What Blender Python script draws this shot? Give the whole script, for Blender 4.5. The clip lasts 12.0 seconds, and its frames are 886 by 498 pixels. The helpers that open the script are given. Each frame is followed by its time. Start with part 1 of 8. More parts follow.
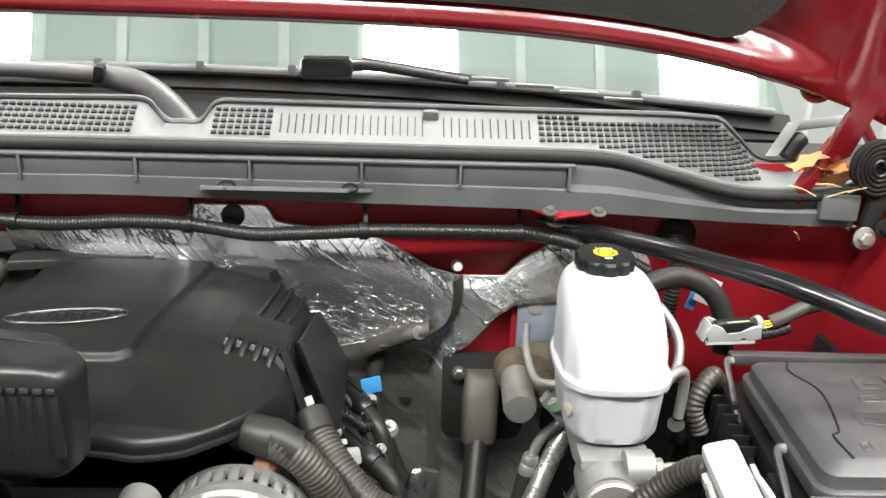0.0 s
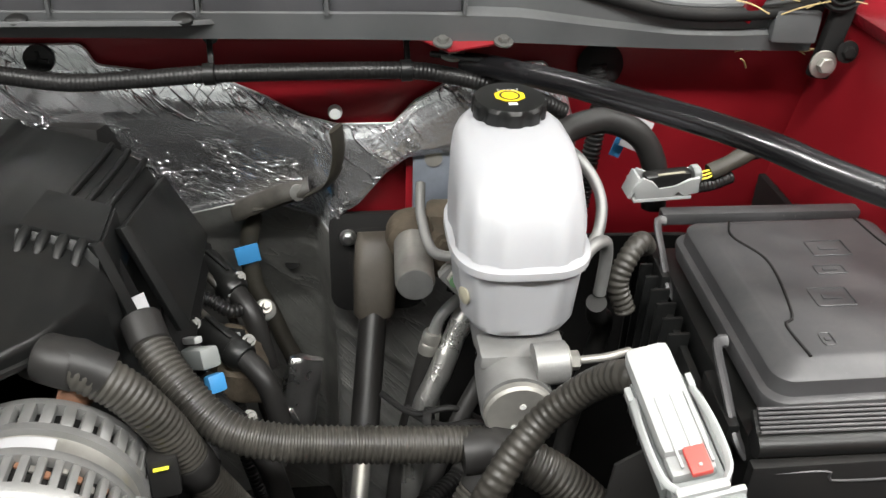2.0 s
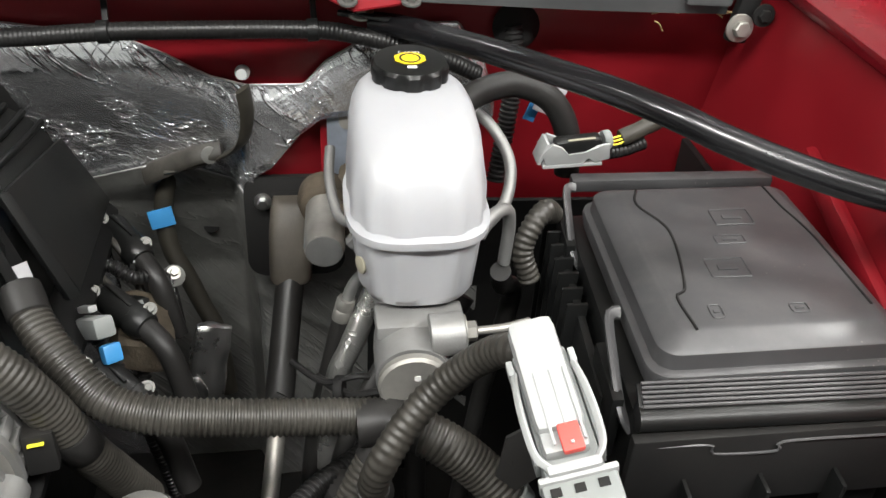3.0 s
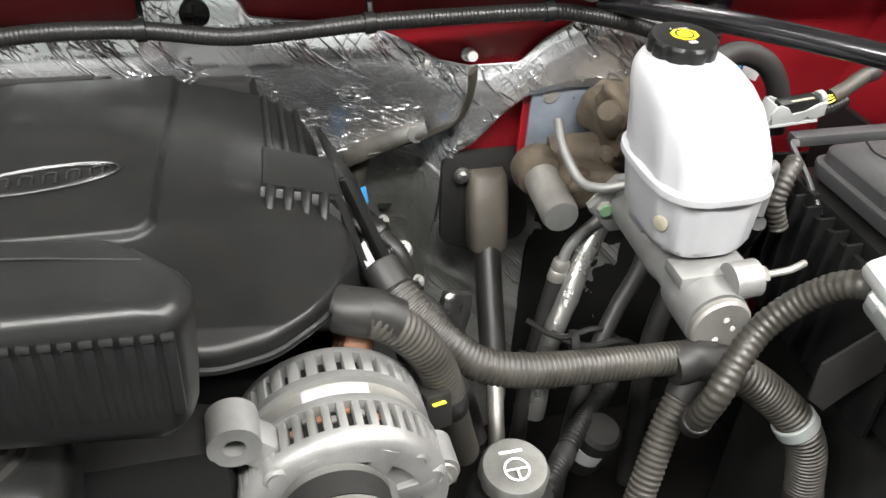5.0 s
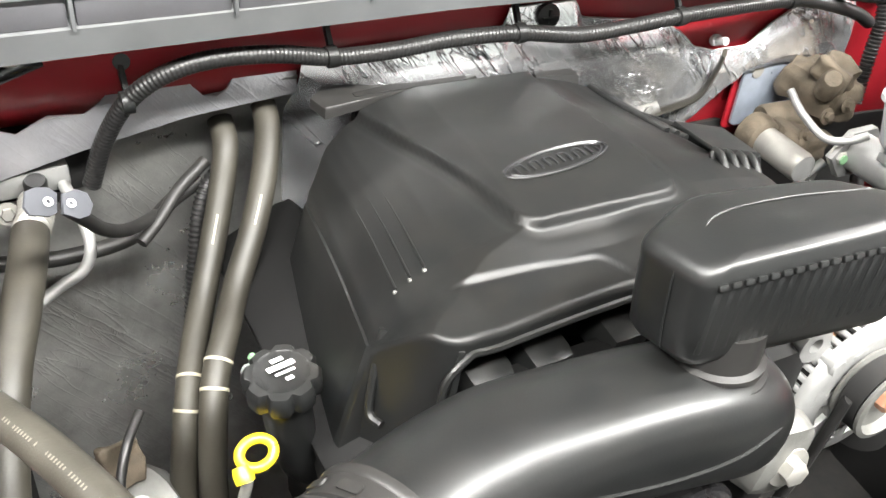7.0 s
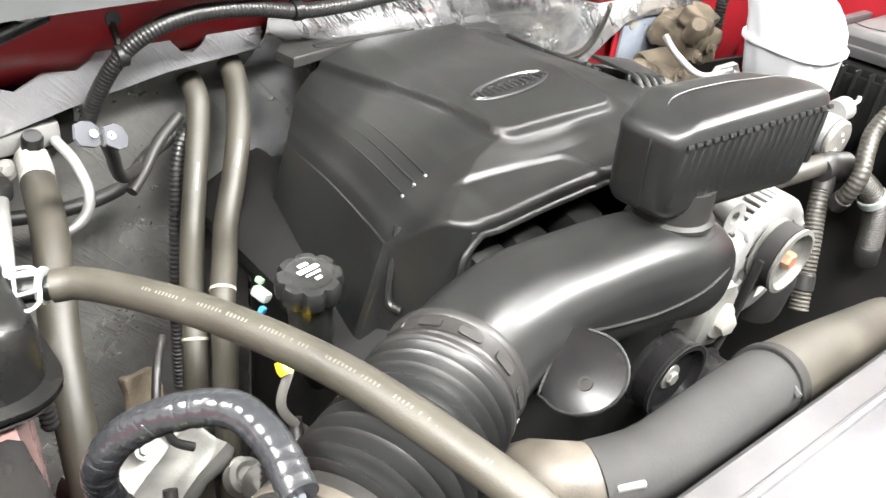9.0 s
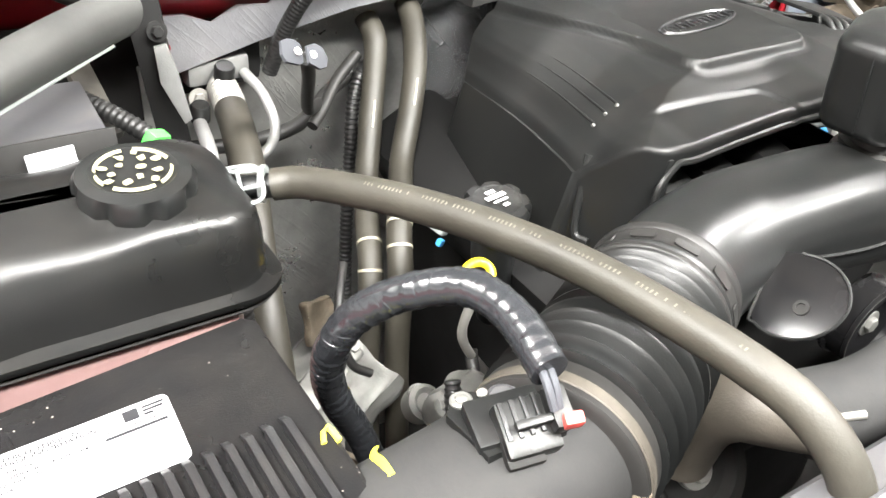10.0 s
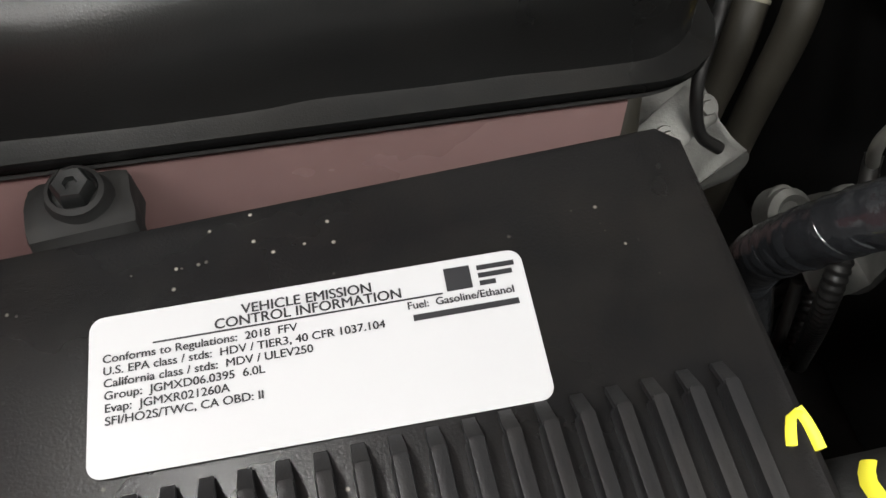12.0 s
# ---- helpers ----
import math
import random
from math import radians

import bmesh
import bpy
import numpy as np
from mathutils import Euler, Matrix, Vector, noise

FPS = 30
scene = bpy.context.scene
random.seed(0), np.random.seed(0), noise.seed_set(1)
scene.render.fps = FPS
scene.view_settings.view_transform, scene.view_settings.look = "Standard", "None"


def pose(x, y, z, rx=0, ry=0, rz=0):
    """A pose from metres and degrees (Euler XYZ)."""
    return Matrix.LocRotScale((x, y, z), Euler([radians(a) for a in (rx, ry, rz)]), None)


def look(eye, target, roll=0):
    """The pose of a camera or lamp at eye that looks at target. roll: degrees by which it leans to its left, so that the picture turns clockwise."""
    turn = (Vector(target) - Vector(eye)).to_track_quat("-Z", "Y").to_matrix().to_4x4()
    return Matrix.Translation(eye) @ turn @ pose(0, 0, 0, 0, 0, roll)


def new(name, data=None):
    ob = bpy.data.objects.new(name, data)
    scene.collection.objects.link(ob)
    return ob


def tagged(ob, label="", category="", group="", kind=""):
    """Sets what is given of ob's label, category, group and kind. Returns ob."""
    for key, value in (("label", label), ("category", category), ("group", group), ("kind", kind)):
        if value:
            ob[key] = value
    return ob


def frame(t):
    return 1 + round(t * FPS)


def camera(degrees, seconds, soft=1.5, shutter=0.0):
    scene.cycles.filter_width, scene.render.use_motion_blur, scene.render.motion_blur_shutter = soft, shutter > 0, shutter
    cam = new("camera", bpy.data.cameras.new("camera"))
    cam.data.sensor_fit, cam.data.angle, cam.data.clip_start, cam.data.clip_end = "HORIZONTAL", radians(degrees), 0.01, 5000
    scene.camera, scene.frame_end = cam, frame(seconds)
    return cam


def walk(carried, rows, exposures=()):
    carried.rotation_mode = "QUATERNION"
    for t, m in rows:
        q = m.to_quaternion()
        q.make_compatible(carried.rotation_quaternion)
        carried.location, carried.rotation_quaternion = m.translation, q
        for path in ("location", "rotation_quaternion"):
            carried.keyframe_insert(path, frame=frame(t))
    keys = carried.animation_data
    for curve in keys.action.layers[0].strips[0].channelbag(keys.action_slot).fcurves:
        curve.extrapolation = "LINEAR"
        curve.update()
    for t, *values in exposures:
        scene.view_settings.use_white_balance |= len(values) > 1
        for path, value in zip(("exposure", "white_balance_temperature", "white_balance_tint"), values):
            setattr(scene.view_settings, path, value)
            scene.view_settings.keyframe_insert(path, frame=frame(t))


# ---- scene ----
cam = camera(52.7, 12.0, shutter=0.0)
PATH = [
    (0, (-0.0500, -0.0399, 1.5291), (0.0340, 1.8267, 0.8159), 2.09),
    (0.5, (-0.0190, 0.0320, 1.5130), (0.1100, 1.8910, 0.7867), 1.87),
    (1, (-0.0180, 0.0511, 1.5136), (0.1410, 1.8829, 0.7267), 1.69),
    (1.5, (-0.0060, 0.1060, 1.4890), (0.1950, 1.8686, 0.5655), 1.99),
    (2, (0.0120, 0.1345, 1.4880), (0.2391, 1.8083, 0.4171), 2.19),
    (2.5, (0.0580, 0.1445, 1.4884), (0.3001, 1.7904, 0.3783), 2.45),
    (2.7, (0.0780, 0.1469, 1.4857), (0.3390, 1.7793, 0.3600), 3.00),
    (4.3, (-0.1110, 0.1375, 1.5096), (0.2879, 1.6958, 0.3212), 4.24),
    (4.5, (-0.1390, 0.1361, 1.5054), (0.2601, 1.6974, 0.3209), 3.55),
    (5, (-0.2420, 0.1509, 1.5075), (0.2310, 1.6848, 0.3144), 3.82),
    (5.5, (-0.3650, 0.1765, 1.5050), (0.2201, 1.6884, 0.3338), 4.65),
    (6, (-0.4790, 0.1942, 1.4944), (0.1900, 1.6783, 0.3326), 5.13),
    (6.5, (-0.6320, 0.2157, 1.4994), (0.1298, 1.6635, 0.3490), 5.69),
    (6.7, (-0.6920, 0.2201, 1.5111), (0.0991, 1.6479, 0.3555), 5.78),
    (8.3, (-0.8870, 0.1818, 1.5249), (0.2028, 1.4341, 0.4095), 6.98),
    (8.5, (-0.9040, 0.1782, 1.5214), (0.2052, 1.4136, 0.4063), 7.26),
    (9, (-0.9360, 0.1710, 1.5012), (0.2069, 1.3784, 0.3895), 7.69),
    (9.5, (-0.9660, 0.1764, 1.4767), (0.1114, 1.4341, 0.3554), 6.51),
    (10, (-0.9990, 0.1867, 1.4469), (-0.0502, 1.5264, 0.3045), 5.06),
    (10.5, (-1.0220, 0.2152, 1.4165), (-0.2269, 1.5829, 0.1929), 5.47),
    (11, (-1.0190, 0.2863, 1.3780), (-0.4232, 1.5772, -0.0285), 6.18),
    (11.5, (-1.0000, 0.3571, 1.3627), (-0.5520, 1.4973, -0.2181), 7.04),
    (12, (-0.9890, 0.3939, 1.3447), (-0.6381, 1.3806, -0.3592), 7.96),
]
walk(cam, [(t, look(eye, target, roll)) for t, eye, target, roll in PATH],
     [(0, 0.46), (0.5, 0.24), (1.5, -0.02), (2.7, -0.18), (4.5, 0.22), (5.5, 0.86), (6.5, 1.40), (8.5, 1.94), (9.5, 1.80), (10.5, 1.58), (11.0, 1.12), (11.5, 0.0), (12.0, -0.66)])
# ---- light ----
world = bpy.data.worlds.new("world")
scene.world = world
world.use_nodes = True
world.node_tree.nodes["Background"].inputs[0].default_value = (0.75, 0.85, 1.0, 1)
world.node_tree.nodes["Background"].inputs[1].default_value = 0.4


def area(name, x, y, z, sx, sy, watts, target=None, colour=(1.0, 0.985, 0.955)):
    lamp = bpy.data.lights.new(name, "AREA")
    lamp.shape, lamp.size, lamp.size_y, lamp.energy, lamp.color = "RECTANGLE", sx, sy, watts, colour
    ob = new(name, lamp)
    ob.matrix_world = look((x, y, z), target or (x, y + 0.001, 0))
    return ob


CEIL = 3.9
HANG = 3.35
FIXTURES = [(-2.0, -0.75, 0), (-0.35, -0.75, 0), (1.3, -0.75, 0), (-2.3, 0.8, 1), (2.0, 0.8, 1), (-1.45, 1.75, 1), (-0.10, 1.75, 1), (0.85, 1.75, 1)]
for fx, fy, along in FIXTURES:
    area("ceiling_lamp", fx, fy, HANG - 0.07, 0.30 if along else 1.2, 1.2 if along else 0.30, 88 if fy < 1.5 else 52)

# ---- materials ----


def nodes_of(name):
    m = bpy.data.materials.new(name)
    m.use_nodes = True
    return m, m.node_tree.nodes, m.node_tree.links, m.node_tree.nodes["Principled BSDF"]


def tex(nt, kind, scale, detail=4.0, coord=None, rough=0.55):
    n = nt.nodes.new(kind)
    n.inputs["Scale"].default_value = scale
    if "Detail" in n.inputs:
        n.inputs["Detail"].default_value = detail
        n.inputs["Roughness"].default_value = rough
    nt.links.new(coord, n.inputs["Vector"])
    return n


def ramp(nt, src, stops):
    r = nt.nodes.new("ShaderNodeValToRGB")
    e = r.color_ramp.elements
    while len(e) < len(stops):
        e.new(0.5)
    for k, (p, c) in enumerate(stops):
        e[k].position, e[k].color = p, (*c, 1) if isinstance(c, tuple) else (c, c, c, 1)
    nt.links.new(src, r.inputs["Fac"])
    return r


def mat(name, col, rough=0.5, metal=0.0, var=0.2, big=9.0, fine=220.0, bump=0.12, dist=0.0006, dust=0.0,
        dustcol=(0.20, 0.17, 0.13), coat=0.0, sss=0.0, spec=0.5, emit=0.0, speck=0.0):
    m, nodes, links, bsdf = nodes_of(name)
    nt = m.node_tree
    co = nodes.new("ShaderNodeTexCoord").outputs["Object"]
    n1, n2 = tex(nt, "ShaderNodeTexNoise", big, 5, co), tex(nt, "ShaderNodeTexNoise", fine, 3, co)
    lo = tuple(c * (1 - var) for c in col)
    hi = tuple(min(1, c * (1 + var)) for c in col)
    r1 = ramp(nt, n1.outputs["Fac"], [(0.3, lo), (0.7, hi)])
    colour = r1.outputs["Color"]
    if dust > 0:
        spot = tex(nt, "ShaderNodeTexNoise", big * 3.1, 8, co, 0.7)
        up = nodes.new("ShaderNodeNewGeometry")
        sep = nodes.new("ShaderNodeSeparateXYZ")
        links.new(up.outputs["Normal"], sep.inputs[0])
        rs = ramp(nt, spot.outputs["Fac"], [(0.42, 0.15), (0.72, 1.0)])
        rz = ramp(nt, sep.outputs["Z"], [(0.0, 0.25), (0.9, 1.0)])
        mul = nodes.new("ShaderNodeMath")
        mul.operation = "MULTIPLY"
        links.new(rs.outputs["Color"], mul.inputs[0])
        links.new(rz.outputs["Color"], mul.inputs[1])
        mul2 = nodes.new("ShaderNodeMath")
        mul2.operation = "MULTIPLY"
        mul2.inputs[1].default_value = dust
        links.new(mul.outputs[0], mul2.inputs[0])
        mix = nodes.new("ShaderNodeMix")
        mix.data_type = "RGBA"
        links.new(mul2.outputs[0], mix.inputs["Factor"])
        links.new(colour, mix.inputs["A"])
        mix.inputs["B"].default_value = (*dustcol, 1)
        colour = mix.outputs["Result"]
    if speck:
        cell = tex(nt, "ShaderNodeTexVoronoi", 170, 0, co)
        keep = tex(nt, "ShaderNodeTexNoise", 16, 4, co, 0.6)
        dot = ramp(nt, cell.outputs["Distance"], [(0.05, speck), (0.13, 0.0)])
        field = ramp(nt, keep.outputs["Fac"], [(0.54, 0.0), (0.62, 0.8)])
        both = nodes.new("ShaderNodeMath")
        both.operation = "MULTIPLY"
        links.new(dot.outputs["Color"], both.inputs[0])
        links.new(field.outputs["Color"], both.inputs[1])
        blot = nodes.new("ShaderNodeMix")
        blot.data_type = "RGBA"
        links.new(both.outputs[0], blot.inputs["Factor"])
        links.new(colour, blot.inputs["A"])
        blot.inputs["B"].default_value = (0.34, 0.31, 0.27, 1)
        colour = blot.outputs["Result"]
    links.new(colour, bsdf.inputs["Base Color"])
    rr = ramp(nt, n1.outputs["Fac"], [(0.25, max(0.03, rough - 0.09)), (0.75, min(1, rough + 0.09))])
    links.new(rr.outputs["Color"], bsdf.inputs["Roughness"])
    bsdf.inputs["Metallic"].default_value = metal
    bsdf.inputs["Specular IOR Level"].default_value = spec
    bsdf.inputs["Coat Weight"].default_value = coat
    bsdf.inputs["Coat Roughness"].default_value = 0.12
    if sss:
        bsdf.inputs["Subsurface Weight"].default_value = sss
        bsdf.inputs["Subsurface Radius"].default_value = (0.02, 0.018, 0.016)
        bsdf.inputs["Subsurface Scale"].default_value = 0.6
    if emit:
        bsdf.inputs["Emission Color"].default_value = (*col, 1)
        bsdf.inputs["Emission Strength"].default_value = emit
    if bump:
        b = nodes.new("ShaderNodeBump")
        b.inputs["Strength"].default_value = bump
        b.inputs["Distance"].default_value = dist
        links.new(n2.outputs["Fac"], b.inputs["Height"])
        links.new(b.outputs["Normal"], bsdf.inputs["Normal"])
    return m


def foil_material(name, tone, rough, scale, strength, metal=1.0, dirtiness=0.35):
    """Foil with long sharp creases on the slant between smooth fields."""
    m, nodes, links, bsdf = nodes_of(name)
    nt = m.node_tree
    co = nodes.new("ShaderNodeTexCoord").outputs["Object"]

    def ridges(turn, stretch, size, thin):
        mp = nodes.new("ShaderNodeMapping")
        mp.vector_type = "TEXTURE"
        mp.inputs["Rotation"].default_value = (0.0, turn, 0.0)
        mp.inputs["Scale"].default_value = (1.0, 1.0, stretch)
        links.new(co, mp.inputs["Vector"])
        n = tex(nt, "ShaderNodeTexNoise", size, 1.5, mp.outputs["Vector"], 0.5)
        r = ramp(nt, n.outputs["Fac"], [(0.5 - thin, 0.0), (0.5 - thin * 0.25, 0.3), (0.50, 1.0), (0.5 + thin * 0.25, 0.3), (0.5 + thin, 0.0)])
        where = tex(nt, "ShaderNodeTexNoise", size * 0.22, 2, mp.outputs["Vector"], 0.5)
        rw = ramp(nt, where.outputs["Fac"], [(0.50, 0.02), (0.64, 1.0)])
        mul = nodes.new("ShaderNodeMath")
        mul.operation = "MULTIPLY"
        links.new(r.outputs["Color"], mul.inputs[0])
        links.new(rw.outputs["Color"], mul.inputs[1])
        return mul.outputs[0]
    a, b_, c = ridges(-0.74, 13.0, scale * 2.2, 0.045), ridges(-0.62, 9.0, scale * 4.0, 0.05), ridges(0.4, 4.0, scale * 1.6, 0.035)
    soft = tex(nt, "ShaderNodeTexNoise", scale * 0.30, 3, co, 0.45)

    def total(p, q, k):
        s = nodes.new("ShaderNodeMath")
        s.operation = "MULTIPLY_ADD"
        s.inputs[1].default_value = k
        links.new(p, s.inputs[0])
        links.new(q, s.inputs[2])
        return s.outputs[0]
    h = total(b_, a, 0.6)
    h = total(c, h, 0.06)
    h = total(soft.outputs["Fac"], h, 0.22)
    bump = nodes.new("ShaderNodeBump")
    bump.inputs["Strength"].default_value, bump.inputs["Distance"].default_value = strength, 0.0075
    links.new(h, bump.inputs["Height"])
    weave = tex(nt, "ShaderNodeTexVoronoi", 480, 0, co)
    b2 = nodes.new("ShaderNodeBump")
    b2.inputs["Strength"].default_value, b2.inputs["Distance"].default_value = 0.18, 0.0005
    links.new(weave.outputs["Distance"], b2.inputs["Height"])
    links.new(bump.outputs["Normal"], b2.inputs["Normal"])
    links.new(b2.outputs["Normal"], bsdf.inputs["Normal"])
    dirt = tex(nt, "ShaderNodeTexNoise", 9, 6, co, 0.65)
    rc = ramp(nt, dirt.outputs["Fac"], [(0.30, tuple(c * (1 - dirtiness) for c in tone)), (0.58, tone)])
    links.new(rc.outputs["Color"], bsdf.inputs["Base Color"])
    rr = ramp(nt, dirt.outputs["Fac"], [(0.3, rough + 0.14), (0.7, rough)])
    links.new(rr.outputs["Color"], bsdf.inputs["Roughness"])
    bsdf.inputs["Metallic"].default_value = metal
    return m


BLACK = mat("black_plastic", (0.0075, 0.008, 0.008), 0.38, fine=900, bump=0.25, dist=0.0003, dust=0.03, spec=0.34)
RIBBED = mat("ribbed_lid_plastic", (0.013, 0.013, 0.014), 0.34, fine=900, bump=0.3, dist=0.0003, dust=0.05, spec=0.6)
DOME = mat("grained_dome_plastic", (0.007, 0.0072, 0.0072), 0.31, fine=1400, bump=0.35, dist=0.0003, dust=0.03, spec=0.40)
LIDBLACK = mat("dusty_lid_plastic", (0.006, 0.006, 0.0065), 0.30, fine=1100, bump=0.35, dist=0.0003, dust=0.03, spec=0.36, speck=1.0)
BLACKG = mat("black_glossy_plastic", (0.008, 0.0085, 0.0085), 0.35, fine=500, bump=0.12, dust=0.02, spec=0.42)
BLACKM = mat("black_matte", (0.008, 0.008, 0.008), 0.7, dust=0.05, spec=0.3)
DARK = mat("engine_dark", (0.006, 0.006, 0.006), 0.6, dust=0.04, dustcol=(0.05, 0.045, 0.04), spec=0.2)
FUSE = mat("fuse_box_plastic", (0.050, 0.050, 0.052), 0.42, fine=1200, bump=0.2, dist=0.0003, dust=0.18, dustcol=(0.2, 0.19, 0.18), speck=0.5)
COWL = mat("cowl_plastic", (0.076, 0.079, 0.081), 0.55, fine=900, bump=0.2, dist=0.0003, dust=0.18, dustcol=(0.22, 0.21, 0.19))
RED = mat("red_paint", (0.235, 0.007, 0.013), 0.42, var=0.12, fine=60, bump=0.03, dust=0.10, dustcol=(0.25, 0.08, 0.07), coat=0.15)
REDG = mat("red_gloss_paint", (0.13, 0.004, 0.008), 0.24, var=0.08, fine=60, bump=0.02, coat=0.6)
FOIL = foil_material("foil_shield", (0.90, 0.91, 0.93), 0.13, 36, 1.0, 0.82, 0.08)
FOILFLAT = foil_material("foil_flat", (0.50, 0.50, 0.49), 0.34, 30, 0.35, 0.65, 0.4)
PANELGREY = foil_material("grey_insulation", (0.31, 0.31, 0.295), 0.38, 26, 0.5, 0.40)
HOSE = mat("dusty_rubber", (0.027, 0.0245, 0.0185), 0.52, var=0.3, big=16, fine=600, bump=0.3, dist=0.0005, dust=0.15, dustcol=(0.095, 0.084, 0.064))
RUBBER = mat("black_rubber", (0.016, 0.0155, 0.015), 0.46, var=0.25, dust=0.18, dustcol=(0.07, 0.066, 0.058), spec=0.35)
LOOM = mat("loom_plastic", (0.010, 0.010, 0.010), 0.38, dust=0.09, dustcol=(0.09, 0.08, 0.07), spec=0.4)
LOOMDUST = mat("dusty_loom", (0.030, 0.028, 0.024), 0.44, var=0.45, big=22, dust=0.45, dustcol=(0.098, 0.090, 0.074))
TAPE = mat("shiny_tape", (0.016, 0.017, 0.019), 0.20, fine=160, bump=0.35, dist=0.0012, spec=0.8)
WHITE = mat("translucent_white", (0.39, 0.395, 0.41), 0.36, var=0.05, fine=80, bump=0.03, sss=0.35)
WHITEP = mat("white_plastic", (0.37, 0.38, 0.375), 0.4, var=0.05)
GREYP = mat("grey_plastic", (0.22, 0.235, 0.23), 0.45, var=0.1, dust=0.15)
PINK = mat("tank_plastic", (0.19, 0.12, 0.115), 0.24, var=0.22, big=5, sss=0.3)
ALU = mat("cast_aluminium", (0.29, 0.29, 0.285), 0.5, metal=0.6, var=0.18, big=30, fine=700, bump=0.35, dist=0.0006, dust=0.25, dustcol=(0.30, 0.28, 0.24))
STEEL = mat("bright_steel", (0.66, 0.66, 0.65), 0.28, metal=1.0, var=0.1, big=30)
ZINC = mat("dull_zinc", (0.40, 0.39, 0.36), 0.45, metal=0.7, var=0.2, big=30, dust=0.2)
ALUDARK = mat("dark_aluminium", (0.16, 0.16, 0.15), 0.5, metal=0.5, var=0.3, big=30, fine=500, bump=0.4, dist=0.0006, dust=0.3, dustcol=(0.10, 0.09, 0.075))
BOOT = mat("dusty_brown_rubber", (0.060, 0.052, 0.042), 0.55, var=0.35, big=22, fine=500, bump=0.35, dist=0.0006, dust=0.3, dustcol=(0.13, 0.115, 0.09))
RUST = mat("rusty_iron", (0.095, 0.076, 0.054), 0.75, metal=0.3, var=0.4, big=40, fine=300, bump=0.6, dist=0.0015)
COPPER = mat("copper", (0.30, 0.15, 0.09), 0.5, metal=0.4, var=0.2)
ROD = mat("black_rod_paint", (0.008, 0.008, 0.009), 0.21, fine=400, bump=0.04, dust=0.015, spec=0.6)
YELLOW = mat("yellow_plastic", (0.85, 0.62, 0.02), 0.35, var=0.05)
YPAINT = mat("yellow_mark_paint", (0.86, 0.78, 0.05), 0.5, var=0.1)
BLUE = mat("blue_plastic", (0.05, 0.26, 0.55), 0.4, var=0.1)
REDP = mat("red_plastic", (0.70, 0.09, 0.075), 0.55, var=0.05)
GREEN = mat("green_plastic", (0.08, 0.70, 0.08), 0.4, var=0.05)
TAGGREY = mat("tag_plastic", (0.055, 0.057, 0.064), 0.62, var=0.1, spec=0.2)
PALEGREEN = mat("pale_green_paint", (0.16, 0.30, 0.16), 0.5, var=0.1)
LABEL = mat("label_paper", (0.41, 0.41, 0.42), 0.45, var=0.02, bump=0.0)
INK = mat("print_ink", (0.012, 0.012, 0.014), 0.5, var=0.02, bump=0.0)
PRINTW = mat("white_print", (0.72, 0.72, 0.70), 0.5, var=0.05, bump=0.0)
SEAL = mat("dusty_seal_rubber", (0.050, 0.050, 0.048), 0.55, var=0.3, dust=0.25, dustcol=(0.09, 0.086, 0.078), spec=0.35)
BLUEZINC = mat("bluish_zinc", (0.40, 0.45, 0.53), 0.34, metal=0.65, var=0.2, big=30, dust=0.1)
CREAM = mat("cream_print", (0.26, 0.245, 0.15), 0.5, var=0.2, bump=0.0)
HOSEPRINT = mat("rubbed_print", (0.105, 0.099, 0.078), 0.5, var=0.3, bump=0.0)
PRINTY = mat("faded_print", (0.33, 0.31, 0.235), 0.5, var=0.2, bump=0.0)
LEAF = mat("dry_leaf", (0.42, 0.17, 0.05), 0.6, var=0.35, big=60)
STRAW = mat("dry_straw", (0.50, 0.38, 0.18), 0.6, var=0.3, big=60)
INSUL = mat("hood_insulation", (0.018, 0.018, 0.017), 0.9, fine=300, bump=0.6, dist=0.002, dust=0.1)
FLOOR = mat("shop_concrete", (0.22, 0.215, 0.21), 0.6, var=0.15, big=2, fine=40)
# Brighter than the panels: the shine of their ribs is put into the colour.
SEAM = mat("bright_panel_seam", (0.86, 0.87, 0.86), 0.35, var=0.03, big=1.5, fine=30, bump=0.02)
PANEL = mat("pale_steel_panel", (0.60, 0.63, 0.62), 0.45, var=0.04, big=1.5, fine=30, bump=0.03)
SHROUD = mat("grey_shroud_plastic", (0.058, 0.058, 0.063), 0.45, fine=700, bump=0.2, dist=0.0003, dust=0.15)
TUBE = mat("fixture_diffuser", (1.0, 0.99, 0.96), 0.5, var=0.0, bump=0.0, emit=16.0)


def glass_material():
    m, nodes, links, bsdf = nodes_of("windshield_glass")
    gl, tr, mx = nodes.new("ShaderNodeBsdfGlossy"), nodes.new("ShaderNodeBsdfTransparent"), nodes.new("ShaderNodeMixShader")
    gl.inputs["Roughness"].default_value = 0.02
    gl.inputs["Color"].default_value = (0.92, 1.0, 0.97, 1)
    tr.inputs["Color"].default_value = (0.72, 0.80, 0.76, 1)
    mx.inputs[0].default_value = 0.48
    links.new(tr.outputs[0], mx.inputs[1])
    links.new(gl.outputs[0], mx.inputs[2])
    links.new(mx.outputs[0], nodes["Material Output"].inputs["Surface"])
    return m


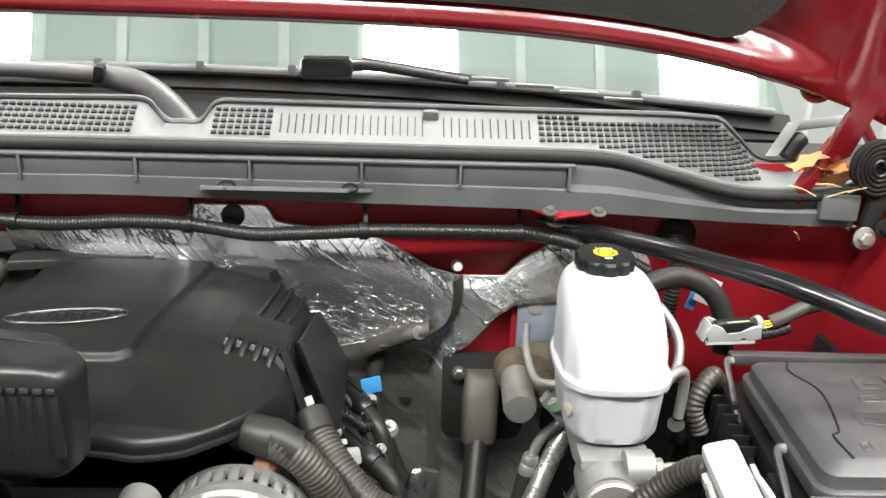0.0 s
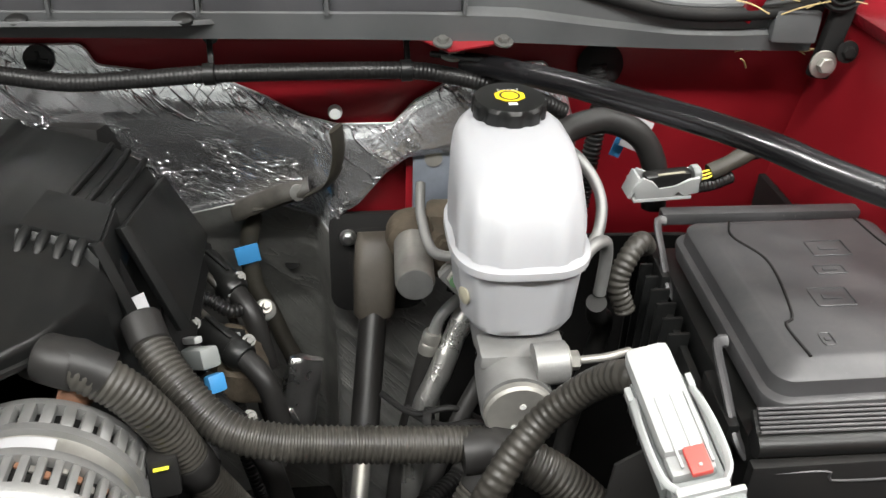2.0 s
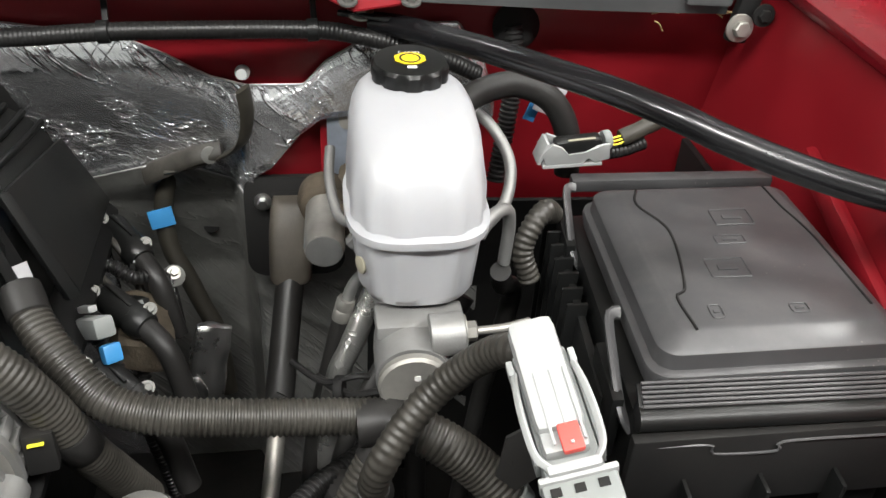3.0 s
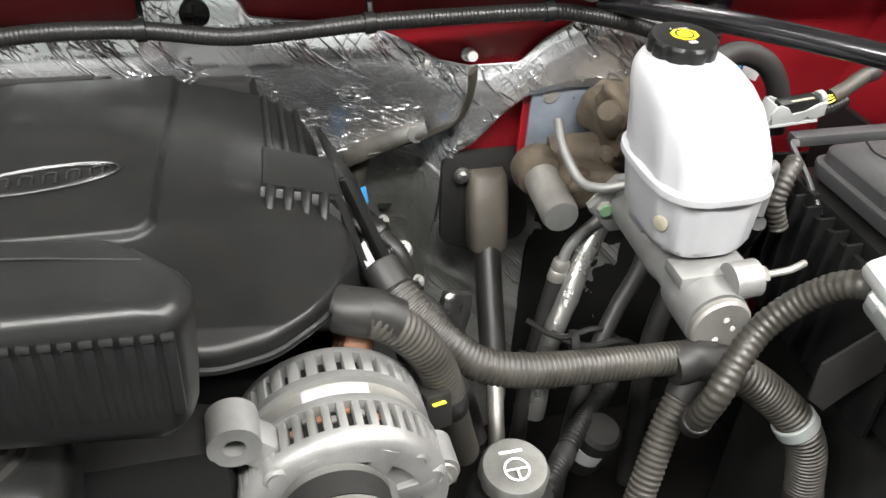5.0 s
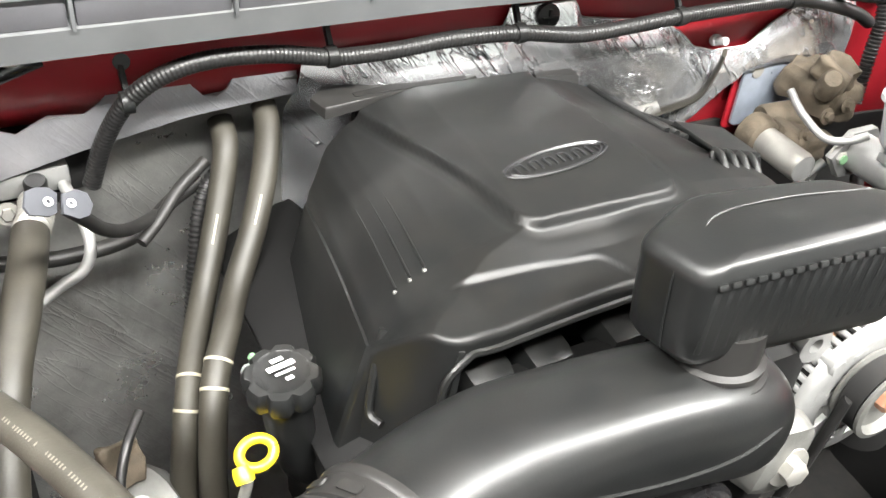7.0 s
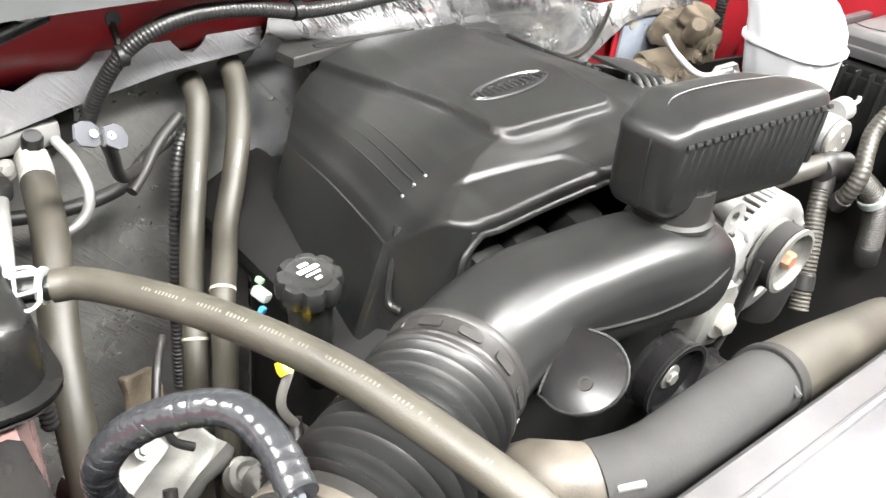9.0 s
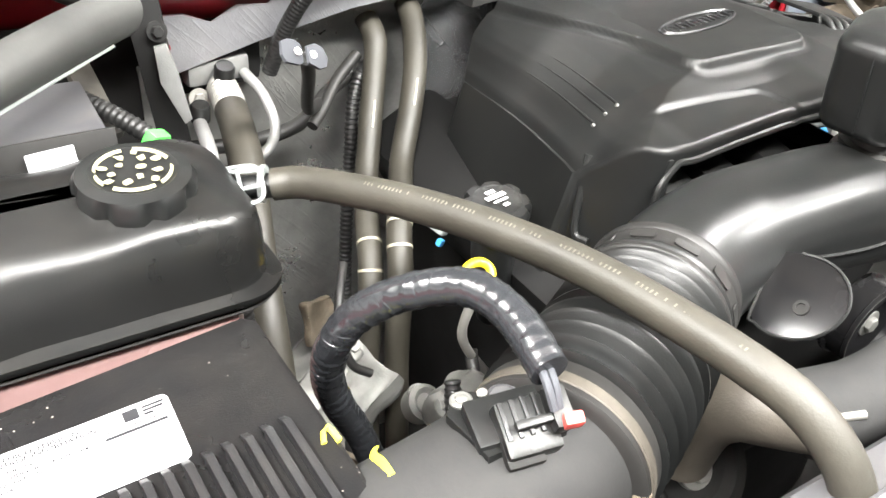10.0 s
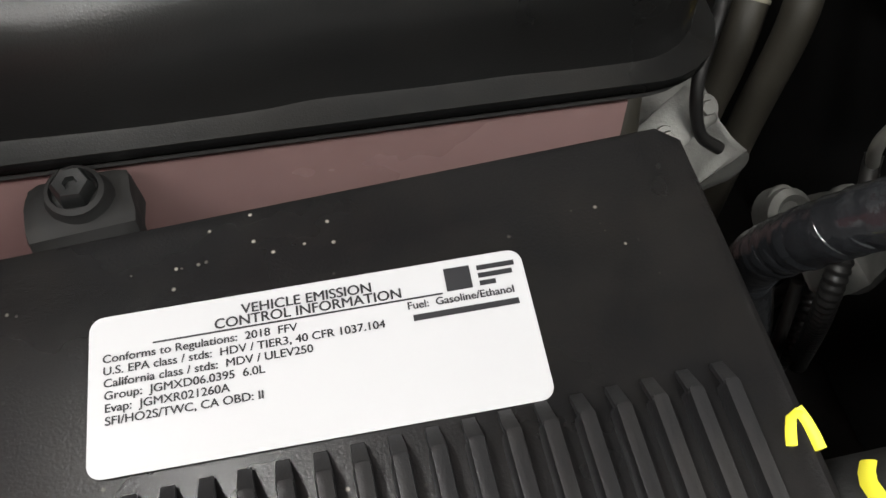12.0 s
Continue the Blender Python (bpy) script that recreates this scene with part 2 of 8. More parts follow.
GLASS = glass_material()
# Paler than the cover: the highlights along the badge are put into the colour.
BADGE = mat("pale_badge_plastic", (0.020, 0.020, 0.021), 0.30, spec=0.5)
TABBLACK = mat("smooth_tab_plastic", (0.006, 0.006, 0.0065), 0.24, fine=300, bump=0.06, dust=0.02, spec=0.2)
HOSEM = mat("matte_black_hose", (0.020, 0.020, 0.020), 0.75, var=0.2, fine=500, bump=0.25, dust=0.15, dustcol=(0.07, 0.066, 0.058), spec=0.25)
SATINFOIL = foil_material("satin_foil_plate", (0.58, 0.58, 0.61), 0.28, 34, 0.12, 0.85, 0.25)
PANELFOIL = foil_material("dull_panel_foil", (0.33, 0.33, 0.31), 0.30, 30, 0.4, 0.60, 0.4)
FOILDARK = foil_material("dark_glossy_foil", (0.40, 0.40, 0.38), 0.24, 34, 0.30, 0.75, 0.45)

# ---- mesh helpers ----
V = Vector


def finish(name, bm, material, smooth=38, weld=False):
    me = bpy.data.meshes.new(name)
    bmesh.ops.recalc_face_normals(bm, faces=bm.faces)
    bm.to_mesh(me)
    bm.free()
    for p in me.polygons:
        p.use_smooth = True
    me.set_sharp_from_angle(angle=radians(smooth))
    for one in (material if isinstance(material, (list, tuple)) else [material]):
        me.materials.append(one)
    return me


def part(name, bm, material, parent=None, label="", smooth=38):
    ob = new(name, finish(name, bm, material, smooth))
    if parent is not None:
        ob.parent = parent
        at = parent.location if parent.type == "EMPTY" else V((0, 0, 0))
        ob.matrix_parent_inverse = Matrix.Translation(-V(at))
    if label:
        ob["label"] = label
    return ob


def thing(name, at, label, category, group="", kind=""):
    ob = new(name)
    ob.location = at
    ob.empty_display_size = 0.03
    return tagged(ob, label, category, group, kind)


def solo(name, bm, material, label, category, group="", kind="", smooth=38):
    return tagged(part(name, bm, material, None, "", smooth), label, category, group, kind)


def ringloft(rings, caps=True, bm=None):
    bm = bm or bmesh.new()
    vs = [[bm.verts.new(p) for p in r] for r in rings]
    n = len(vs[0])
    for a, b in zip(vs, vs[1:]):
        for k in range(n):
            bm.faces.new((a[k], a[(k + 1) % n], b[(k + 1) % n], b[k]))
    if caps:
        bm.faces.new(list(reversed(vs[0])))
        bm.faces.new(vs[-1])
    return bm


def smooth_path(pts, step):
    """Catmull-Rom curve through the points, in even steps."""
    p = [V(q) for q in pts]
    if len(p) == 2:
        p = [p[0], (p[0] + p[1]) / 2, p[1]]
    p = [p[0] * 2 - p[1]] + p + [p[-1] * 2 - p[-2]]
    dense = []
    for a, b, c, d in zip(p, p[1:], p[2:], p[3:]):
        for k in range(24):
            t = k / 24
            dense.append(0.5 * (2 * b + (c - a) * t + (2 * a - 5 * b + 4 * c - d) * t * t + (3 * b - a - 3 * c + d) * t ** 3))
    dense.append(p[-2])
    s = [0.0]
    for a, b in zip(dense, dense[1:]):
        s.append(s[-1] + (b - a).length)
    n = max(3, int(s[-1] / step))
    out, k = [], 0
    for i in range(n + 1):
        w = s[-1] * i / n
        while k < len(s) - 2 and s[k + 1] < w:
            k += 1
        f = (w - s[k]) / max(1e-9, s[k + 1] - s[k])
        out.append(dense[k].lerp(dense[k + 1], min(1, max(0, f))))
    return out, s[-1]


def frames(path):
    tang = [(path[min(i + 1, len(path) - 1)] - path[max(i - 1, 0)]).normalized() for i in range(len(path))]
    u = tang[0].orthogonal().normalized()
    res = []
    for t in tang:
        u = (u - t * u.dot(t)).normalized()
        res.append((t, u, t.cross(u)))
    return res


def tube(pts, r, seg=14, corr=None, r1=None, step=None, wob=0.0, flat=1.0, bm=None, twist=0.0):
    """A hose along a path. corr: pitch and depth of its ribs; r1: radius at the far end."""
    step = step or (corr[0] / 4 if corr else max(0.004, r * 0.6))
    path, length = smooth_path(pts, step)
    rings = []
    for i, (c, (t, u, v)) in enumerate(zip(path, frames(path))):
        k = i / (len(path) - 1)
        rad = r + ((r1 if r1 is not None else r) - r) * k
        if corr:
            rad += corr[1] * (0.5 if i % 4 in (1, 2) else -0.5)
        if wob:
            rad *= 1 + wob * noise.noise(c * 60)
        ring = []
        for j in range(seg):
            a = math.tau * j / seg
            saw = (a / math.tau + k * length / 0.0075) % 1.0
            rr = rad * (1 + twist * (saw - 0.5 + 0.6 * noise.noise(c * 70 + V((j * 0.3, 0, 0))))) if twist else rad
            ring.append(c + (u * math.cos(a) + v * math.sin(a) * flat) * rr)
        rings.append(ring)
    return ringloft(rings, True, bm)


def axes(direction, up=(0, 0, 1)):
    d = V(direction).normalized()
    u = V(up).cross(d)
    if u.length < 1e-4:
        u = V((1, 0, 0)).cross(d)
    u.normalize()
    return u, d.cross(u), d


def lathe(profile, origin, direction, seg=32, lobes=0, depth=0.0, lobe_range=(-9, 9), bm=None):
    """Rings of (radius, height) round an axis; lobes scallop the rim."""
    u, v, d = axes(direction)
    o = V(origin)
    rings = []
    for r, h in profile:
        ring = []
        for k in range(seg):
            a = math.tau * k / seg
            rr = r
            if lobes and lobe_range[0] <= h <= lobe_range[1]:
                rr = r * (1 - depth * max(0.0, math.cos(a * lobes)) ** 2)
            ring.append(o + d * h + (u * math.cos(a) + v * math.sin(a)) * rr)
        rings.append(ring)
    return ringloft(rings, True, bm)


def box(centre, size, bevel=0.002, turn=(0, 0, 0), seg=2, bm=None, taper=1.0):
    b = bmesh.new()
    bmesh.ops.create_cube(b, size=1)
    for q in b.verts:
        k = taper if q.co.z > 0 else 1.0
        q.co = V((q.co.x * size[0] * k, q.co.y * size[1] * k, q.co.z * size[2]))
    if bevel:
        bmesh.ops.bevel(b, geom=b.edges[:], offset=bevel, segments=seg, profile=0.6, affect="EDGES")
    bmesh.ops.transform(b, matrix=pose(*centre, *turn), verts=b.verts)
    if bm is None:
        return b
    me = bpy.data.meshes.new("t")
    b.to_mesh(me)
    b.free()
    bm.from_mesh(me)
    bpy.data.meshes.remove(me)
    return bm


def prism(outline, thick, origin, u, v, bevel=0.0, bm=None, seg=2):
    """A plate: a 2D outline in the plane of u and v, thick along u x v."""
    b = bmesh.new()
    u, v = V(u).normalized(), V(v)
    v = (v - u * v.dot(u)).normalized()
    w = u.cross(v)
    o = V(origin)
    bot = [b.verts.new(o + u * p + v * q) for p, q in outline]
    top = [b.verts.new(o + u * p + v * q + w * thick) for p, q in outline]
    b.faces.new(list(reversed(bot)))
    f = b.faces.new(top)
    n = len(bot)
    for k in range(n):
        b.faces.new((bot[k], bot[(k + 1) % n], top[(k + 1) % n], top[k]))
    if bevel:
        bmesh.ops.bevel(b, geom=list(f.edges), offset=bevel, segments=seg, profile=0.6, affect="EDGES")
    if bm is None:
        return b
    me = bpy.data.meshes.new("t")
    b.to_mesh(me)
    b.free()
    bm.from_mesh(me)
    bpy.data.meshes.remove(me)
    return bm


def rounded(w, h, r, n=6):
    pts = []
    for cx, cy, a0 in ((w / 2 - r, h / 2 - r, 0), (-w / 2 + r, h / 2 - r, 90), (-w / 2 + r, -h / 2 + r, 180), (w / 2 - r, -h / 2 + r, 270)):
        for k in range(n + 1):
            a = radians(a0 + 90 * k / n)
            pts.append((cx + r * math.cos(a), cy + r * math.sin(a)))
    return pts


def superring(c, u, v, a, b, e=2.6, n=40):
    c, u, v = V(c), V(u), V(v)
    out = []
    for k in range(n):
        t = math.tau * k / n
        x = math.copysign(abs(math.cos(t)) ** (2 / e), math.cos(t))
        y = math.copysign(abs(math.sin(t)) ** (2 / e), math.sin(t))
        out.append(c + u * (a * x) + v * (b * y))
    return out


def sheet(fn, nu, nv, thick=0.0, bm=None):
    bm = bm or bmesh.new()
    vs = [[bm.verts.new(fn(i / nu, j / nv)) for j in range(nv + 1)] for i in range(nu + 1)]
    for i in range(nu):
        for j in range(nv):
            bm.faces.new((vs[i][j], vs[i + 1][j], vs[i + 1][j + 1], vs[i][j + 1]))
    if thick:
        bmesh.ops.recalc_face_normals(bm, faces=bm.faces)
        bmesh.ops.solidify(bm, geom=bm.faces[:], thickness=thick)
    return bm


def lettering(text, size, origin, u, v, material, parent, lift=0.0004, align="LEFT", stretch=1.0, name="lettering", heavy=0.0):
    cu = bpy.data.curves.new(name, "FONT")
    cu.body, cu.size, cu.align_x, cu.extrude = text, size, align, 0.0
    tmp = bpy.data.objects.new("t", cu)
    scene.collection.objects.link(tmp)
    bpy.context.view_layer.update()
    me = bpy.data.meshes.new_from_object(tmp.evaluated_get(bpy.context.evaluated_depsgraph_get()))
    bpy.data.objects.remove(tmp)
    if heavy:
        bm = bmesh.new()
        bm.from_mesh(me)
        for dx, dy, dz in ((heavy, 0, 0.00002), (heavy * 0.5, heavy * 0.5, 0.00004)):
            got = bmesh.ops.duplicate(bm, geom=[f for f in bm.faces if f.verts[0].co.z < 0.00001])["geom"]
            bmesh.ops.translate(bm, vec=(dx, dy, dz), verts=[q for q in got if isinstance(q, bmesh.types.BMVert)])
        bm.to_mesh(me)
        bm.free()
    u, v = V(u).normalized(), V(v)
    v = (v - u * v.dot(u)).normalized()
    w = u.cross(v)
    m = Matrix((u * stretch, v, w)).transposed().to_4x4()
    m.translation = V(origin) + w * lift
    me.transform(m)
    me.materials.clear()
    me.materials.append(material)
    ob = new(name, me)
    ob.parent = parent
    at = parent.location if parent.type == "EMPTY" else V((0, 0, 0))
    ob.matrix_parent_inverse = Matrix.Translation(-V(at))
    return ob


def annulus(c, axis, r0, r1, h=0.0004, seg=36):
    """A flat ring, open in the middle."""
    u, v, d = axes(axis)
    prof = [(r0, 0), (r1, 0), (r1, h), (r0, h), (r0, 0)]
    return ringloft([[V(c) + d * z + (u * math.cos(a) + v * math.sin(a)) * r for a in (math.tau * k / seg for k in range(seg))] for r, z in prof], False)


def interp(x, pts):
    if x <= pts[0][0]:
        return pts[0][1]
    for (a, p), (b, q) in zip(pts, pts[1:]):
        if x <= b:
            return p + (q - p) * (x - a) / (b - a)
    return pts[-1][1]


def step(a, b, x):
    t = min(1, max(0, (x - a) / (b - a)))
    return t * t * (3 - 2 * t)


def hexbolt(name, at, direction, r, parent, material=None, h=0.006):
    bm = lathe([(r * 1.7, 0), (r * 1.7, 0.0015), (r * 1.65, 0.002)], at, direction, 20)
    lathe([(r, 0.002), (r, h - 0.001), (r * 0.86, h)], at, direction, 6, bm=bm)
    return part(name, bm, material or STEEL, parent)



def slab(a, b, c, d, thick, bevel=0.001):
    """A thin plate over four corners."""
    a, b, c, d = V(a), V(b), V(c), V(d)
    w = (b - a).cross(d - a).normalized() * thick
    bm = bmesh.new()
    lo = [bm.verts.new(p) for p in (a, b, c, d)]
    hi = [bm.verts.new(p + w) for p in (a, b, c, d)]
    bm.faces.new(lo[::-1])
    bm.faces.new(hi)
    for k in range(4):
        bm.faces.new((lo[k], lo[(k + 1) % 4], hi[(k + 1) % 4], hi[k]))
    if bevel:
        bmesh.ops.bevel(bm, geom=bm.edges[:], offset=bevel, segments=2, profile=0.6, affect="EDGES")
    return bm


def lumpy(bm, amp, freq, seed=0.0, cuts=3):
    """Rough casting: the mesh cut finer and pushed in and out."""
    bmesh.ops.subdivide_edges(bm, edges=bm.edges[:], cuts=cuts, use_grid_fill=True)
    bm.normal_update()
    for q in bm.verts:
        q.co += q.normal * amp * noise.noise(q.co * freq + V((seed, seed, seed)))
    return bm
# ---- shop ----
def wall_panels(name, x0, x1, y0, y1, z0, z1, label):
    """A ribbed steel wall or ceiling between two corners, one of the axes thin."""
    bm = box(((x0 + x1) / 2, (y0 + y1) / 2, (z0 + z1) / 2), (x1 - x0, y1 - y0, z1 - z0), 0)
    if z1 - z0 < 0.3:
        n = int((x1 - x0) / 0.3)
        for k in range(n):
            x = x0 + (k + 0.5) * (x1 - x0) / n
            box((x, (y0 + y1) / 2, z0 - 0.012), (0.035, y1 - y0, 0.024), 0, bm=bm)
    elif x1 - x0 < 0.3:
        n = int((y1 - y0) / 0.3)
        inner = x1 + 0.012 if x0 < -2 else x0 - 0.012
        for k in range(n):
            box((inner, y0 + (k + 0.5) * (y1 - y0) / n, (z0 + z1) / 2), (0.024, 0.035, z1 - z0), 0, bm=bm)
    else:
        n = int((x1 - x0) / 0.3)
        inner = y1 + 0.012 if y0 < 0 else y0 - 0.012
        for k in range(n):
            box((x0 + (k + 0.5) * (x1 - x0) / n, inner, (z0 + z1) / 2), (0.035, 0.024, z1 - z0), 0, bm=bm)
    bm.faces.ensure_lookup_table()
    for f in bm.faces[6:]:
        f.material_index = 1
    ob = solo(name, bm, PANEL, label, "wall", kind="structure")
    ob.data.materials.append(SEAM)
    return ob


solo("floor", box((-0.3, 0.8, -0.1), (10.4, 11.4, 0.2), 0), FLOOR, "grey concrete workshop floor", "floor", kind="structure")
wall_panels("wall_north", -5.4, 4.8, 6.3, 6.5, 0, CEIL, "white ribbed steel workshop wall")
wall_panels("wall_south", -5.4, 4.8, -4.9, -4.7, 0, CEIL, "white ribbed steel workshop wall")
wall_panels("wall_west", -5.6, -5.4, -4.9, 6.5, 0, CEIL, "white ribbed steel workshop wall")
wall_panels("wall_east", 4.8, 5.0, -4.9, 6.5, 0, CEIL, "white ribbed steel workshop wall")
wall_panels("ceiling", -5.6, 5.0, -4.9, 6.5, CEIL, CEIL + 0.1, "white ribbed steel workshop ceiling")


def ceiling_light(x, y, along):
    root = thing("ceiling_light", (x, y, HANG), "long white fluorescent fixture on the workshop ceiling", "ceiling light", "workshop ceiling lights")
    part("housing", box((x, y, HANG + 0.02), (0.20, 1.26, 0.05) if along else (1.26, 0.20, 0.05), 0.01), PANEL, root)
    for dy in (-0.11, 0.11):
        ends = [(x + dy, y - 0.6, HANG - 0.03), (x + dy, y + 0.6, HANG - 0.03)] if along else [(x - 0.6, y + dy, HANG - 0.03), (x + 0.6, y + dy, HANG - 0.03)]
        part("tube", tube(ends, 0.018, 12), TUBE, root, "glowing white fluorescent tube")
    for dx in (-0.5, 0.5):
        hx, hy = (x, y + dx) if along else (x + dx, y)
        part("hanger", tube([(hx, hy, HANG + 0.04), (hx, hy, CEIL - 0.02)], 0.006, 8), PANEL, root)


for fx, fy, along in FIXTURES:
    ceiling_light(fx, fy, along)


# ---- truck body round the bay ----
def wall_y(x, z):
    """Where the firewall stands."""
    k = step(-0.50, -0.38, x)
    z = max(z, 0.83)
    right = 0.927 + max(0, 1.17 - z) * 0.20 + max(0, 0.985 - z) * 0.12
    right += min(1, max(0, (1.145 - z) / 0.20)) * (0.066 - 0.052 * step(-0.016, 0.010, x))
    left = 0.927 + step(1.19, 1.09, z) * 0.075 - max(0, 1.0 - z) * 0.10
    return left + (right - left) * k


def firewall():
    def f(u, v):
        x, z = -1.25 + 2.05 * u, 0.45 + 0.82 * v
        return V((x, wall_y(x, z) + 0.006, z))
    bm = sheet(f, 120, 60, 0.004)
    return solo("firewall", bm, RED, "dark red painted steel firewall behind the engine", "firewall", kind="structure")


firewall()


def foil_shield(x0, x1, top, low, material, label, out=0.004, seed=0.0, rough=0.006, puff=0.0, pins=()):
    """Padded foil on the firewall: it swells below its upper edge and is creased on the slant."""
    root = thing("foil_heat_shield", ((x0 + x1) / 2, 0.93, interp((x0 + x1) / 2, low)), label, "heat shield", "foil firewall shields")
    nx = int((x1 - x0) / 0.0035)

    def at(x, z, v):
        dz = interp(x, top) - z
        c, s = math.cos(0.72), math.sin(0.72)
        a, b = x * c + z * s, z * c - x * s
        fold = max(0, 1 - abs(noise.noise(V((a * 15, b * 3, seed)))) * 5) ** 2
        crease = max(0, 1 - abs(noise.noise(V((a * 46, b * 7, seed + 4)))) * 6) ** 2 * max(0, 0.3 + noise.noise(V((x * 14, z * 14, seed + 6))))
        cross = max(0, 1 - abs(noise.noise(V((b * 34, a * 10, seed + 9)))) * 6) ** 2
        soft = noise.noise(V((x * 10, z * 10, seed + 2)))
        edge = min(1, min(v, 1 - v) * 7)
        swell = puff * (step(0.0, 0.030, dz) - 0.75 * step(0.045, 0.16, dz))
        return V((x, wall_y(x, z) - out - swell - rough * edge * (0.5 + soft * 0.6 + fold * 0.8 + crease * 0.9 + cross * 0.06), z))

    def f(u, v):
        x = x0 + (x1 - x0) * u
        return at(x, interp(x, low) + (interp(x, top) - interp(x, low)) * v, v)
    part("quilt", sheet(f, nx, 90, 0.0015), material, root, smooth=75)
    hem = [f(k / 80, 1.0) + V((0, -0.001, 0.0005)) for k in range(81)]
    part("hem", tube(hem, 0.0011, 6, step=0.004), FOILFLAT, root, "folded foil hem")
    for x, z in pins:
        v = (z - interp(x, low)) / (interp(x, top) - interp(x, low))
        part("fastener", lathe([(0.009, 0), (0.009, 0.002), (0.005, 0.005)], at(x, z, v) + V((0, 0.001, 0)), (0, -1, 0.15), 16), ZINC, root)
    return root


foil_shield(-0.50, 0.012,
            [(-0.50, 1.180), (-0.40, 1.186), (-0.292, 1.184), (-0.286, 1.209), (-0.208, 1.209), (-0.198, 1.190), (-0.088, 1.175), (-0.053, 1.157), (-0.017, 1.131), (0.012, 1.124)],
            [(-0.5, 0.46), (0.012, 0.46)], FOIL, "crumpled silver foil insulation on the red firewall", seed=1.0, rough=0.0026, puff=0.011, out=0.003)
foil_shield(-0.80, -0.499, [(-0.80, 1.105), (-0.70, 1.125), (-0.60, 1.140), (-0.499, 1.160)],
            [(-0.80, 0.46), (-0.499, 0.46)], FOILDARK, "dark glossy foil insulation behind the heater hoses", seed=4.0, rough=0.0035, puff=0.012)
band = thing("foil_top_plate", (-0.65, 0.945, 1.11), "flat satin silver foil plate along the top of the insulation", "heat shield")
part("plate", prism([(-0.800, 1.090), (-0.695, 1.116), (-0.600, 1.134), (-0.499, 1.142), (-0.499, 1.183), (-0.540, 1.182), (-0.552, 1.178), (-0.564, 1.155), (-0.574, 1.149), (-0.586, 1.151), (-0.596, 1.162), (-0.604, 1.178),
                     (-0.645, 1.183), (-0.660, 1.176), (-0.672, 1.158), (-0.686, 1.149), (-0.715, 1.152), (-0.741, 1.139), (-0.765, 1.150), (-0.800, 1.152)], 0.004, (0, 0.944, 0), (1, 0, 0), (0, 0, 1), 0.0012), SATINFOIL, band)
for px, pz in ((-0.786, 1.122),):
    part("fastener", lathe([(0.006, 0), (0.006, 0.002), (0.004, 0.003)], (px, 0.9415, pz), (0, -1, 0.1), 16), RED, band, "red painted hole")
foil_shield(0.012, 0.25,
            [(0.012, 1.124), (0.067, 1.124), (0.087, 1.150), (0.117, 1.170), (0.153, 1.188), (0.208, 1.189), (0.235, 1.150), (0.25, 1.11)],
            [(0.012, 1.008), (0.031, 1.023), (0.059, 1.066), (0.081, 1.087), (0.128, 1.093), (0.25, 1.08)], FOIL, "bright crumpled foil insulation beside the brake booster", seed=7.0, rough=0.004, puff=0.008)
foil_shield(0.0, 0.27, [(0.0, 0.905), (0.27, 0.915)], [(0.0, 0.46), (0.27, 0.46)], PANELGREY,
            "grey foil insulation low on the firewall", seed=9.0, out=0.006, puff=0.006)
foil_shield(-0.165, 0.004, [(-0.165, 0.985), (-0.10, 1.005), (-0.05, 1.000), (0.004, 0.970)], [(-0.165, 0.46), (0.004, 0.46)], PANELFOIL,
            "smooth dull foil panel beside the steering boot", seed=12.0, out=0.012, puff=0.006, rough=0.003)


# Added black sheet: covers the red firewall so this corner stays dark.
solo("corner_dark_sheet", sheet(lambda u, v: V((-1.25 + 0.455 * u, wall_y(-1.25 + 0.455 * u, 0.46 + 0.70 * v) - 0.010 - 0.006 * noise.noise(V((u * 6, v * 6, 8))), 0.46 + 0.70 * v)), 40, 40, 0.004), BLACKM,
     "added black sheet keeping the passenger corner of the firewall dark", "liner", kind="structure")
# Black sheet added over the apron for the deep shade down here.
solo("wheelhouse_dark_sheet", box((0.468, 0.45, 0.75), (0.008, 1.0, 0.60), 0.002), BLACKM, "added black sheet for the shade below the fender", "liner", kind="structure")
# Another added sheet: black in place of shade on the lower firewall.
solo("dash_dark_sheet", sheet(lambda u, v: V((0.135 + 0.60 * u, wall_y(0.135 + 0.60 * u, 0.46 + 0.52 * v) - 0.012 - 0.006 * noise.noise(V((u * 6, v * 6, 3))), 0.46 + 0.52 * v - 0.03 * u)), 40, 40, 0.004), BLACKM,
     "added black sheet for the deep shade low on the firewall", "liner", kind="structure")


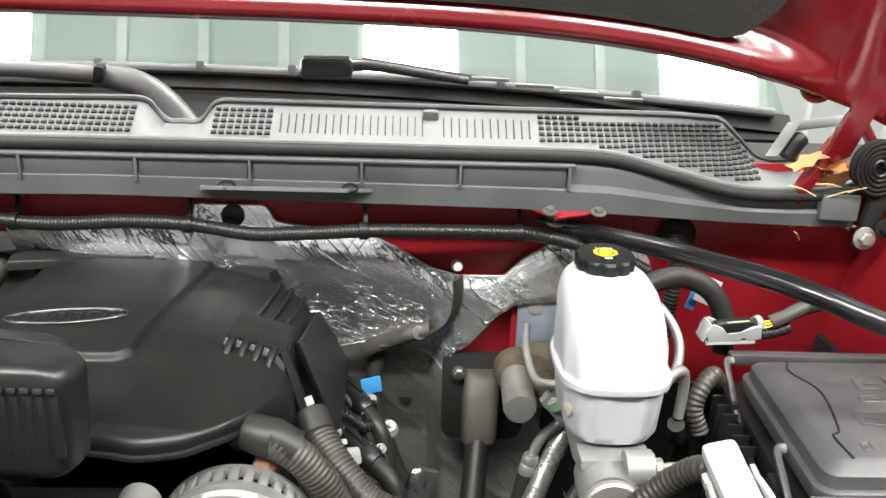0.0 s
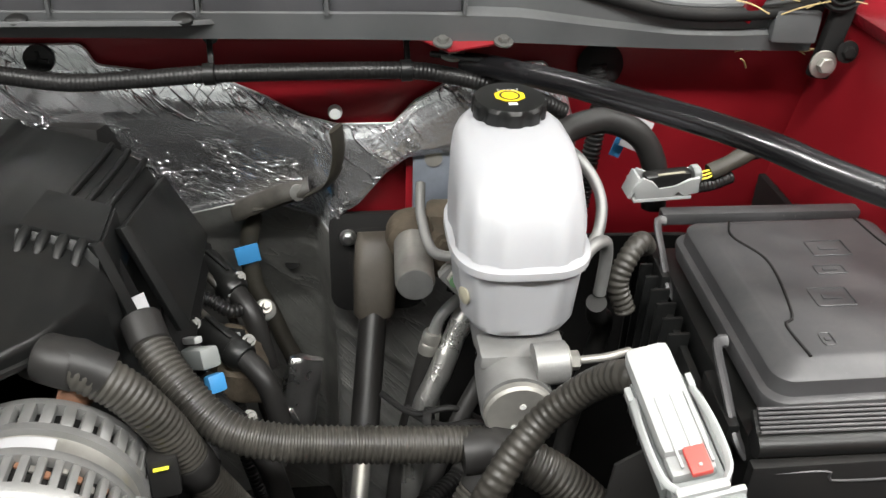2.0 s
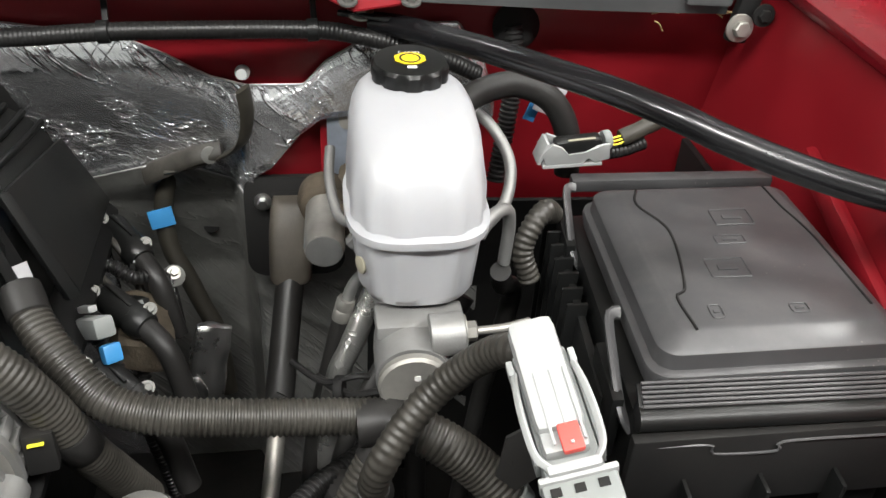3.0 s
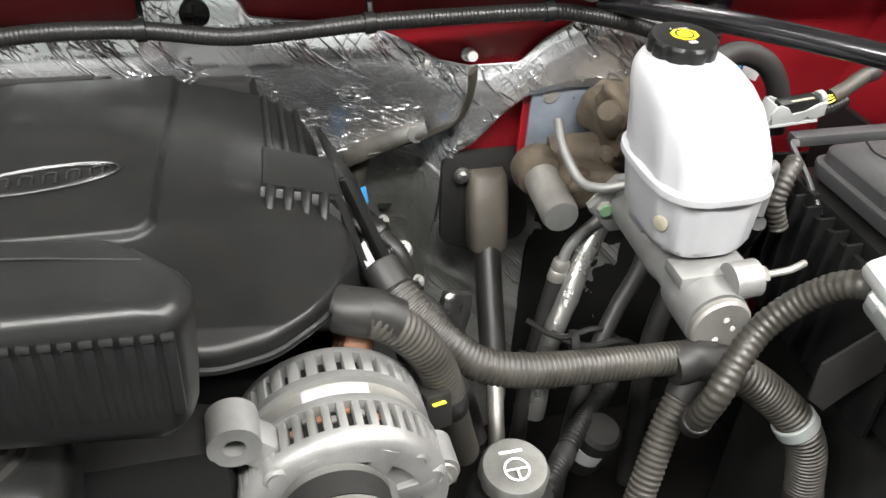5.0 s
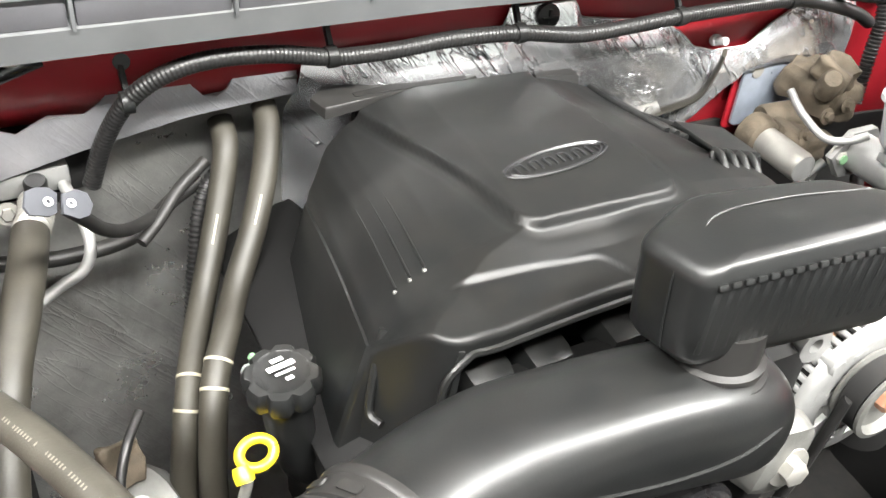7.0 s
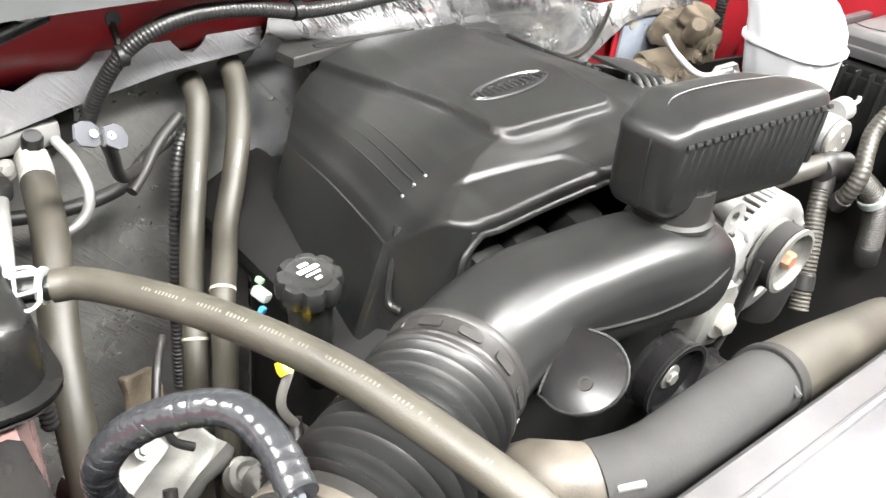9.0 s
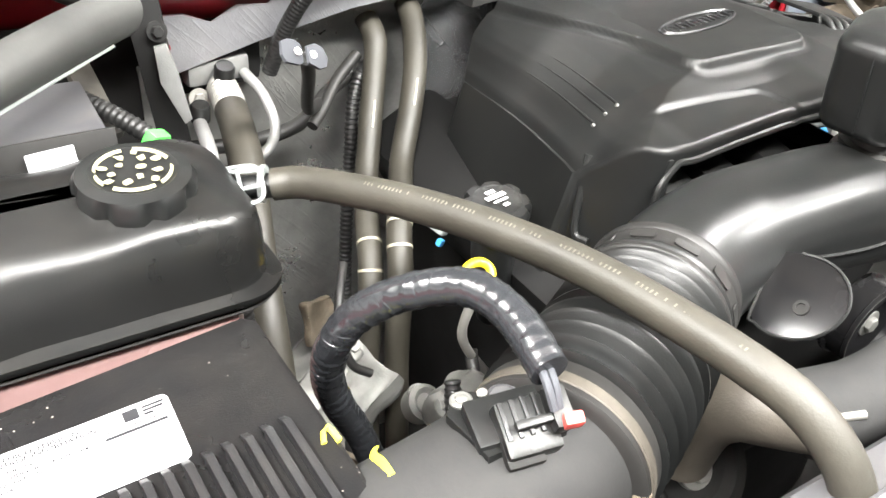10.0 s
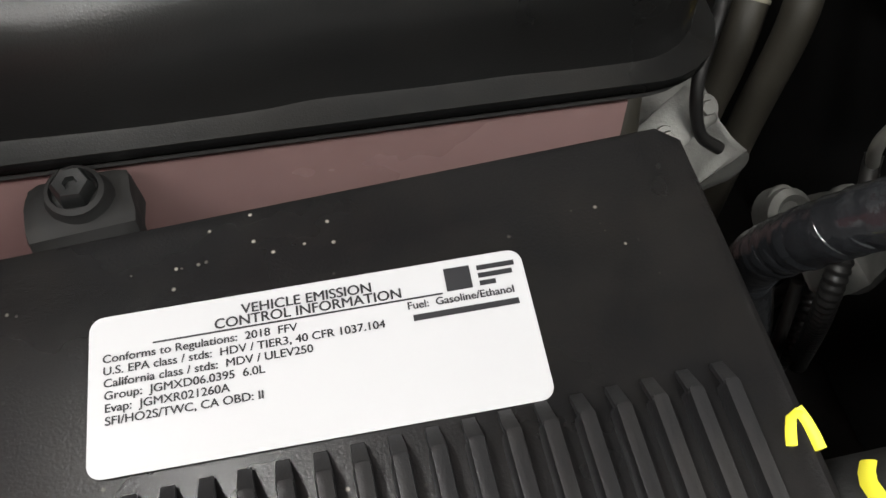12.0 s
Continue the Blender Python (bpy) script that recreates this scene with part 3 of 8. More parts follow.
def cowl_panel():
    """The plastic panel at the foot of the windshield."""
    root = thing("cowl_panel", (0.0, 0.90, 1.21), "grey plastic cowl panel with slotted grille below the windshield", "cowl panel", kind="structure")
    x0, x1 = -1.20, 0.445

    def seal_z(x):
        return interp(x, [(-1.2, 1.268), (-0.9, 1.280), (-0.36, 1.284), (0.10, 1.283), (0.175, 1.280), (0.245, 1.263), (0.315, 1.248), (0.37, 1.247), (0.445, 1.255)])

    def lip_z(x):
        return interp(x, [(-1.2, 1.218), (-0.374, 1.231), (0.063, 1.225), (0.237, 1.219), (0.46, 1.212)])

    def front(u, v):
        x = x0 + (x1 - x0) * u
        prof = [(0.0, 0.896, 0.0), (0.12, 0.884, 0.06), (0.55, 0.882, 0.45), (0.62, 0.889, 0.55), (0.9, 0.890, 0.93), (1.0, 0.892, 1.0)]
        y = interp(v, [(p, q) for p, q, _ in prof])
        k = interp(v, [(p, q) for p, _, q in prof])
        return V((x, y, lip_z(x) + (seal_z(x) - 0.006 - lip_z(x)) * k))
    part("front_face", sheet(front, 90, 24, 0.003), COWL, root)
    # row of recessed slots between upright ribs
    rib = [-1.05, -0.93, -0.81, -0.69, -0.57, -0.455, -0.335, -0.216, -0.098, 0.007, 0.124]
    for a, b in zip(rib, rib[1:]):
        part("slot", box(((a + b) / 2, 0.8838, 1.262), (b - a - 0.006, 0.007, 0.022), 0.001), SHROUD, root, "dark recessed slot")
    for a in rib[1:]:
        part("slot_rib", box((a, 0.881, 1.2615), (0.003, 0.010, 0.026), 0.0006), COWL, root)
    part("slot_edge", box((-0.46, 0.882, 1.2755), (1.18, 0.012, 0.003), 0.001), COWL, root)
    seal = [(x, 0.889 - 0.010 * step(0.2, 0.32, x), seal_z(x)) for x in [-1.2 + 1.645 * k / 24 for k in range(25)]]
    part("rubber_seal", tube(seal, 0.0062, 10), BLACKM, root, "black rubber bulb seal")
    part("seal_bead", tube([(x, y + 0.008, z + 0.006) for x, y, z in seal], 0.0035, 8), COWL, root)
    # sloping top with the wiper notch
    def top_z(x):
        n = math.exp(-((x + 0.300) / 0.030) ** 4) * 0.030
        fall = interp(x, [(0.25, 0), (0.305, 0.003), (0.35, 0.045), (0.37, 0.05), (0.445, 0.045)])
        return interp(x, [(-1.2, 1.300), (-0.6, 1.316), (-0.37, 1.320), (0.30, 1.317), (0.445, 1.317)]) - n - fall

    def top(u, v):
        x = x0 + (x1 - x0) * u
        lo = seal_z(x) + 0.005
        hi = max(lo + 0.006, top_z(x))
        return V((x, 0.898 + 0.052 * v, lo + (hi - lo) * v))
    part("sloping_top", sheet(top, 200, 8, 0.002), COWL, root)
    rim = [(x, 0.952, max(seal_z(x) + 0.011, top_z(x)) + 0.001) for x in [-1.2 + 1.645 * k / 160 for k in range(161)]]
    part("rolled_rim", tube(rim, 0.004, 8, step=0.008), COWL, root)
    # grille openings: rows of small dark slots
    holes = bmesh.new()

    def span(a, b, full):
        n = int((b - a) / 0.0080)
        for k in range(n):
            x = a + (k + 0.5) * (b - a) / n
            lo, hi = seal_z(x) + 0.0085, top_z(x) - 0.004
            for r in range(14 if full else 1):
                z = 1.3135 - 0.0046 * r if full else (lo + hi) / 2
                h = 0.0024 if full else (hi - lo) * 0.9
                if z + h / 2 > hi + 0.001 or z - h / 2 < lo:
                    continue
                vv = (z - seal_z(x) - 0.005) / max(1e-4, top_z(x) - seal_z(x) - 0.005)
                box((x, 0.898 + 0.052 * vv - 0.0012, z + 0.001), (0.0056 if full else 0.0009, 0.0022, h * 1.3), 0, (-55, 0, 0), bm=holes)
    for a, b, full in ((-0.60, -0.345, True), (-0.262, -0.197, True), (-0.192, -0.03, False), (-0.015, 0.088, False), (0.093, 0.345, True)):
        span(a, b, full)
    part("grille_slots", holes, BLACKM, root, "rows of small dark intake slots")["kind"] = "stuff"
    part("washer_nozzle", box((-0.025, 0.941, 1.313), (0.018, 0.016, 0.012), 0.004), COWL, root)
    part("end_cap", box((0.423, 0.880, 1.238), (0.042, 0.020, 0.030), 0.004, (0, 0, -6)), COWL, root)
    for bx, w in ((-0.175, 0.19), (-0.86, 0.20)):
        part("fixing_flange", prism([(-w / 2, 0), (w / 2, 0), (w / 2 - 0.03, -0.022), (-w / 2 + 0.004, -0.022)], 0.004, (bx, 0.884, 1.240), (1, 0, 0), (0, 1, -0.25), 0.001), COWL, root)
        for dx in (-0.065, 0.065):
            part("push_pin", lathe([(0.009, 0), (0.009, 0.003), (0.006, 0.005)], (bx + dx, 0.872, 1.246), (0, -0.2, 1), 16), BLACK, root)
    part("red_bracket", prism([(-0.055, 0.03), (0.06, 0.03), (0.05, 0.0), (0.0, -0.012)], 0.002, (0.11, 0.880, 1.222), (1, 0, 0), (0, 1, 0.3), 0.0006), RED, root, "red painted steel bracket")
    for dx in (0.105, 0.158):
        hexbolt("bolt", (dx, 0.872, 1.226), (0, -0.25, 1), 0.005, root, ALUDARK)
    return root


cowl_panel()


def windshield():
    root = thing("windshield", (-0.35, 1.06, 1.32), "sloping tinted truck windshield reflecting the workshop ceiling", "windshield", kind="structure")

    def f(u, v):
        x = -1.10 + 1.50 * u
        k = (u - 0.5) * 2
        return V((x, 1.068 - 0.07 * k * k + 0.72 * v, 1.330 - 0.022 * k * k + 0.46 * v))
    part("glass", sheet(f, 30, 8, 0.005), GLASS, root, "tinted glass")

    def g(u, v):
        x = -1.10 + 1.50 * u
        k = (u - 0.5) * 2
        return V((x, 1.060 - 0.07 * k * k - 0.02 * (1 - v), 1.336 - 0.022 * k * k - 0.018 * (1 - v)))
    part("lower_trim", sheet(g, 40, 3, 0.006), BLACKM, root, "black rubber lower trim")

    def bead(x):
        k = (x + 0.35) / 0.75
        return V((x, 1.053 - 0.07 * k * k, 1.3375 - 0.022 * k * k))
    part("trim_bead", tube([bead(-1.08 + 1.46 * k / 30) for k in range(31)], 0.0065, 10, flat=0.7), COWL, root, "grey lower trim bead")
    for x in (-0.88, -0.62, -0.42, -0.30, -0.19, 0.06, 0.22):
        part("trim_clip", box(bead(x) + V((0, -0.003, 0.002)), (0.010, 0.014, 0.014), 0.002, (-20, 0, 0)), COWL, root)

    def h(u, v):
        x = -1.15 + 1.55 * u
        return V((x, 0.955 + 0.11 * v, 1.292 + 0.012 * v))
    part("cowl_shelf", sheet(h, 30, 3, 0.004), BLACKG, root, "glossy black shelf under the wipers")
    return root


windshield()


def dashboard():
    bm = box((-0.35, 1.75, 1.28), (1.5, 1.1, 0.10), 0.03)
    return solo("dashboard", bm, mat("dash_grey", (0.24, 0.26, 0.26), 0.7), "grey dashboard top behind the windshield", "dashboard", kind="structure")


dashboard()


def wiper(pivot, elbow, tip, label):
    root = thing("windshield_wiper", pivot, label, "wiper", "windshield wipers")
    p, e, t = V(pivot), V(elbow), V(tip)
    part("pivot_cover", box(p, (0.060, 0.036, 0.024), 0.008, (-12, 0, 8)), BLACKG, root)
    part("cover_rim", box(p + V((0, 0.002, 0.011)), (0.052, 0.028, 0.006), 0.0025, (-12, 0, 8)), FUSE, root, "dusty cover top")
    part("cover_tab", box(p + V((0.008, -0.004, 0.0145)), (0.012, 0.006, 0.003), 0.001, (-12, 0, 8)), GREYP, root)
    part("arm", tube([p, p.lerp(e, 0.3) + V((0, 0, 0.008)), e], 0.0085, 10, flat=0.55, r1=0.006), BLACK, root)
    d = (t - e)
    part("blade", tube([p + V((0.04, 0.03, 0.005)), e + V((0, 0.018, 0.0)), t + V((0, 0.012, -0.004))], 0.006, 8, flat=0.5), BLACKM, root)
    for k in range(4):
        c = e.lerp(t, 0.1 + 0.2 * k) + V((0, 0, 0.006))
        part("bridge", box(c, (0.045, 0.006, 0.004), 0.001, (0, 0, math.degrees(math.atan2(d.y, d.x)))), GREYP, root)
    return root


wiper((-0.145, 0.995, 1.352), (0.02, 1.02, 1.338), (0.28, 0.985, 1.312), "black windshield wiper parked on the cowl with its pivot cover")
left = thing("windshield_wiper", (-0.31, 0.96, 1.29), "black wiper arm rising out of the cowl notch", "wiper", "windshield wipers")
part("arm", tube([(-0.298, 0.965, 1.284), (-0.325, 0.985, 1.308), (-0.362, 1.000, 1.328), (-0.41, 1.01, 1.336)], 0.0165, 14, flat=0.55), FUSE, left)
part("arm_joint", tube([(-0.405, 1.01, 1.336), (-0.52, 1.02, 1.338), (-0.75, 1.03, 1.334)], 0.013, 12, flat=0.6, r1=0.008), FUSE, left)
part("knuckle", box((-0.405, 1.008, 1.338), (0.012, 0.036, 0.020), 0.004, (0, 10, 6)), BLACKG, left)
part("blade", tube([(-0.42, 1.035, 1.322), (-0.8, 1.04, 1.318), (-1.0, 1.02, 1.31)], 0.007, 8, flat=0.6), BLACKM, left)


def hood():
    """The open hood, rising forward over the bay."""
    root = thing("hood", (-0.37, 0.86, 1.42), "open dark red truck hood with black insulation underneath", "hood", kind="structure")
    ang = radians(70)
    dy, dz = -math.cos(ang), math.sin(ang)
    xc = -0.37

    def at(x, s, lift):
        k = (x - xc) / 0.8
        edge = -0.003 + 0.083 * abs(k) ** 4.0
        return V((x, 0.862, 1.412 - edge)) + V((0, dy, dz)) * s + V((0, dz, -dy)) * lift

    def skin(u, v):
        x = xc - 0.84 + 1.68 * u
        return at(x, -0.004 + 1.22 * v, 0.050 - 0.03 * abs(u - 0.5) ** 2)
    part("outer_panel", sheet(skin, 24, 12, 0.004), REDG, root)

    def inner(u, v):
        x = xc - 0.82 + 1.64 * u
        e = min(u, 1 - u) * 1.64
        s = 1.19 * v ** 1.6
        rim = 0.013 * math.exp(-((s - 0.022) / 0.012) ** 2) * step(0.06, 0.16, e)
        dish = 0.020 * step(0.030, 0.050, s) * step(0.06, 0.16, e)
        back = 0.045 * step(0.012, 0.0, s)
        return at(x, s, -rim + dish + back + 0.02 * step(0.05, 0.0, e))
    part("inner_frame", sheet(inner, 80, 90, 0.003), REDG, root, smooth=70)

    def pad(u, v):
        x = xc - 0.69 + 1.38 * u
        e = abs(u - 0.5) * 2
        s = 0.040 + 0.10 * max(0, e - 0.90) * 8 * max(0, e - 0.90) * 10 + (0.85 - 0.10 * e) * v
        return at(x, s, 0.004 - 0.006 * math.sin(math.pi * v) - 0.003 * math.sin(math.pi * u))
    part("insulation_pad", sheet(pad, 60, 24, 0.012), INSUL, root, "black felt insulation")
    return root


hood()


def spring_hinge():
    root = thing("spring_hinge", (0.455, 0.869, 1.21), "red painted steel hood hinge with dark coil spring", "hinge")
    arm = prism([(-0.055, 0.10), (0.035, 0.13), (0.045, 0.065), (0.012, 0.03), (-0.002, -0.04), (-0.020, -0.05), (-0.030, -0.035), (-0.015, 0.035), (-0.05, 0.05)],
                0.005, (0.425, 0.868, 1.335), (1, 0.1, 0), (0, -0.25, 1), 0.0015)
    part("upper_arm", arm, REDG, root)
    part("cross_arm", box((0.400, 0.885, 1.290), (0.012, 0.020, 0.11), 0.003, (0, 28, 0)), REDG, root)
    part("cross_arm", box((0.455, 0.885, 1.300), (0.010, 0.016, 0.09), 0.003, (0, -35, 0)), REDG, root)
    sp = bmesh.new()
    pts = []
    for k in range(110):
        a = k * 0.3
        r = 0.005 + 0.0005 * a * 1.35
        pts.append((0.452 + r * math.cos(a), 0.862, 1.287 + r * 1.2 * math.sin(a)))
    tube(pts, 0.0024, 8, step=0.004, bm=sp)
    part("coil_spring", sp, BLACK, root, "dark flat coil spring")
    part("spring_plate", lathe([(0.029, 0), (0.029, 0.005), (0.027, 0.006)], (0.452, 0.872, 1.287), (0, -1, 0), 28), BLACKM, root)
    part("lower_arm", box((0.459, 0.872, 1.230), (0.020, 0.012, 0.08), 0.004, (0, 8, 0)), BLACKM, root)
    hexbolt("bolt", (0.4505, 0.862, 1.207), (0, -1, 0.1), 0.0075, root, ZINC, 0.009)
    part("stamped_boss", lathe([(0.020, 0), (0.019, 0.003), (0.014, 0.003), (0.012, 0.001), (0.006, 0.002)], (0.370, 0.864, 1.373), (0, -1, 0), 28), REDG, root, "stamped red boss")
    part("drain_hole", lathe([(0.006, 0), (0.006, 0.001), (0.0005, 0.001)], (0.383, 0.864, 1.403), (0, -1, 0), 16), BLACKM, root, "small dark hole")
    hexbolt("bolt", (0.405, 0.862, 1.40), (0, -1, -0.3), 0.0075, root, RED, 0.006)
    hexbolt("bolt", (0.468, 0.858, 1.22), (0, -1, 0.1), 0.006, root, BLACKM, 0.006)
    return root


spring_hinge()


def fender(side, x0, x1):
    root = thing("fender_" + side, ((x0 + x1) / 2, 0.3, 0.9), "red truck fender and inner apron beside the engine bay", "fender", kind="structure")
    xi = x0 if side == "east" else x1
    s = 1 if side == "east" else -1
    part("inner_apron", box((xi + 0.010 * s, 0.42, 0.86), (0.02, 1.12, 0.78), 0.006, (0, 1 * s, 0)), RED, root)
    part("ledge", box((xi + 0.050 * s, 0.42, 1.245), (0.10, 1.12, 0.012), 0.004), REDG, root)
    part("fender_top", box(((x0 + x1) / 2 + 0.09 * s, 0.44, 1.265), (abs(x1 - x0) - 0.12, 1.36, 0.10), 0.04, (0, 0, 0), 4), REDG, root)
    part("flange_rib", box((xi - 0.002 * s, 0.60, 1.10), (0.012, 0.30, 0.02), 0.005, (18, 0, 0)), RED, root)
    return root


fender("east", 0.475, 0.80)
fender("west", -1.50, -1.18)


def corner_glint():
    root = thing("cowl_corner_glint", (0.376, 0.930, 1.279), "pale grey strips for a bright reflection at the driver's cowl corner", "body panel")
    # Two pale strips stand in for a bright reflection on the fender corner.
    part("upper_edge", slab((0.384, 0.950, 1.313), (0.387, 0.945, 1.304), (0.443, 0.945, 1.313), (0.443, 0.950, 1.323), 0.006, 0.002), GREYP, root)
    part("side_edge", slab((0.355, 0.935, 1.275), (0.369, 0.930, 1.277), (0.395, 0.945, 1.311), (0.383, 0.950, 1.313), 0.006, 0.002), GREYP, root)
    part("drain_hose", tube([(0.381, 0.935, 1.277), (0.391, 0.940, 1.291), (0.398, 0.945, 1.296)], 0.010, 14), RUBBER, root, "dark rubber drain hose")


corner_glint()


def leaves():
    rng = random.Random(5)
    for k in range(6):
        c = V((0.395 + rng.uniform(-0.022, 0.026), 0.895 + rng.uniform(-0.015, 0.02), 1.262 + 0.005 * k))
        a = rng.uniform(0, 360)
        pts = [(0.026, 0), (0.014, 0.006), (0.012, 0.014), (0.0, 0.008), (-0.010, 0.013), (-0.012, 0.004), (-0.024, 0), (-0.012, -0.006), (-0.008, -0.014), (0.0, -0.007), (0.012, -0.012), (0.013, -0.004)]
        m = pose(0, 0, 0, rng.uniform(15, 65), rng.uniform(-30, 30), a)
        bm = prism(pts, 0.0006, c, m @ V((1, 0, 0)), m @ V((0, 1, 0)))
        for q in bm.verts:
            q.co.z += 0.004 * math.sin((q.co.x - c.x) * 160)
        solo("dead_leaf", bm, LEAF, "curled orange-brown dead leaf lying on the cowl", "leaf", "dead leaves on the cowl")
    for k in range(14):
        p = V((0.36 + rng.uniform(0, 0.10), 0.875 + rng.uniform(-0.01, 0.02), 1.255 - 0.05 * (k % 3 == 0) + rng.uniform(0, 0.01)))
        d = V((rng.uniform(-1, 1), rng.uniform(-0.4, 0.4), rng.uniform(-0.5, 0.2))).normalized() * rng.uniform(0.012, 0.03)
        solo("pine_needle", tube([p - d, p + V((0, 0, 0.002)), p + d], 0.0007, 5), STRAW, "dry straw-coloured pine needle caught in the cowl end", "needle", "dry needles")


leaves()
# ---- engine ----
def left_edge(y):
    """The cover narrows towards the firewall."""
    return -0.556 + 0.15 * (y - 0.65)


def cover_z(x, y):
    z = 1.1595 - 0.0175 * step(0.70, 0.905, y)
    side = interp(x - left_edge(y), [(0, 0.060), (0.004, 0.052), (0.012, 0.0445), (0.023, 0.0315), (0.034, 0.024), (0.045, 0.0185), (0.065, 0.011), (0.09, 0.005), (0.125, 0)])
    low = interp(x, [(-0.27, 0.0), (-0.22, 0.006), (-0.19, 0.011), (-0.17, 0.018), (-0.158, 0.028), (-0.15, 0.045)])
    high = interp(x, [(-0.27, 0.0), (-0.235, 0.006), (-0.21, 0.013), (-0.19, 0.020), (-0.17, 0.030), (-0.158, 0.042), (-0.15, 0.058)])
    z -= low + (high - low) * step(0.69, 0.72, y)
    arch = interp(y, [(0.545, 0.026), (0.575, 0.0175), (0.60, 0.0145), (0.622, 0.0115), (0.637, 0.006), (0.652, 0)])
    dome = interp(y, [(0.530, 0.034), (0.545, 0.020), (0.565, 0.011), (0.60, 0.006), (0.66, 0)])
    side *= 1 - 0.42 * step(0.636, 0.585, y)
    drop = arch + (dome - arch) * step(-0.37, -0.32, x)
    z -= max(side, drop) + 0.25 * min(side, drop)
    # small drop above the arch, its ends rounded off
    brow = 0.626 - 0.09 * max(0, x + 0.49) - 60.0 * max(0, x + 0.392) ** 2
    z -= 0.0026 * step(brow + 0.0030, brow - 0.0026, y) * step(-0.515, -0.49, x) * step(-0.345, -0.362, x)
    # raised middle pad with a valley round it
    k = (y - 0.648) / 0.19
    xl, xr = -0.432 - 0.018 * k, -0.286 + 0.0153 * k
    inside = min(x - xl, xr - x, (y - 0.648) * 0.9)
    corner = math.hypot(max(0, 0.016 - min(x - xl, xr - x)), max(0, 0.016 - (y - 0.648))) - 0.016
    if min(x - xl, xr - x) < 0.016 and y - 0.648 < 0.016:
        inside = -corner
    z += 0.0064 * step(-0.0022, 0.0022, inside)
    z -= 0.0007 * math.exp(-((inside + 0.0075) / 0.0045) ** 2)
    return z


def engine_cover():
    root = thing("engine_cover", (-0.36, 0.72, 1.05), "black moulded plastic engine cover with raised oval badge", "engine cover")
    front = [(-0.562, 0.640), (-0.556, 0.622), (-0.546, 0.600), (-0.536, 0.583), (-0.524, 0.576), (-0.50, 0.577), (-0.44, 0.581), (-0.375, 0.585), (-0.335, 0.575), (-0.30, 0.553), (-0.255, 0.548), (-0.215, 0.558), (-0.185, 0.582), (-0.166, 0.612), (-0.150, 0.665)]
    back = [(-0.562, 0.84), (-0.53, 0.880), (-0.50, 0.897), (-0.43, 0.906), (-0.27, 0.904), (-0.20, 0.900), (-0.150, 0.885)]

    def front_y(x):
        return sum(interp(x + 0.005 * k, front) for k in range(-2, 3)) / 5
    bm = bmesh.new()
    nx, ny = 190, 210
    vs = []
    for i in range(nx + 1):
        u = i / nx
        x0 = -0.562 + 0.412 * u
        a, b = front_y(x0), interp(x0, back)
        col = []
        for j in range(ny + 1):
            y = a + (b - a) * (j / ny) ** 1.3
            le = left_edge(max(y, 0.64)) - 0.002
            x = le + (-0.150 - le) * u
            e = (y - a) / 0.006
            roll = 0.0055 * (1 - math.sqrt(max(0, 1 - (1 - min(1, e)) ** 2)))
            col.append(bm.verts.new((x, y, cover_z(x, y) - roll)))
        vs.append(col)
    for i in range(nx):
        for j in range(ny):
            bm.faces.new((vs[i][j], vs[i + 1][j], vs[i + 1][j + 1], vs[i][j + 1]))
    sides = {}
    for i in range(nx + 1):
        open_arch = 19 <= i <= nx - 12
        sides[vs[i][0]] = (0, 0, -0.009) if open_arch else (-0.012 * (i < 19), -0.004, -0.13)
        sides[vs[i][ny]] = (0, 0.004, -0.05)
    for j in range(1, ny):
        sides[vs[0][j]] = (-0.034, 0, -0.13)
        sides[vs[nx][j]] = (0.006, 0, -0.085)
    rim = [vs[i][0] for i in range(nx + 1)] + [vs[nx][j] for j in range(1, ny)] + [vs[i][ny] for i in range(nx, -1, -1)] + [vs[0][j] for j in range(ny - 1, 0, -1)]
    low = [bm.verts.new(q.co + V(sides[q])) for q in rim]
    for k in range(len(rim)):
        n = (k + 1) % len(rim)
        bm.faces.new((rim[k], low[k], low[n], rim[n]))
    part("shell", bm, BLACK, root, smooth=50)
    # rolled lip along the arch and the wall that carries its foot
    lip = [(x, front_y(x) - 0.0005, cover_z(x, front_y(x)) - 0.0125) for x in [-0.520 + 0.352 * k / 60 for k in range(61)]]
    lip = [(-0.5395, 0.570, 1.050), (-0.5365, 0.571, 1.085), (-0.533, 0.573, 1.112)] + lip[1:]
    part("arch_lip", tube(lip, 0.0030, 8, step=0.004), BLACK, root)
    part("arch_foot", slab((-0.5235, 0.577, 1.132), (-0.535, 0.571, 1.050), (-0.523, 0.612, 1.050), (-0.512, 0.614, 1.134), 0.005, 0.0015), BLACK, root)
    # three shallow ribs run back over the shoulder
    for k in range(3):
        pts = []
        for y in (0.655, 0.68, 0.71, 0.74, 0.765):
            x = left_edge(y) + 0.024 + 0.011 * k
            pts.append((x, y, cover_z(x, y) + 0.0002))
        part("shoulder_rib", tube([V(p) - V((0, 0, 0.0006)) for p in pts], 0.0014, 8, r1=0.0005), BLACK, root)
        x = -0.533 + 0.011 * k
        # Pale metal dot paints the highlight at each rib's front end.
        part("ridge_glint", lathe([(0.0014, -0.002), (0.0018, 0.0), (0.0008, 0.0012)], (x, 0.6525, cover_z(x, 0.6525) + 0.0006), (-0.3, -0.7, 0.6), 10), ALUDARK, root, "pale dot for the highlight on the ridge end")
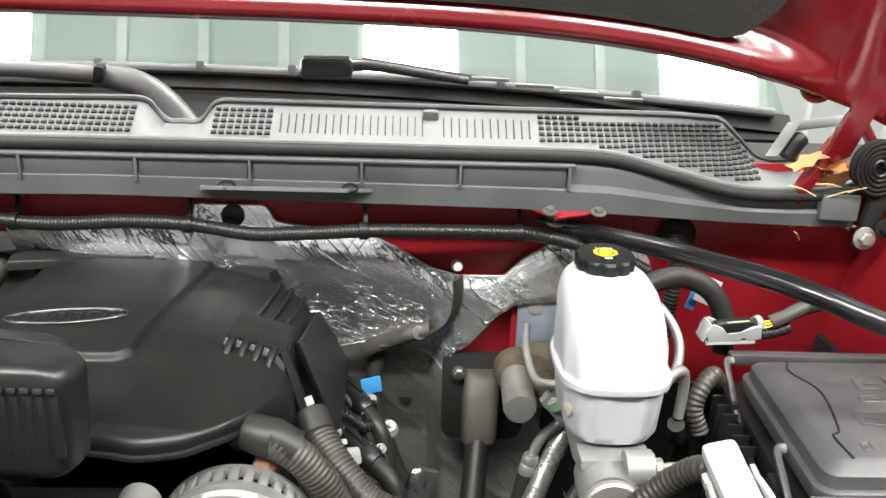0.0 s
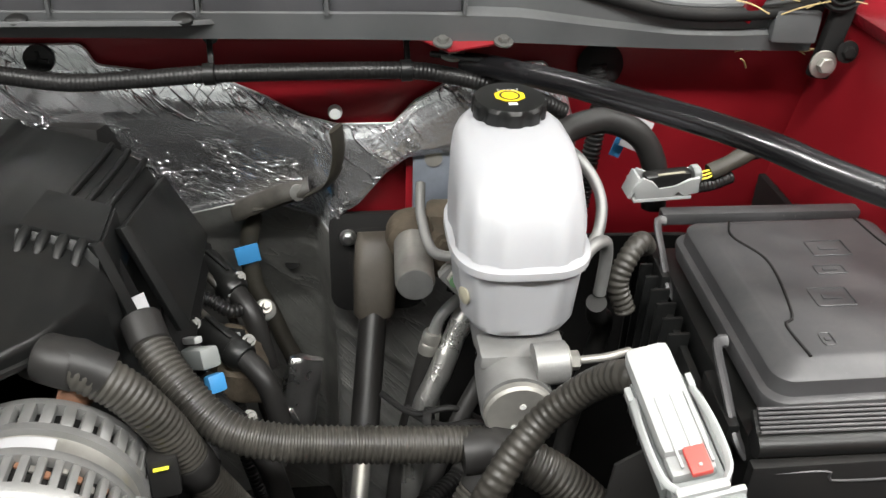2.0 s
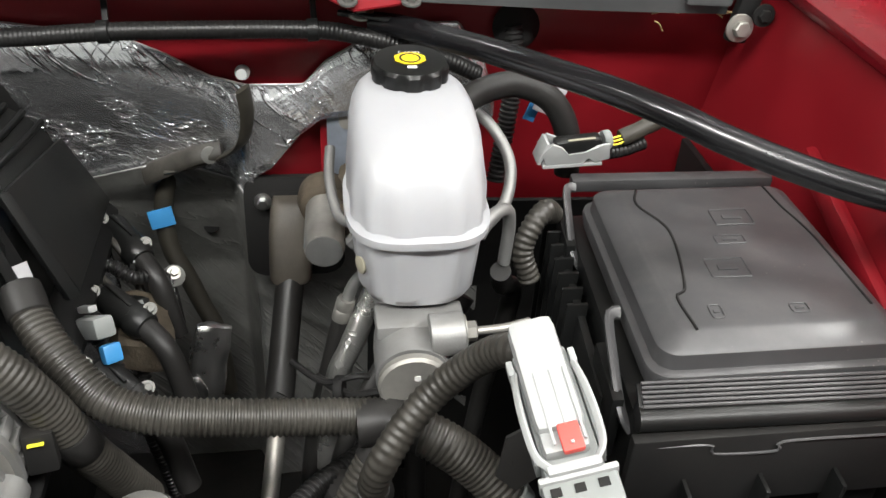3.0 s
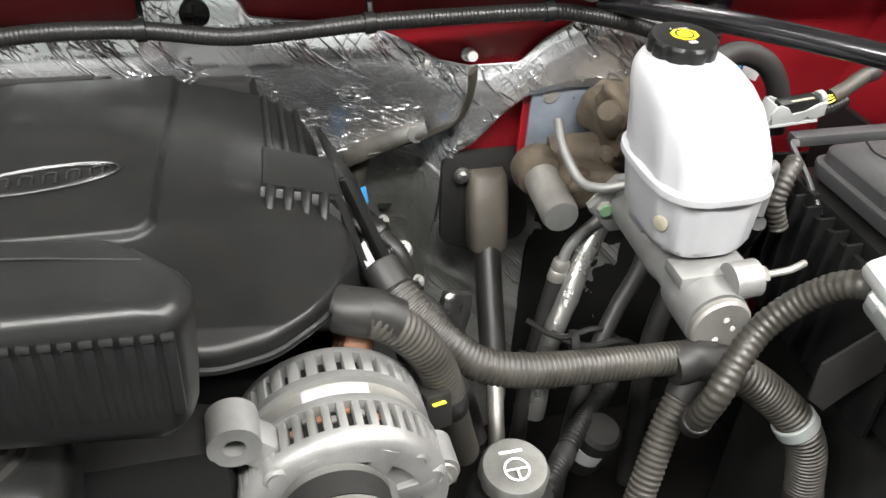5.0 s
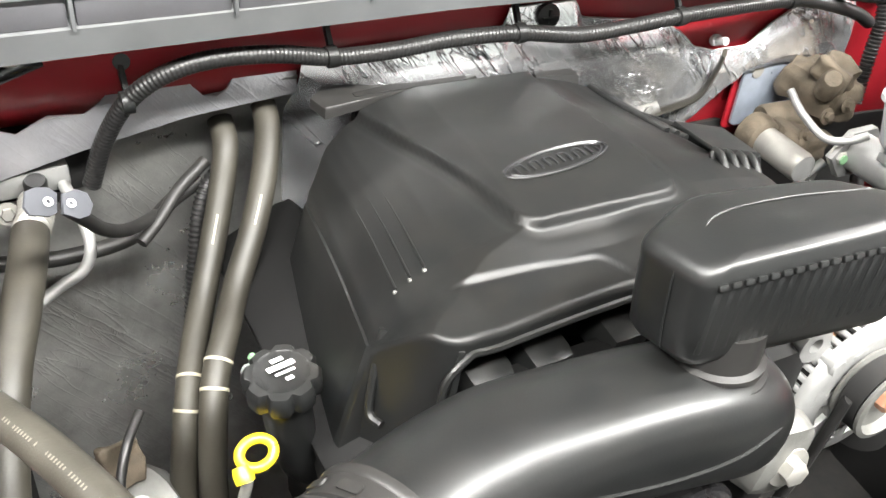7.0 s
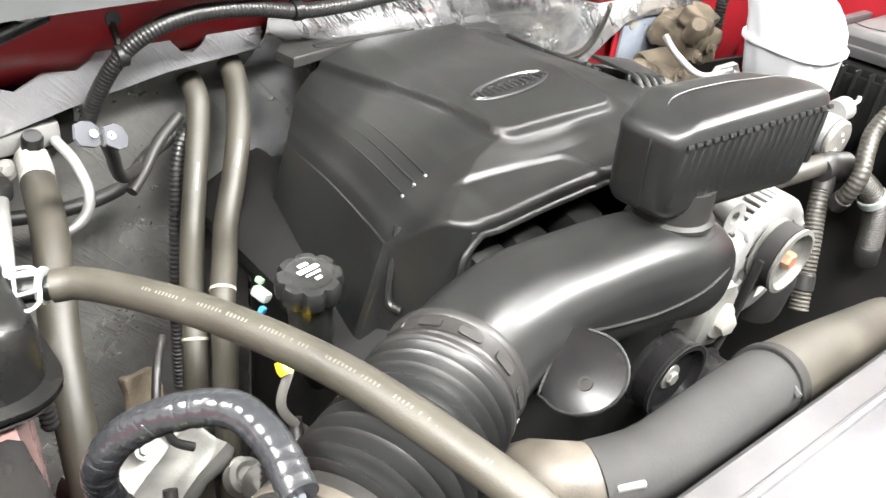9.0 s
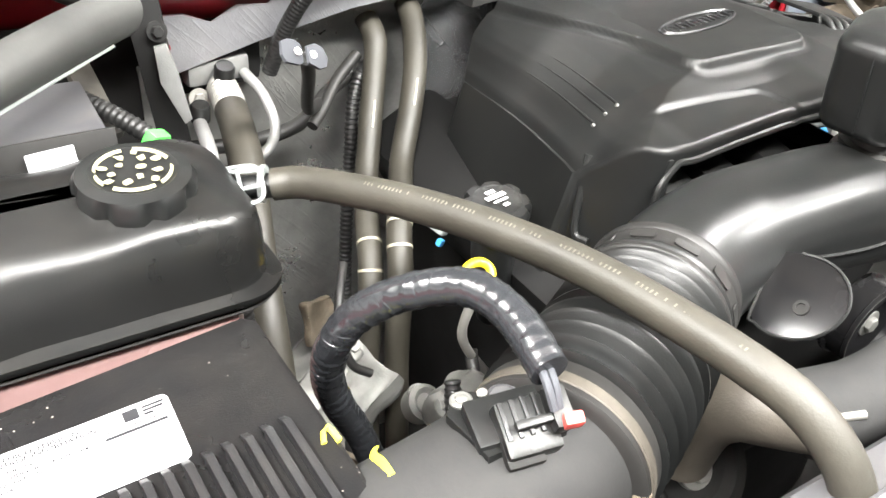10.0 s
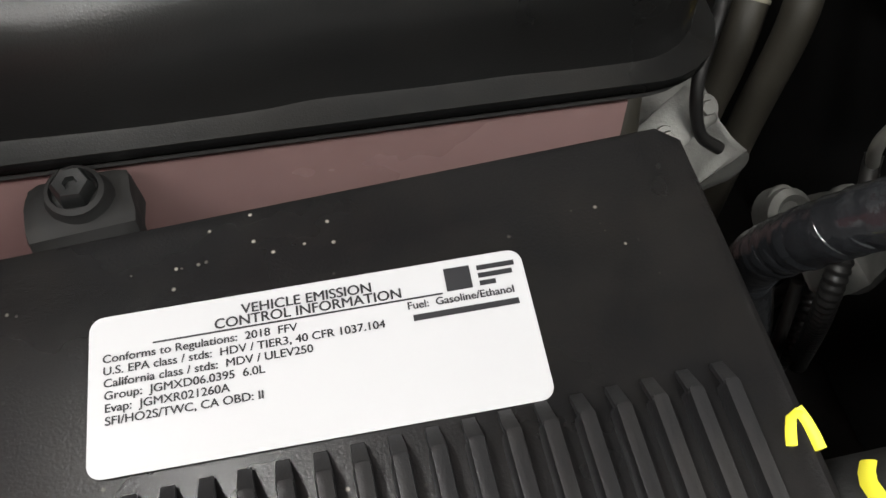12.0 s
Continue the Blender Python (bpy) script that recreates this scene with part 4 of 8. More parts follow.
    # scoop on the driver's shoulder with four louvres before it
    part("scoop", slab((-0.211, 0.697, 1.1575), (-0.157, 0.691, 1.1445), (-0.157, 0.740, 1.1455), (-0.206, 0.754, 1.1535), 0.004, 0.0014), BLACK, root)
    part("scoop_cheek", slab((-0.157, 0.691, 1.146), (-0.154, 0.690, 1.10), (-0.154, 0.742, 1.10), (-0.157, 0.740, 1.147), 0.003, 0.001), BLACK, root)
    for k in range(4):
        c = V((-0.205 + 0.0125 * k, 0.697 - 0.0012 * k, 1.1555 - 0.003 * k))
        part("louvre", tube([c, c + V((-0.001, -0.008, 0.0)), c + V((-0.003, -0.018, -0.006)), c + V((-0.004, -0.026, -0.013))], 0.0042, 10, r1=0.0032), BLACK, root)
        part("louvre_tip", lathe([(0.0026, -0.002), (0.0030, 0), (0.002, 0.0025)], c + V((-0.004, -0.026, -0.012)), (-0.1, -0.9, 0.3), 10), BADGE, root, "paler louvre tip")
    part("louvre_box", slab((-0.216, 0.686, 1.136), (-0.157, 0.680, 1.124), (-0.157, 0.6925, 1.1445), (-0.212, 0.6985, 1.157), 0.003, 0.001), BLACK, root)
    part("side_leg", slab((-0.166, 0.690, 1.146), (-0.137, 0.680, 1.050), (-0.131, 0.687, 1.050), (-0.160, 0.697, 1.146), 0.008, 0.002), BLACK, root)
    part("side_leg", slab((-0.154, 0.722, 1.140), (-0.119, 0.712, 1.050), (-0.112, 0.719, 1.050), (-0.148, 0.729, 1.138), 0.008, 0.002), BLACK, root)
    part("leg_recess", slab((-0.166, 0.700, 1.128), (-0.139, 0.690, 1.045), (-0.129, 0.708, 1.045), (-0.158, 0.720, 1.128), 0.002, 0), DARK, root, "dark slot between the legs")
    part("side_face", slab((-0.152, 0.730, 1.136), (-0.114, 0.720, 1.050), (-0.116, 0.870, 1.040), (-0.150, 0.880, 1.098), 0.006, 0.002), BLACK, root)
    for k in range(3):
        pts = [(-0.197 + 0.0135 * k + 0.006 * (y - 0.80) / 0.1, y, cover_z(-0.197 + 0.0135 * k + 0.006 * (y - 0.80) / 0.1, y) + 0.0012) for y in (0.765, 0.80, 0.84, 0.88, 0.897)]
        part("shoulder_ridge", tube(pts, 0.0038, 10, flat=0.8), BLACK, root)
    part("corner_rib", tube([(-0.548, 0.636, 1.113), (-0.554, 0.631, 1.095), (-0.564, 0.621, 1.055), (-0.560, 0.608, 1.050)], 0.0034, 8), BLACK, root)
    part("rear_flange", prism([(-0.490, 0.892), (-0.440, 0.902), (-0.40, 0.906), (-0.345, 0.904), (-0.320, 0.916), (-0.345, 0.936), (-0.41, 0.944), (-0.475, 0.940), (-0.495, 0.918)], 0.010, (0, 0, 1.137), (1, 0, 0), (0, 1, 0), 0.003), RUBBER, root, "dusty dark rear flange")
    part("flange_gap", prism([(-0.455, 0.9065), (-0.335, 0.9065), (-0.335, 0.920), (-0.395, 0.922), (-0.455, 0.914)], 0.030, (0, 0, 1.1185), (1, 0, 0), (0, 1, 0), 0.001), BLACKM, root)
    # Solid dark block stands in for the cover's mirror image in the foil.
    part("cover_reflection", box((-0.222, 0.925, 1.105), (0.050, 0.045, 0.060), 0.006, (-8, 0, -14)), BLACKM, root, "dark block for the cover's reflection in the foil")
    # oval badge: two raised rims and plain raised strokes
    cx, cy = -0.360, 0.718
    u, v = V((1, 0.125, 0.0)).normalized(), V((-0.125, 1, -0.05)).normalized()
    c0 = V((cx, cy, cover_z(cx, cy) + 0.0007))
    for grow, r in ((1.0, 0.0012), (0.90, 0.0008)):
        oval = [c0 + u * (0.054 * math.cos(a) + 0.006 * math.sin(a)) * grow + v * 0.0165 * grow * math.sin(a) for a in (math.tau * k / 48 for k in range(49))]
        part("badge_rim", tube(oval, r, 6, step=0.004), BADGE, root, "raised oval badge rim")
    for k in range(6):
        w = -0.038 + 0.0152 * k
        part("badge_bar", tube([c0 + u * (w - 0.004) + v * -0.006, c0 + u * (w - 0.002) + v * 0.006, c0 + u * (w + 0.005) + v * 0.006, c0 + u * (w + 0.004) + v * -0.006], 0.0010, 6, step=0.002), BADGE, root, "raised plain badge stroke")
    return root


engine_cover()


def engine_block():
    root = thing("engine_block", (-0.36, 0.72, 0.55), "dirty dark engine block below the plastic cover", "engine")
    part("block", box((-0.36, 0.73, 0.82), (0.34, 0.40, 0.42), 0.03), DARK, root)
    part("front_plate", box((-0.38, 0.535, 0.95), (0.26, 0.05, 0.30), 0.02), DARK, root)
    for x, a in ((-0.535, -28), (-0.175, 28)):
        part("valve_cover", box((x, 0.73, 0.985), (0.10, 0.40, 0.09), 0.02, (0, a, 0)), DARK, root)
    part("throttle_body", box((-0.43, 0.575, 1.055), (0.14, 0.05, 0.06), 0.012), DARK, root, "dark throttle body under the cover arch")
    for x in (-0.49, -0.44, -0.37):
        part("intake_runner", box((x, 0.620, 1.085), (0.040, 0.08, 0.036), 0.012, (14, 0, 4)), BLACK, root)
    return root


engine_block()


def intake_resonator():
    root = thing("intake_resonator", (-0.35, 0.49, 1.17), "black ribbed plastic intake resonator box above the duct", "resonator box")

    def plan(scale):
        base = [(-0.436, 0.477), (-0.264, 0.459), (-0.255, 0.490), (-0.286, 0.528), (-0.345, 0.538), (-0.402, 0.545), (-0.446, 0.526)]
        b = bmesh.new()
        b.faces.new([b.verts.new((x, y, 0)) for x, y in base])
        bmesh.ops.bevel(b, geom=b.verts[:], offset=0.011, segments=5, affect="VERTICES", profile=0.5)
        b.faces.ensure_lookup_table()
        pts = [V(q.co) for q in b.faces[0].verts]
        b.free()
        c = V((-0.350, 0.504, 0))
        return [c + (p - c) * scale for p in pts]
    rings = []
    for z, s in ((1.166, 0.82), (1.169, 0.90), (1.176, 0.953), (1.197, 0.974), (1.228, 0.99), (1.2345, 1.0), (1.2385, 0.994), (1.2430, 0.965), (1.2460, 0.915), (1.2475, 0.84), (1.2480, 0.72), (1.2482, 0.5)):
        rings.append([V((p.x, p.y, z - (0.004 * step(-0.385, -0.445, p.x) - 0.006 * (p.x + 0.43) / 0.17 * step(0.52, 0.46, p.y) + 0.002) * step(1.20, 1.24, z))) for p in plan(s)])
    part("body", ringloft(rings), BLACKG, root, smooth=60)
    part("crease", tube([(-0.424, 0.492, 1.2372), (-0.414, 0.508, 1.2425), (-0.392, 0.518, 1.2463), (-0.340, 0.515, 1.2474), (-0.280, 0.505, 1.2462)], 0.0008, 6), BLACKG, root)
    for k in range(19):
        f = k / 18
        x = -0.424 + 0.154 * f
        y = 0.4765 - 0.0170 * f
        up = 0.007 * f
        part("front_rib", box((x, y + 0.0020, 1.203 + up), (0.0060, 0.004, 0.048), 0.0018, (1.5, 0, -5)), BLACKG, root)
        part("rib_cap", box((x, y - 0.0008, 1.2305 + up), (0.0066, 0.0036, 0.0042), 0.0016, (-20, 0, -5)), BLACKG, root)
    part("seam", tube([(-0.4260, 0.4990, 1.2385), (-0.4365, 0.4990, 1.2330), (-0.4402, 0.4980, 1.2260), (-0.4388, 0.4970, 1.1950), (-0.4355, 0.4970, 1.1740)], 0.0007, 6), BLACKG, root)
    part("throat", lathe([(0.036, -0.004), (0.037, 0), (0.036, 0.003), (0.032, 0.004), (0.031, 0.007), (0.033, 0.009), (0.033, 0.012), (0.029, 0.014), (0.028, 0.040)], (-0.385, 0.498, 1.143), (0, 0, 1), 40), RUBBER, root, "ribbed rubber throat")
    return root


intake_resonator()


def intake_duct():
    root = thing("intake_duct", (-0.45, 0.49, 1.05), "glossy black plastic air intake duct crossing the engine front", "intake duct")
    secs = [((-0.616, 0.482, 1.105), (0.88, 0.46, 0.05), 0.0475, 0.0475, 2.0), ((-0.588, 0.492, 1.107), (0.90, 0.40, 0.06), 0.0475, 0.0465, 2.05), ((-0.560, 0.498, 1.110), (0.95, 0.26, 0.08), 0.0470, 0.0445, 2.2),
            ((-0.530, 0.501, 1.113), (0.98, 0.10, 0.08), 0.0460, 0.0430, 2.4), ((-0.490, 0.499, 1.114), (1, -0.03, 0.04), 0.0445, 0.0420, 2.6), ((-0.440, 0.495, 1.114), (1, -0.08, 0.0), 0.0440, 0.0425, 2.7),
            ((-0.395, 0.491, 1.110), (1, -0.08, -0.05), 0.0440, 0.0430, 2.7), ((-0.362, 0.489, 1.103), (1, -0.08, -0.1), 0.042, 0.043, 2.7), ((-0.341, 0.488, 1.098), (1, -0.08, -0.1), 0.036, 0.038, 2.5), ((-0.334, 0.488, 1.096), (1, -0.08, -0.1), 0.026, 0.026, 2.3)]
    rings = []
    for c, d, a, b, e in secs:
        u, v, w = axes(d)
        rings.append(superring(c, u, v, a, b, e, 56))
    # finer rings on a smooth curve between the sections
    fine = []
    for k in range(len(rings) - 1):
        p0, p1, p2, p3 = rings[max(0, k - 1)], rings[k], rings[k + 1], rings[min(len(rings) - 1, k + 2)]
        for t in (0, 0.25, 0.5, 0.75):
            fine.append([0.5 * (2 * b + (c - a) * t + (2 * a - 5 * b + 4 * c - d) * t * t + (3 * b - a - 3 * c + d) * t ** 3) for a, b, c, d in zip(p0, p1, p2, p3)])
    fine.append(rings[-1])
    part("body", ringloft(fine), BLACKG, root, smooth=60)
    part("seam", tube([(-0.530, 0.4560, 1.122), (-0.490, 0.4545, 1.112), (-0.44, 0.4510, 1.106), (-0.398, 0.4470, 1.110), (-0.372, 0.4475, 1.118), (-0.352, 0.4535, 1.118), (-0.340, 0.463, 1.104)], 0.0017, 6), BLACKG, root)
    # rounded tab that leans out over the radiator hose
    o = V((-0.548, 0.430, 1.112))
    u = (V((-0.527, 0.413, 1.122)) - V((-0.566, 0.450, 1.092))).normalized()
    v = V((0.52, 0.70, 0.42))
    v = (v - u * v.dot(u)).normalized()
    n = u.cross(v).normalized()
    out = [(-0.004, 0.036), (0.010, 0.030), (0.022, 0.021), (0.029, 0.010), (0.031, -0.003), (0.027, -0.016), (0.017, -0.025), (0.004, -0.029), (-0.010, -0.027), (-0.022, -0.020), (-0.029, -0.010), (-0.030, -0.004)]
    part("bracket_tab", prism(out, 0.004, o, u, v, 0.001), TABBLACK, root)
    part("tab_boss", lathe([(0.0052, 0), (0.0052, 0.0015), (0.0030, 0.0015), (0.0030, 0.0004)], o + u * 0.001 - v * 0.008 + n * 0.004, n, 16), BLACKM, root)
    part("tab_rim", tube([o + u * p + v * q + n * 0.004 for p, q in out[1:] + out[:1]], 0.0011, 6, step=0.003), BLACKG, root)
    return root


intake_duct()


def intake_bellows():
    root = thing("intake_bellows", (-0.67, 0.44, 1.05), "black corrugated rubber intake bellows with dusty collar", "intake hose")
    a, b = V((-0.615, 0.483, 1.106)), V((-0.766, 0.402, 1.115))
    d0 = V((-0.88, -0.46, -0.05)).normalized()
    d = (b - a).normalized()
    start = a + d0 * 0.030
    mid = start.lerp(b, 0.5) + V((0.002, -0.002, 0.002))
    path, length = smooth_path([start - d0 * 0.004, mid, b - d * 0.004], 0.0022)
    rings = []
    for i, (c, (t, u, v)) in enumerate(zip(path, frames(path))):
        w = math.sin(i * 0.0022 / 0.0128 * math.tau)
        rad = 0.0468 + 0.0062 * math.copysign(abs(w) ** 0.7, w)
        rings.append([c + (u * math.cos(k) + v * math.sin(k)) * rad for k in (math.tau * j / 48 for j in range(48))])
    part("corrugated_body", ringloft(rings), BLACK, root, smooth=70)
    part("engine_collar", lathe([(0.047, -0.004), (0.0505, -0.003), (0.0512, 0.0), (0.0505, 0.003), (0.0495, 0.004), (0.0500, 0.022), (0.0525, 0.026), (0.0525, 0.029), (0.050, 0.032), (0.044, 0.033)], a, d0, 56), RUBBER, root, "dusty rubber collar")
    for k in range(7):
        ang = -0.3 + 0.55 * k
        u, v, w = axes(d0)
        c = a + d0 * 0.013 + (u * math.cos(ang) + v * math.sin(ang)) * 0.0498
        side = (-u * math.sin(ang) + v * math.cos(ang))
        part("collar_lug", prism(rounded(0.016, 0.007, 0.002, 3), 0.0012, c, side, d0), RUBBER, root, "dusty raised lug")
    part("filter_collar", lathe([(0.046, -0.006), (0.050, -0.004), (0.050, 0.016), (0.047, 0.018)], b - d * 0.004, d, 44), RUBBER, root)
    part("hose_clamp", lathe([(0.0508, 0), (0.0508, 0.007), (0.0502, 0.0075), (0.0500, 0)], b + d * 0.001, d, 44), BOOT, root, "dusty brown band clamp")
    part("clamp_screw", lathe([(0.006, 0), (0.006, 0.016), (0.004, 0.018)], (-0.757, 0.352, 1.108), (0.2, 0.3, 0.6), 14), RUST, root)
    return root


intake_bellows()


def maf_tube():
    root = thing("air_meter_tube", (-0.82, 0.40, 1.06), "black plastic air meter tube between filter box and bellows", "intake tube")
    part("tube_body", tube([(-0.762, 0.403, 1.115), (-0.80, 0.398, 1.108), (-0.875, 0.400, 1.090)], 0.0455, 40, r1=0.047), HOSEM, root)
    part("sensor_seat", box((-0.797, 0.404, 1.149), (0.042, 0.034, 0.012), 0.004, (-8, -12, -18)), BLACK, root)
    part("paint_mark", tube([(-0.8500, 0.4375, 1.1275), (-0.8545, 0.4320, 1.1305), (-0.8562, 0.4214, 1.1370), (-0.8580, 0.4098, 1.1405)], 0.0022, 8, flat=0.3), YPAINT, root, "yellow inspection mark")
    s = thing("air_meter_sensor", (-0.803, 0.405, 1.150), "black sensor and plug with red lock on the intake tube", "sensor")
    part("flange", prism([(-0.022, 0.014), (-0.014, 0.026), (-0.004, 0.024), (0.004, 0.016), (0.018, 0.014), (0.018, -0.016), (-0.016, -0.018)], 0.005, (-0.803, 0.404, 1.148), (1, -0.15, 0.06), (0.1, 1, -0.08), 0.001), BLACK, s)
    part("screw_ear", lathe([(0.0056, 0), (0.0056, 0.003), (0.0046, 0.004), (0.0030, 0.004), (0.0030, 0.002)], (-0.812, 0.425, 1.149), (-0.1, 0.1, 1), 20), ALUDARK, s, "dull screw ear")
    part("screw", lathe([(0.0032, 0), (0.0032, 0.0022), (0.002, 0.0028)], (-0.812, 0.425, 1.151), (-0.1, 0.1, 1), 6), ALUDARK, s)
    part("round_boss", lathe([(0.0080, 0), (0.0080, 0.006), (0.0068, 0.0072), (0.0064, 0.0062), (0.0005, 0.0066)], (-0.797, 0.413, 1.152), (-0.05, 0, 1), 24), SHROUD, s, "grey round boss")
    lift = (28, -6, -14)
    part("sensor_body", box((-0.803, 0.402, 1.155), (0.036, 0.026, 0.010), 0.0025, (10, -6, -14)), BLACKG, s)
    part("plug", box((-0.801, 0.391, 1.159), (0.026, 0.026, 0.013), 0.0025, lift), BLACK, s)
    part("plug_foot", box((-0.806, 0.386, 1.150), (0.018, 0.014, 0.014), 0.002, lift), BLACKM, s)
    for k in range(5):
        part("plug_rib", box((-0.811 + 0.0050 * k, 0.3945 - 0.0013 * k, 1.1640 + 0.0010 * k), (0.0024, 0.018, 0.0044), 0.0008, lift), BLACKG, s)
    part("latch_bar", box((-0.801, 0.385, 1.169), (0.020, 0.004, 0.005), 0.001, lift), BLACKG, s)
    part("wire_guard", box((-0.789, 0.386, 1.170), (0.010, 0.020, 0.012), 0.003, lift), BLACK, s)
    part("lock_tab", box((-0.789, 0.376, 1.172), (0.009, 0.006, 0.009), 0.0015, (28, -6, -20)), REDP, s, "red lock tab")
    part("side_screw", lathe([(0.0026, 0), (0.0026, 0.0015), (0.0015, 0.002)], (-0.806, 0.418, 1.159), (-0.1, 0.1, 1), 12), ZINC, s)
    for k in range(2):
        part("wire_boot", tube([(-0.793 + 0.004 * k, 0.397, 1.187), (-0.795 + 0.004 * k, 0.389, 1.184), (-0.794 + 0.003 * k, 0.383, 1.174)], 0.0020, 8), TAGGREY, s, "grey wire strain relief")
    return root


maf_tube()


def sensor_loom():
    bm = tube([(-0.790, 0.394, 1.186), (-0.787, 0.426, 1.192), (-0.793, 0.453, 1.192), (-0.813, 0.473, 1.183), (-0.832, 0.488, 1.166), (-0.842, 0.498, 1.141), (-0.838, 0.512, 1.105), (-0.826, 0.522, 1.070), (-0.808, 0.526, 1.030), (-0.79, 0.515, 0.97)], 0.0092, 28, step=0.0016, twist=0.06)
    root = thing("taped_wire_loom", (-0.80, 0.50, 1.0), "shiny black taped wiring loom arching over the intake", "wire loom")
    part("taped_sleeve", bm, TAPE, root)
    path, length = smooth_path([(-0.786, 0.428, 1.192), (-0.793, 0.453, 1.192), (-0.813, 0.473, 1.183), (-0.832, 0.488, 1.166), (-0.842, 0.498, 1.141), (-0.838, 0.512, 1.105), (-0.826, 0.522, 1.070)], 0.002)
    fr = frames(path)
    rng = random.Random(5)
    k = 3
    while k < len(path) - 3:
        t, u, v = fr[k]
        tilt = (t + u * rng.uniform(-0.45, 0.45) + v * rng.uniform(0.2, 0.6)).normalized()
        w = rng.uniform(0.0012, 0.0034)
        k += rng.choice((3, 4, 4, 5, 7))
        part("tape_wrap", lathe([(0.0088, -w), (0.0093, -w * 0.7), (0.0095, w * 0.8), (0.0089, w)], path[min(k, len(path) - 3)], tilt, 24), TAPE, root, "edge of wound tape")
    return root


sensor_loom()

# ---- filter box and coolant tank ----
LID_U, LID_V = V((1, -0.02, 0.10)).normalized(), V((0.0, 1, 0.0))


def lid_z(x):
    return 1.132 + 0.10 * (x + 0.924)


def filter_box():
    root = thing("air_filter_box", (-0.97, 0.44, 0.95), "black plastic air filter box with white emission label", "air filter box")
    out = [(-1.092, 0.26), (-1.092, 0.540), (-1.086, 0.546), (-0.872, 0.546), (-0.866, 0.540), (-0.866, 0.26)]
    bm = bmesh.new()
    rings = []
    for dz, g in ((-0.030, -0.001), (-0.004, 0.0), (-0.0012, -0.0008), (0.0, -0.003)):
        c = V((-0.969, 0.403, 0))
        rings.append([V((x + (g if x > c.x else -g), y + (g if y > c.y else -g), lid_z(x) + dz)) for x, y in out])
    part("lid", ringloft(rings), LIDBLACK, root, smooth=30)
    part("lower_body", box((-0.978, 0.405, 1.01), (0.216, 0.27, 0.19), 0.008), BLACK, root)
    for k in range(19):
        x = -0.884 - 0.0094 * k
        part("lid_rib", box((x, 0.364, lid_z(x) + 0.0020), (0.0046, 0.196, 0.0084), 0.0016, (0, 0, 0)), RIBBED, root)
        part("rib_end", prism([(-0.0023, 0), (0.0023, 0), (0.0018, 0.0085), (-0.0018, 0.0085)], 0.0016, (x, 0.4600, lid_z(x) + 0.0042), (1, 0, 0), (0, 0.85, -0.5), 0.0004), RIBBED, root, "sloping rib end")
    for stroke in ([(-0.8742, 0.4430), (-0.8722, 0.4485), (-0.8702, 0.4512), (-0.8684, 0.4512)], [(-0.8690, 0.4516), (-0.8678, 0.4465), (-0.8676, 0.4405)]):
        part("paint_mark", tube([(x, y, lid_z(x) + 0.0004) for x, y in stroke], 0.0019, 8, flat=0.35), YPAINT, root, "yellow inspection mark")
    part("retainer_seat", lumpy(box((-1.046, 0.561, 1.106), (0.034, 0.026, 0.020), 0.006, (-8, 0, 6)), 0.002, 80, 3.0, 2), BLACKM, root, "rough black seat")
    part("retainer", lathe([(0.012, -0.012), (0.0105, -0.003), (0.0086, 0.001), (0.0086, 0.003), (0.0072, 0.004), (0.0066, 0.002)], (-1.046, 0.563, 1.118), (0, -0.1, 1), 24), BLACKM, root)
    part("retainer_bolt", lathe([(0.0062, 0.0), (0.0062, 0.0065), (0.0050, 0.0080), (0.0022, 0.0078), (0.0018, 0.0060)], (-1.046, 0.563, 1.118), (0, -0.1, 1), 6), BLACKG, root, "small black bolt head")
    # the label
    o = V((-0.9845, 0.4925, lid_z(-0.9845) + 0.0006))
    u, v = V((0.1185, -0.0055, 0.0118)).normalized(), V((0.0, 1, 0))
    lab = part("emission_label", prism(rounded(0.119, 0.0450, 0.004), 0.0003, o + V((0, 0.0008, 0)), u, v), LABEL, root, "white printed emission label")
    lab_o = o + V((0, 0, 0.0004))

    def line(text, x, y, size, stretch=1.0, align="LEFT"):
        lettering(text, size, lab_o + u * x + v * y, u, v, INK, lab, 0.0002, align, stretch, heavy=size * 0.045)
    line("VEHICLE EMISSION", 0.0, 0.0173, 0.0042, 1.02, "CENTER")
    line("CONTROL INFORMATION", 0.0, 0.0140, 0.0042, 1.02, "CENTER")
    rows = ["Conforms to Regulations:  2018  FFV", "U.S. EPA class / stds:  HDV / TIER3, 40 CFR 1037.104", "California class / stds:  MDV / ULEV250", "Group:  JGMXD06.0395  6.0L", "Evap:  JGMXR021260A", "SFI/HO2S/TWC, CA OBD: II"]
    for k, text in enumerate(rows):
        line(text, -0.0555, 0.0095 - 0.0035 * k, 0.0033, 1.04)
    line("Fuel:  Gasoline/Ethanol", 0.0262, 0.0100, 0.0032, 1.0)

    def bar(x0, x1, y, h, name="print_bar", material=INK):
        return part(name, prism([(x0, y - h / 2), (x1, y - h / 2), (x1, y + h / 2), (x0, y + h / 2)], 0.0001, lab_o + V((0, 0, 0.0001)), u, v), material, lab)
    bar(-0.0426, 0.0360, 0.0132, 0.0005, "rule")
    bar(0.0270, 0.0560, 0.0073, 0.0018)
    bar(0.0373, 0.0445, 0.0170, 0.0070, "dark_square")
    for k, w in enumerate((0.0105, 0.0095, 0.0045)):
        bar(0.0465, 0.0465 + w, 0.0192 - 0.0024 * k, 0.0015)
    return root


filter_box()


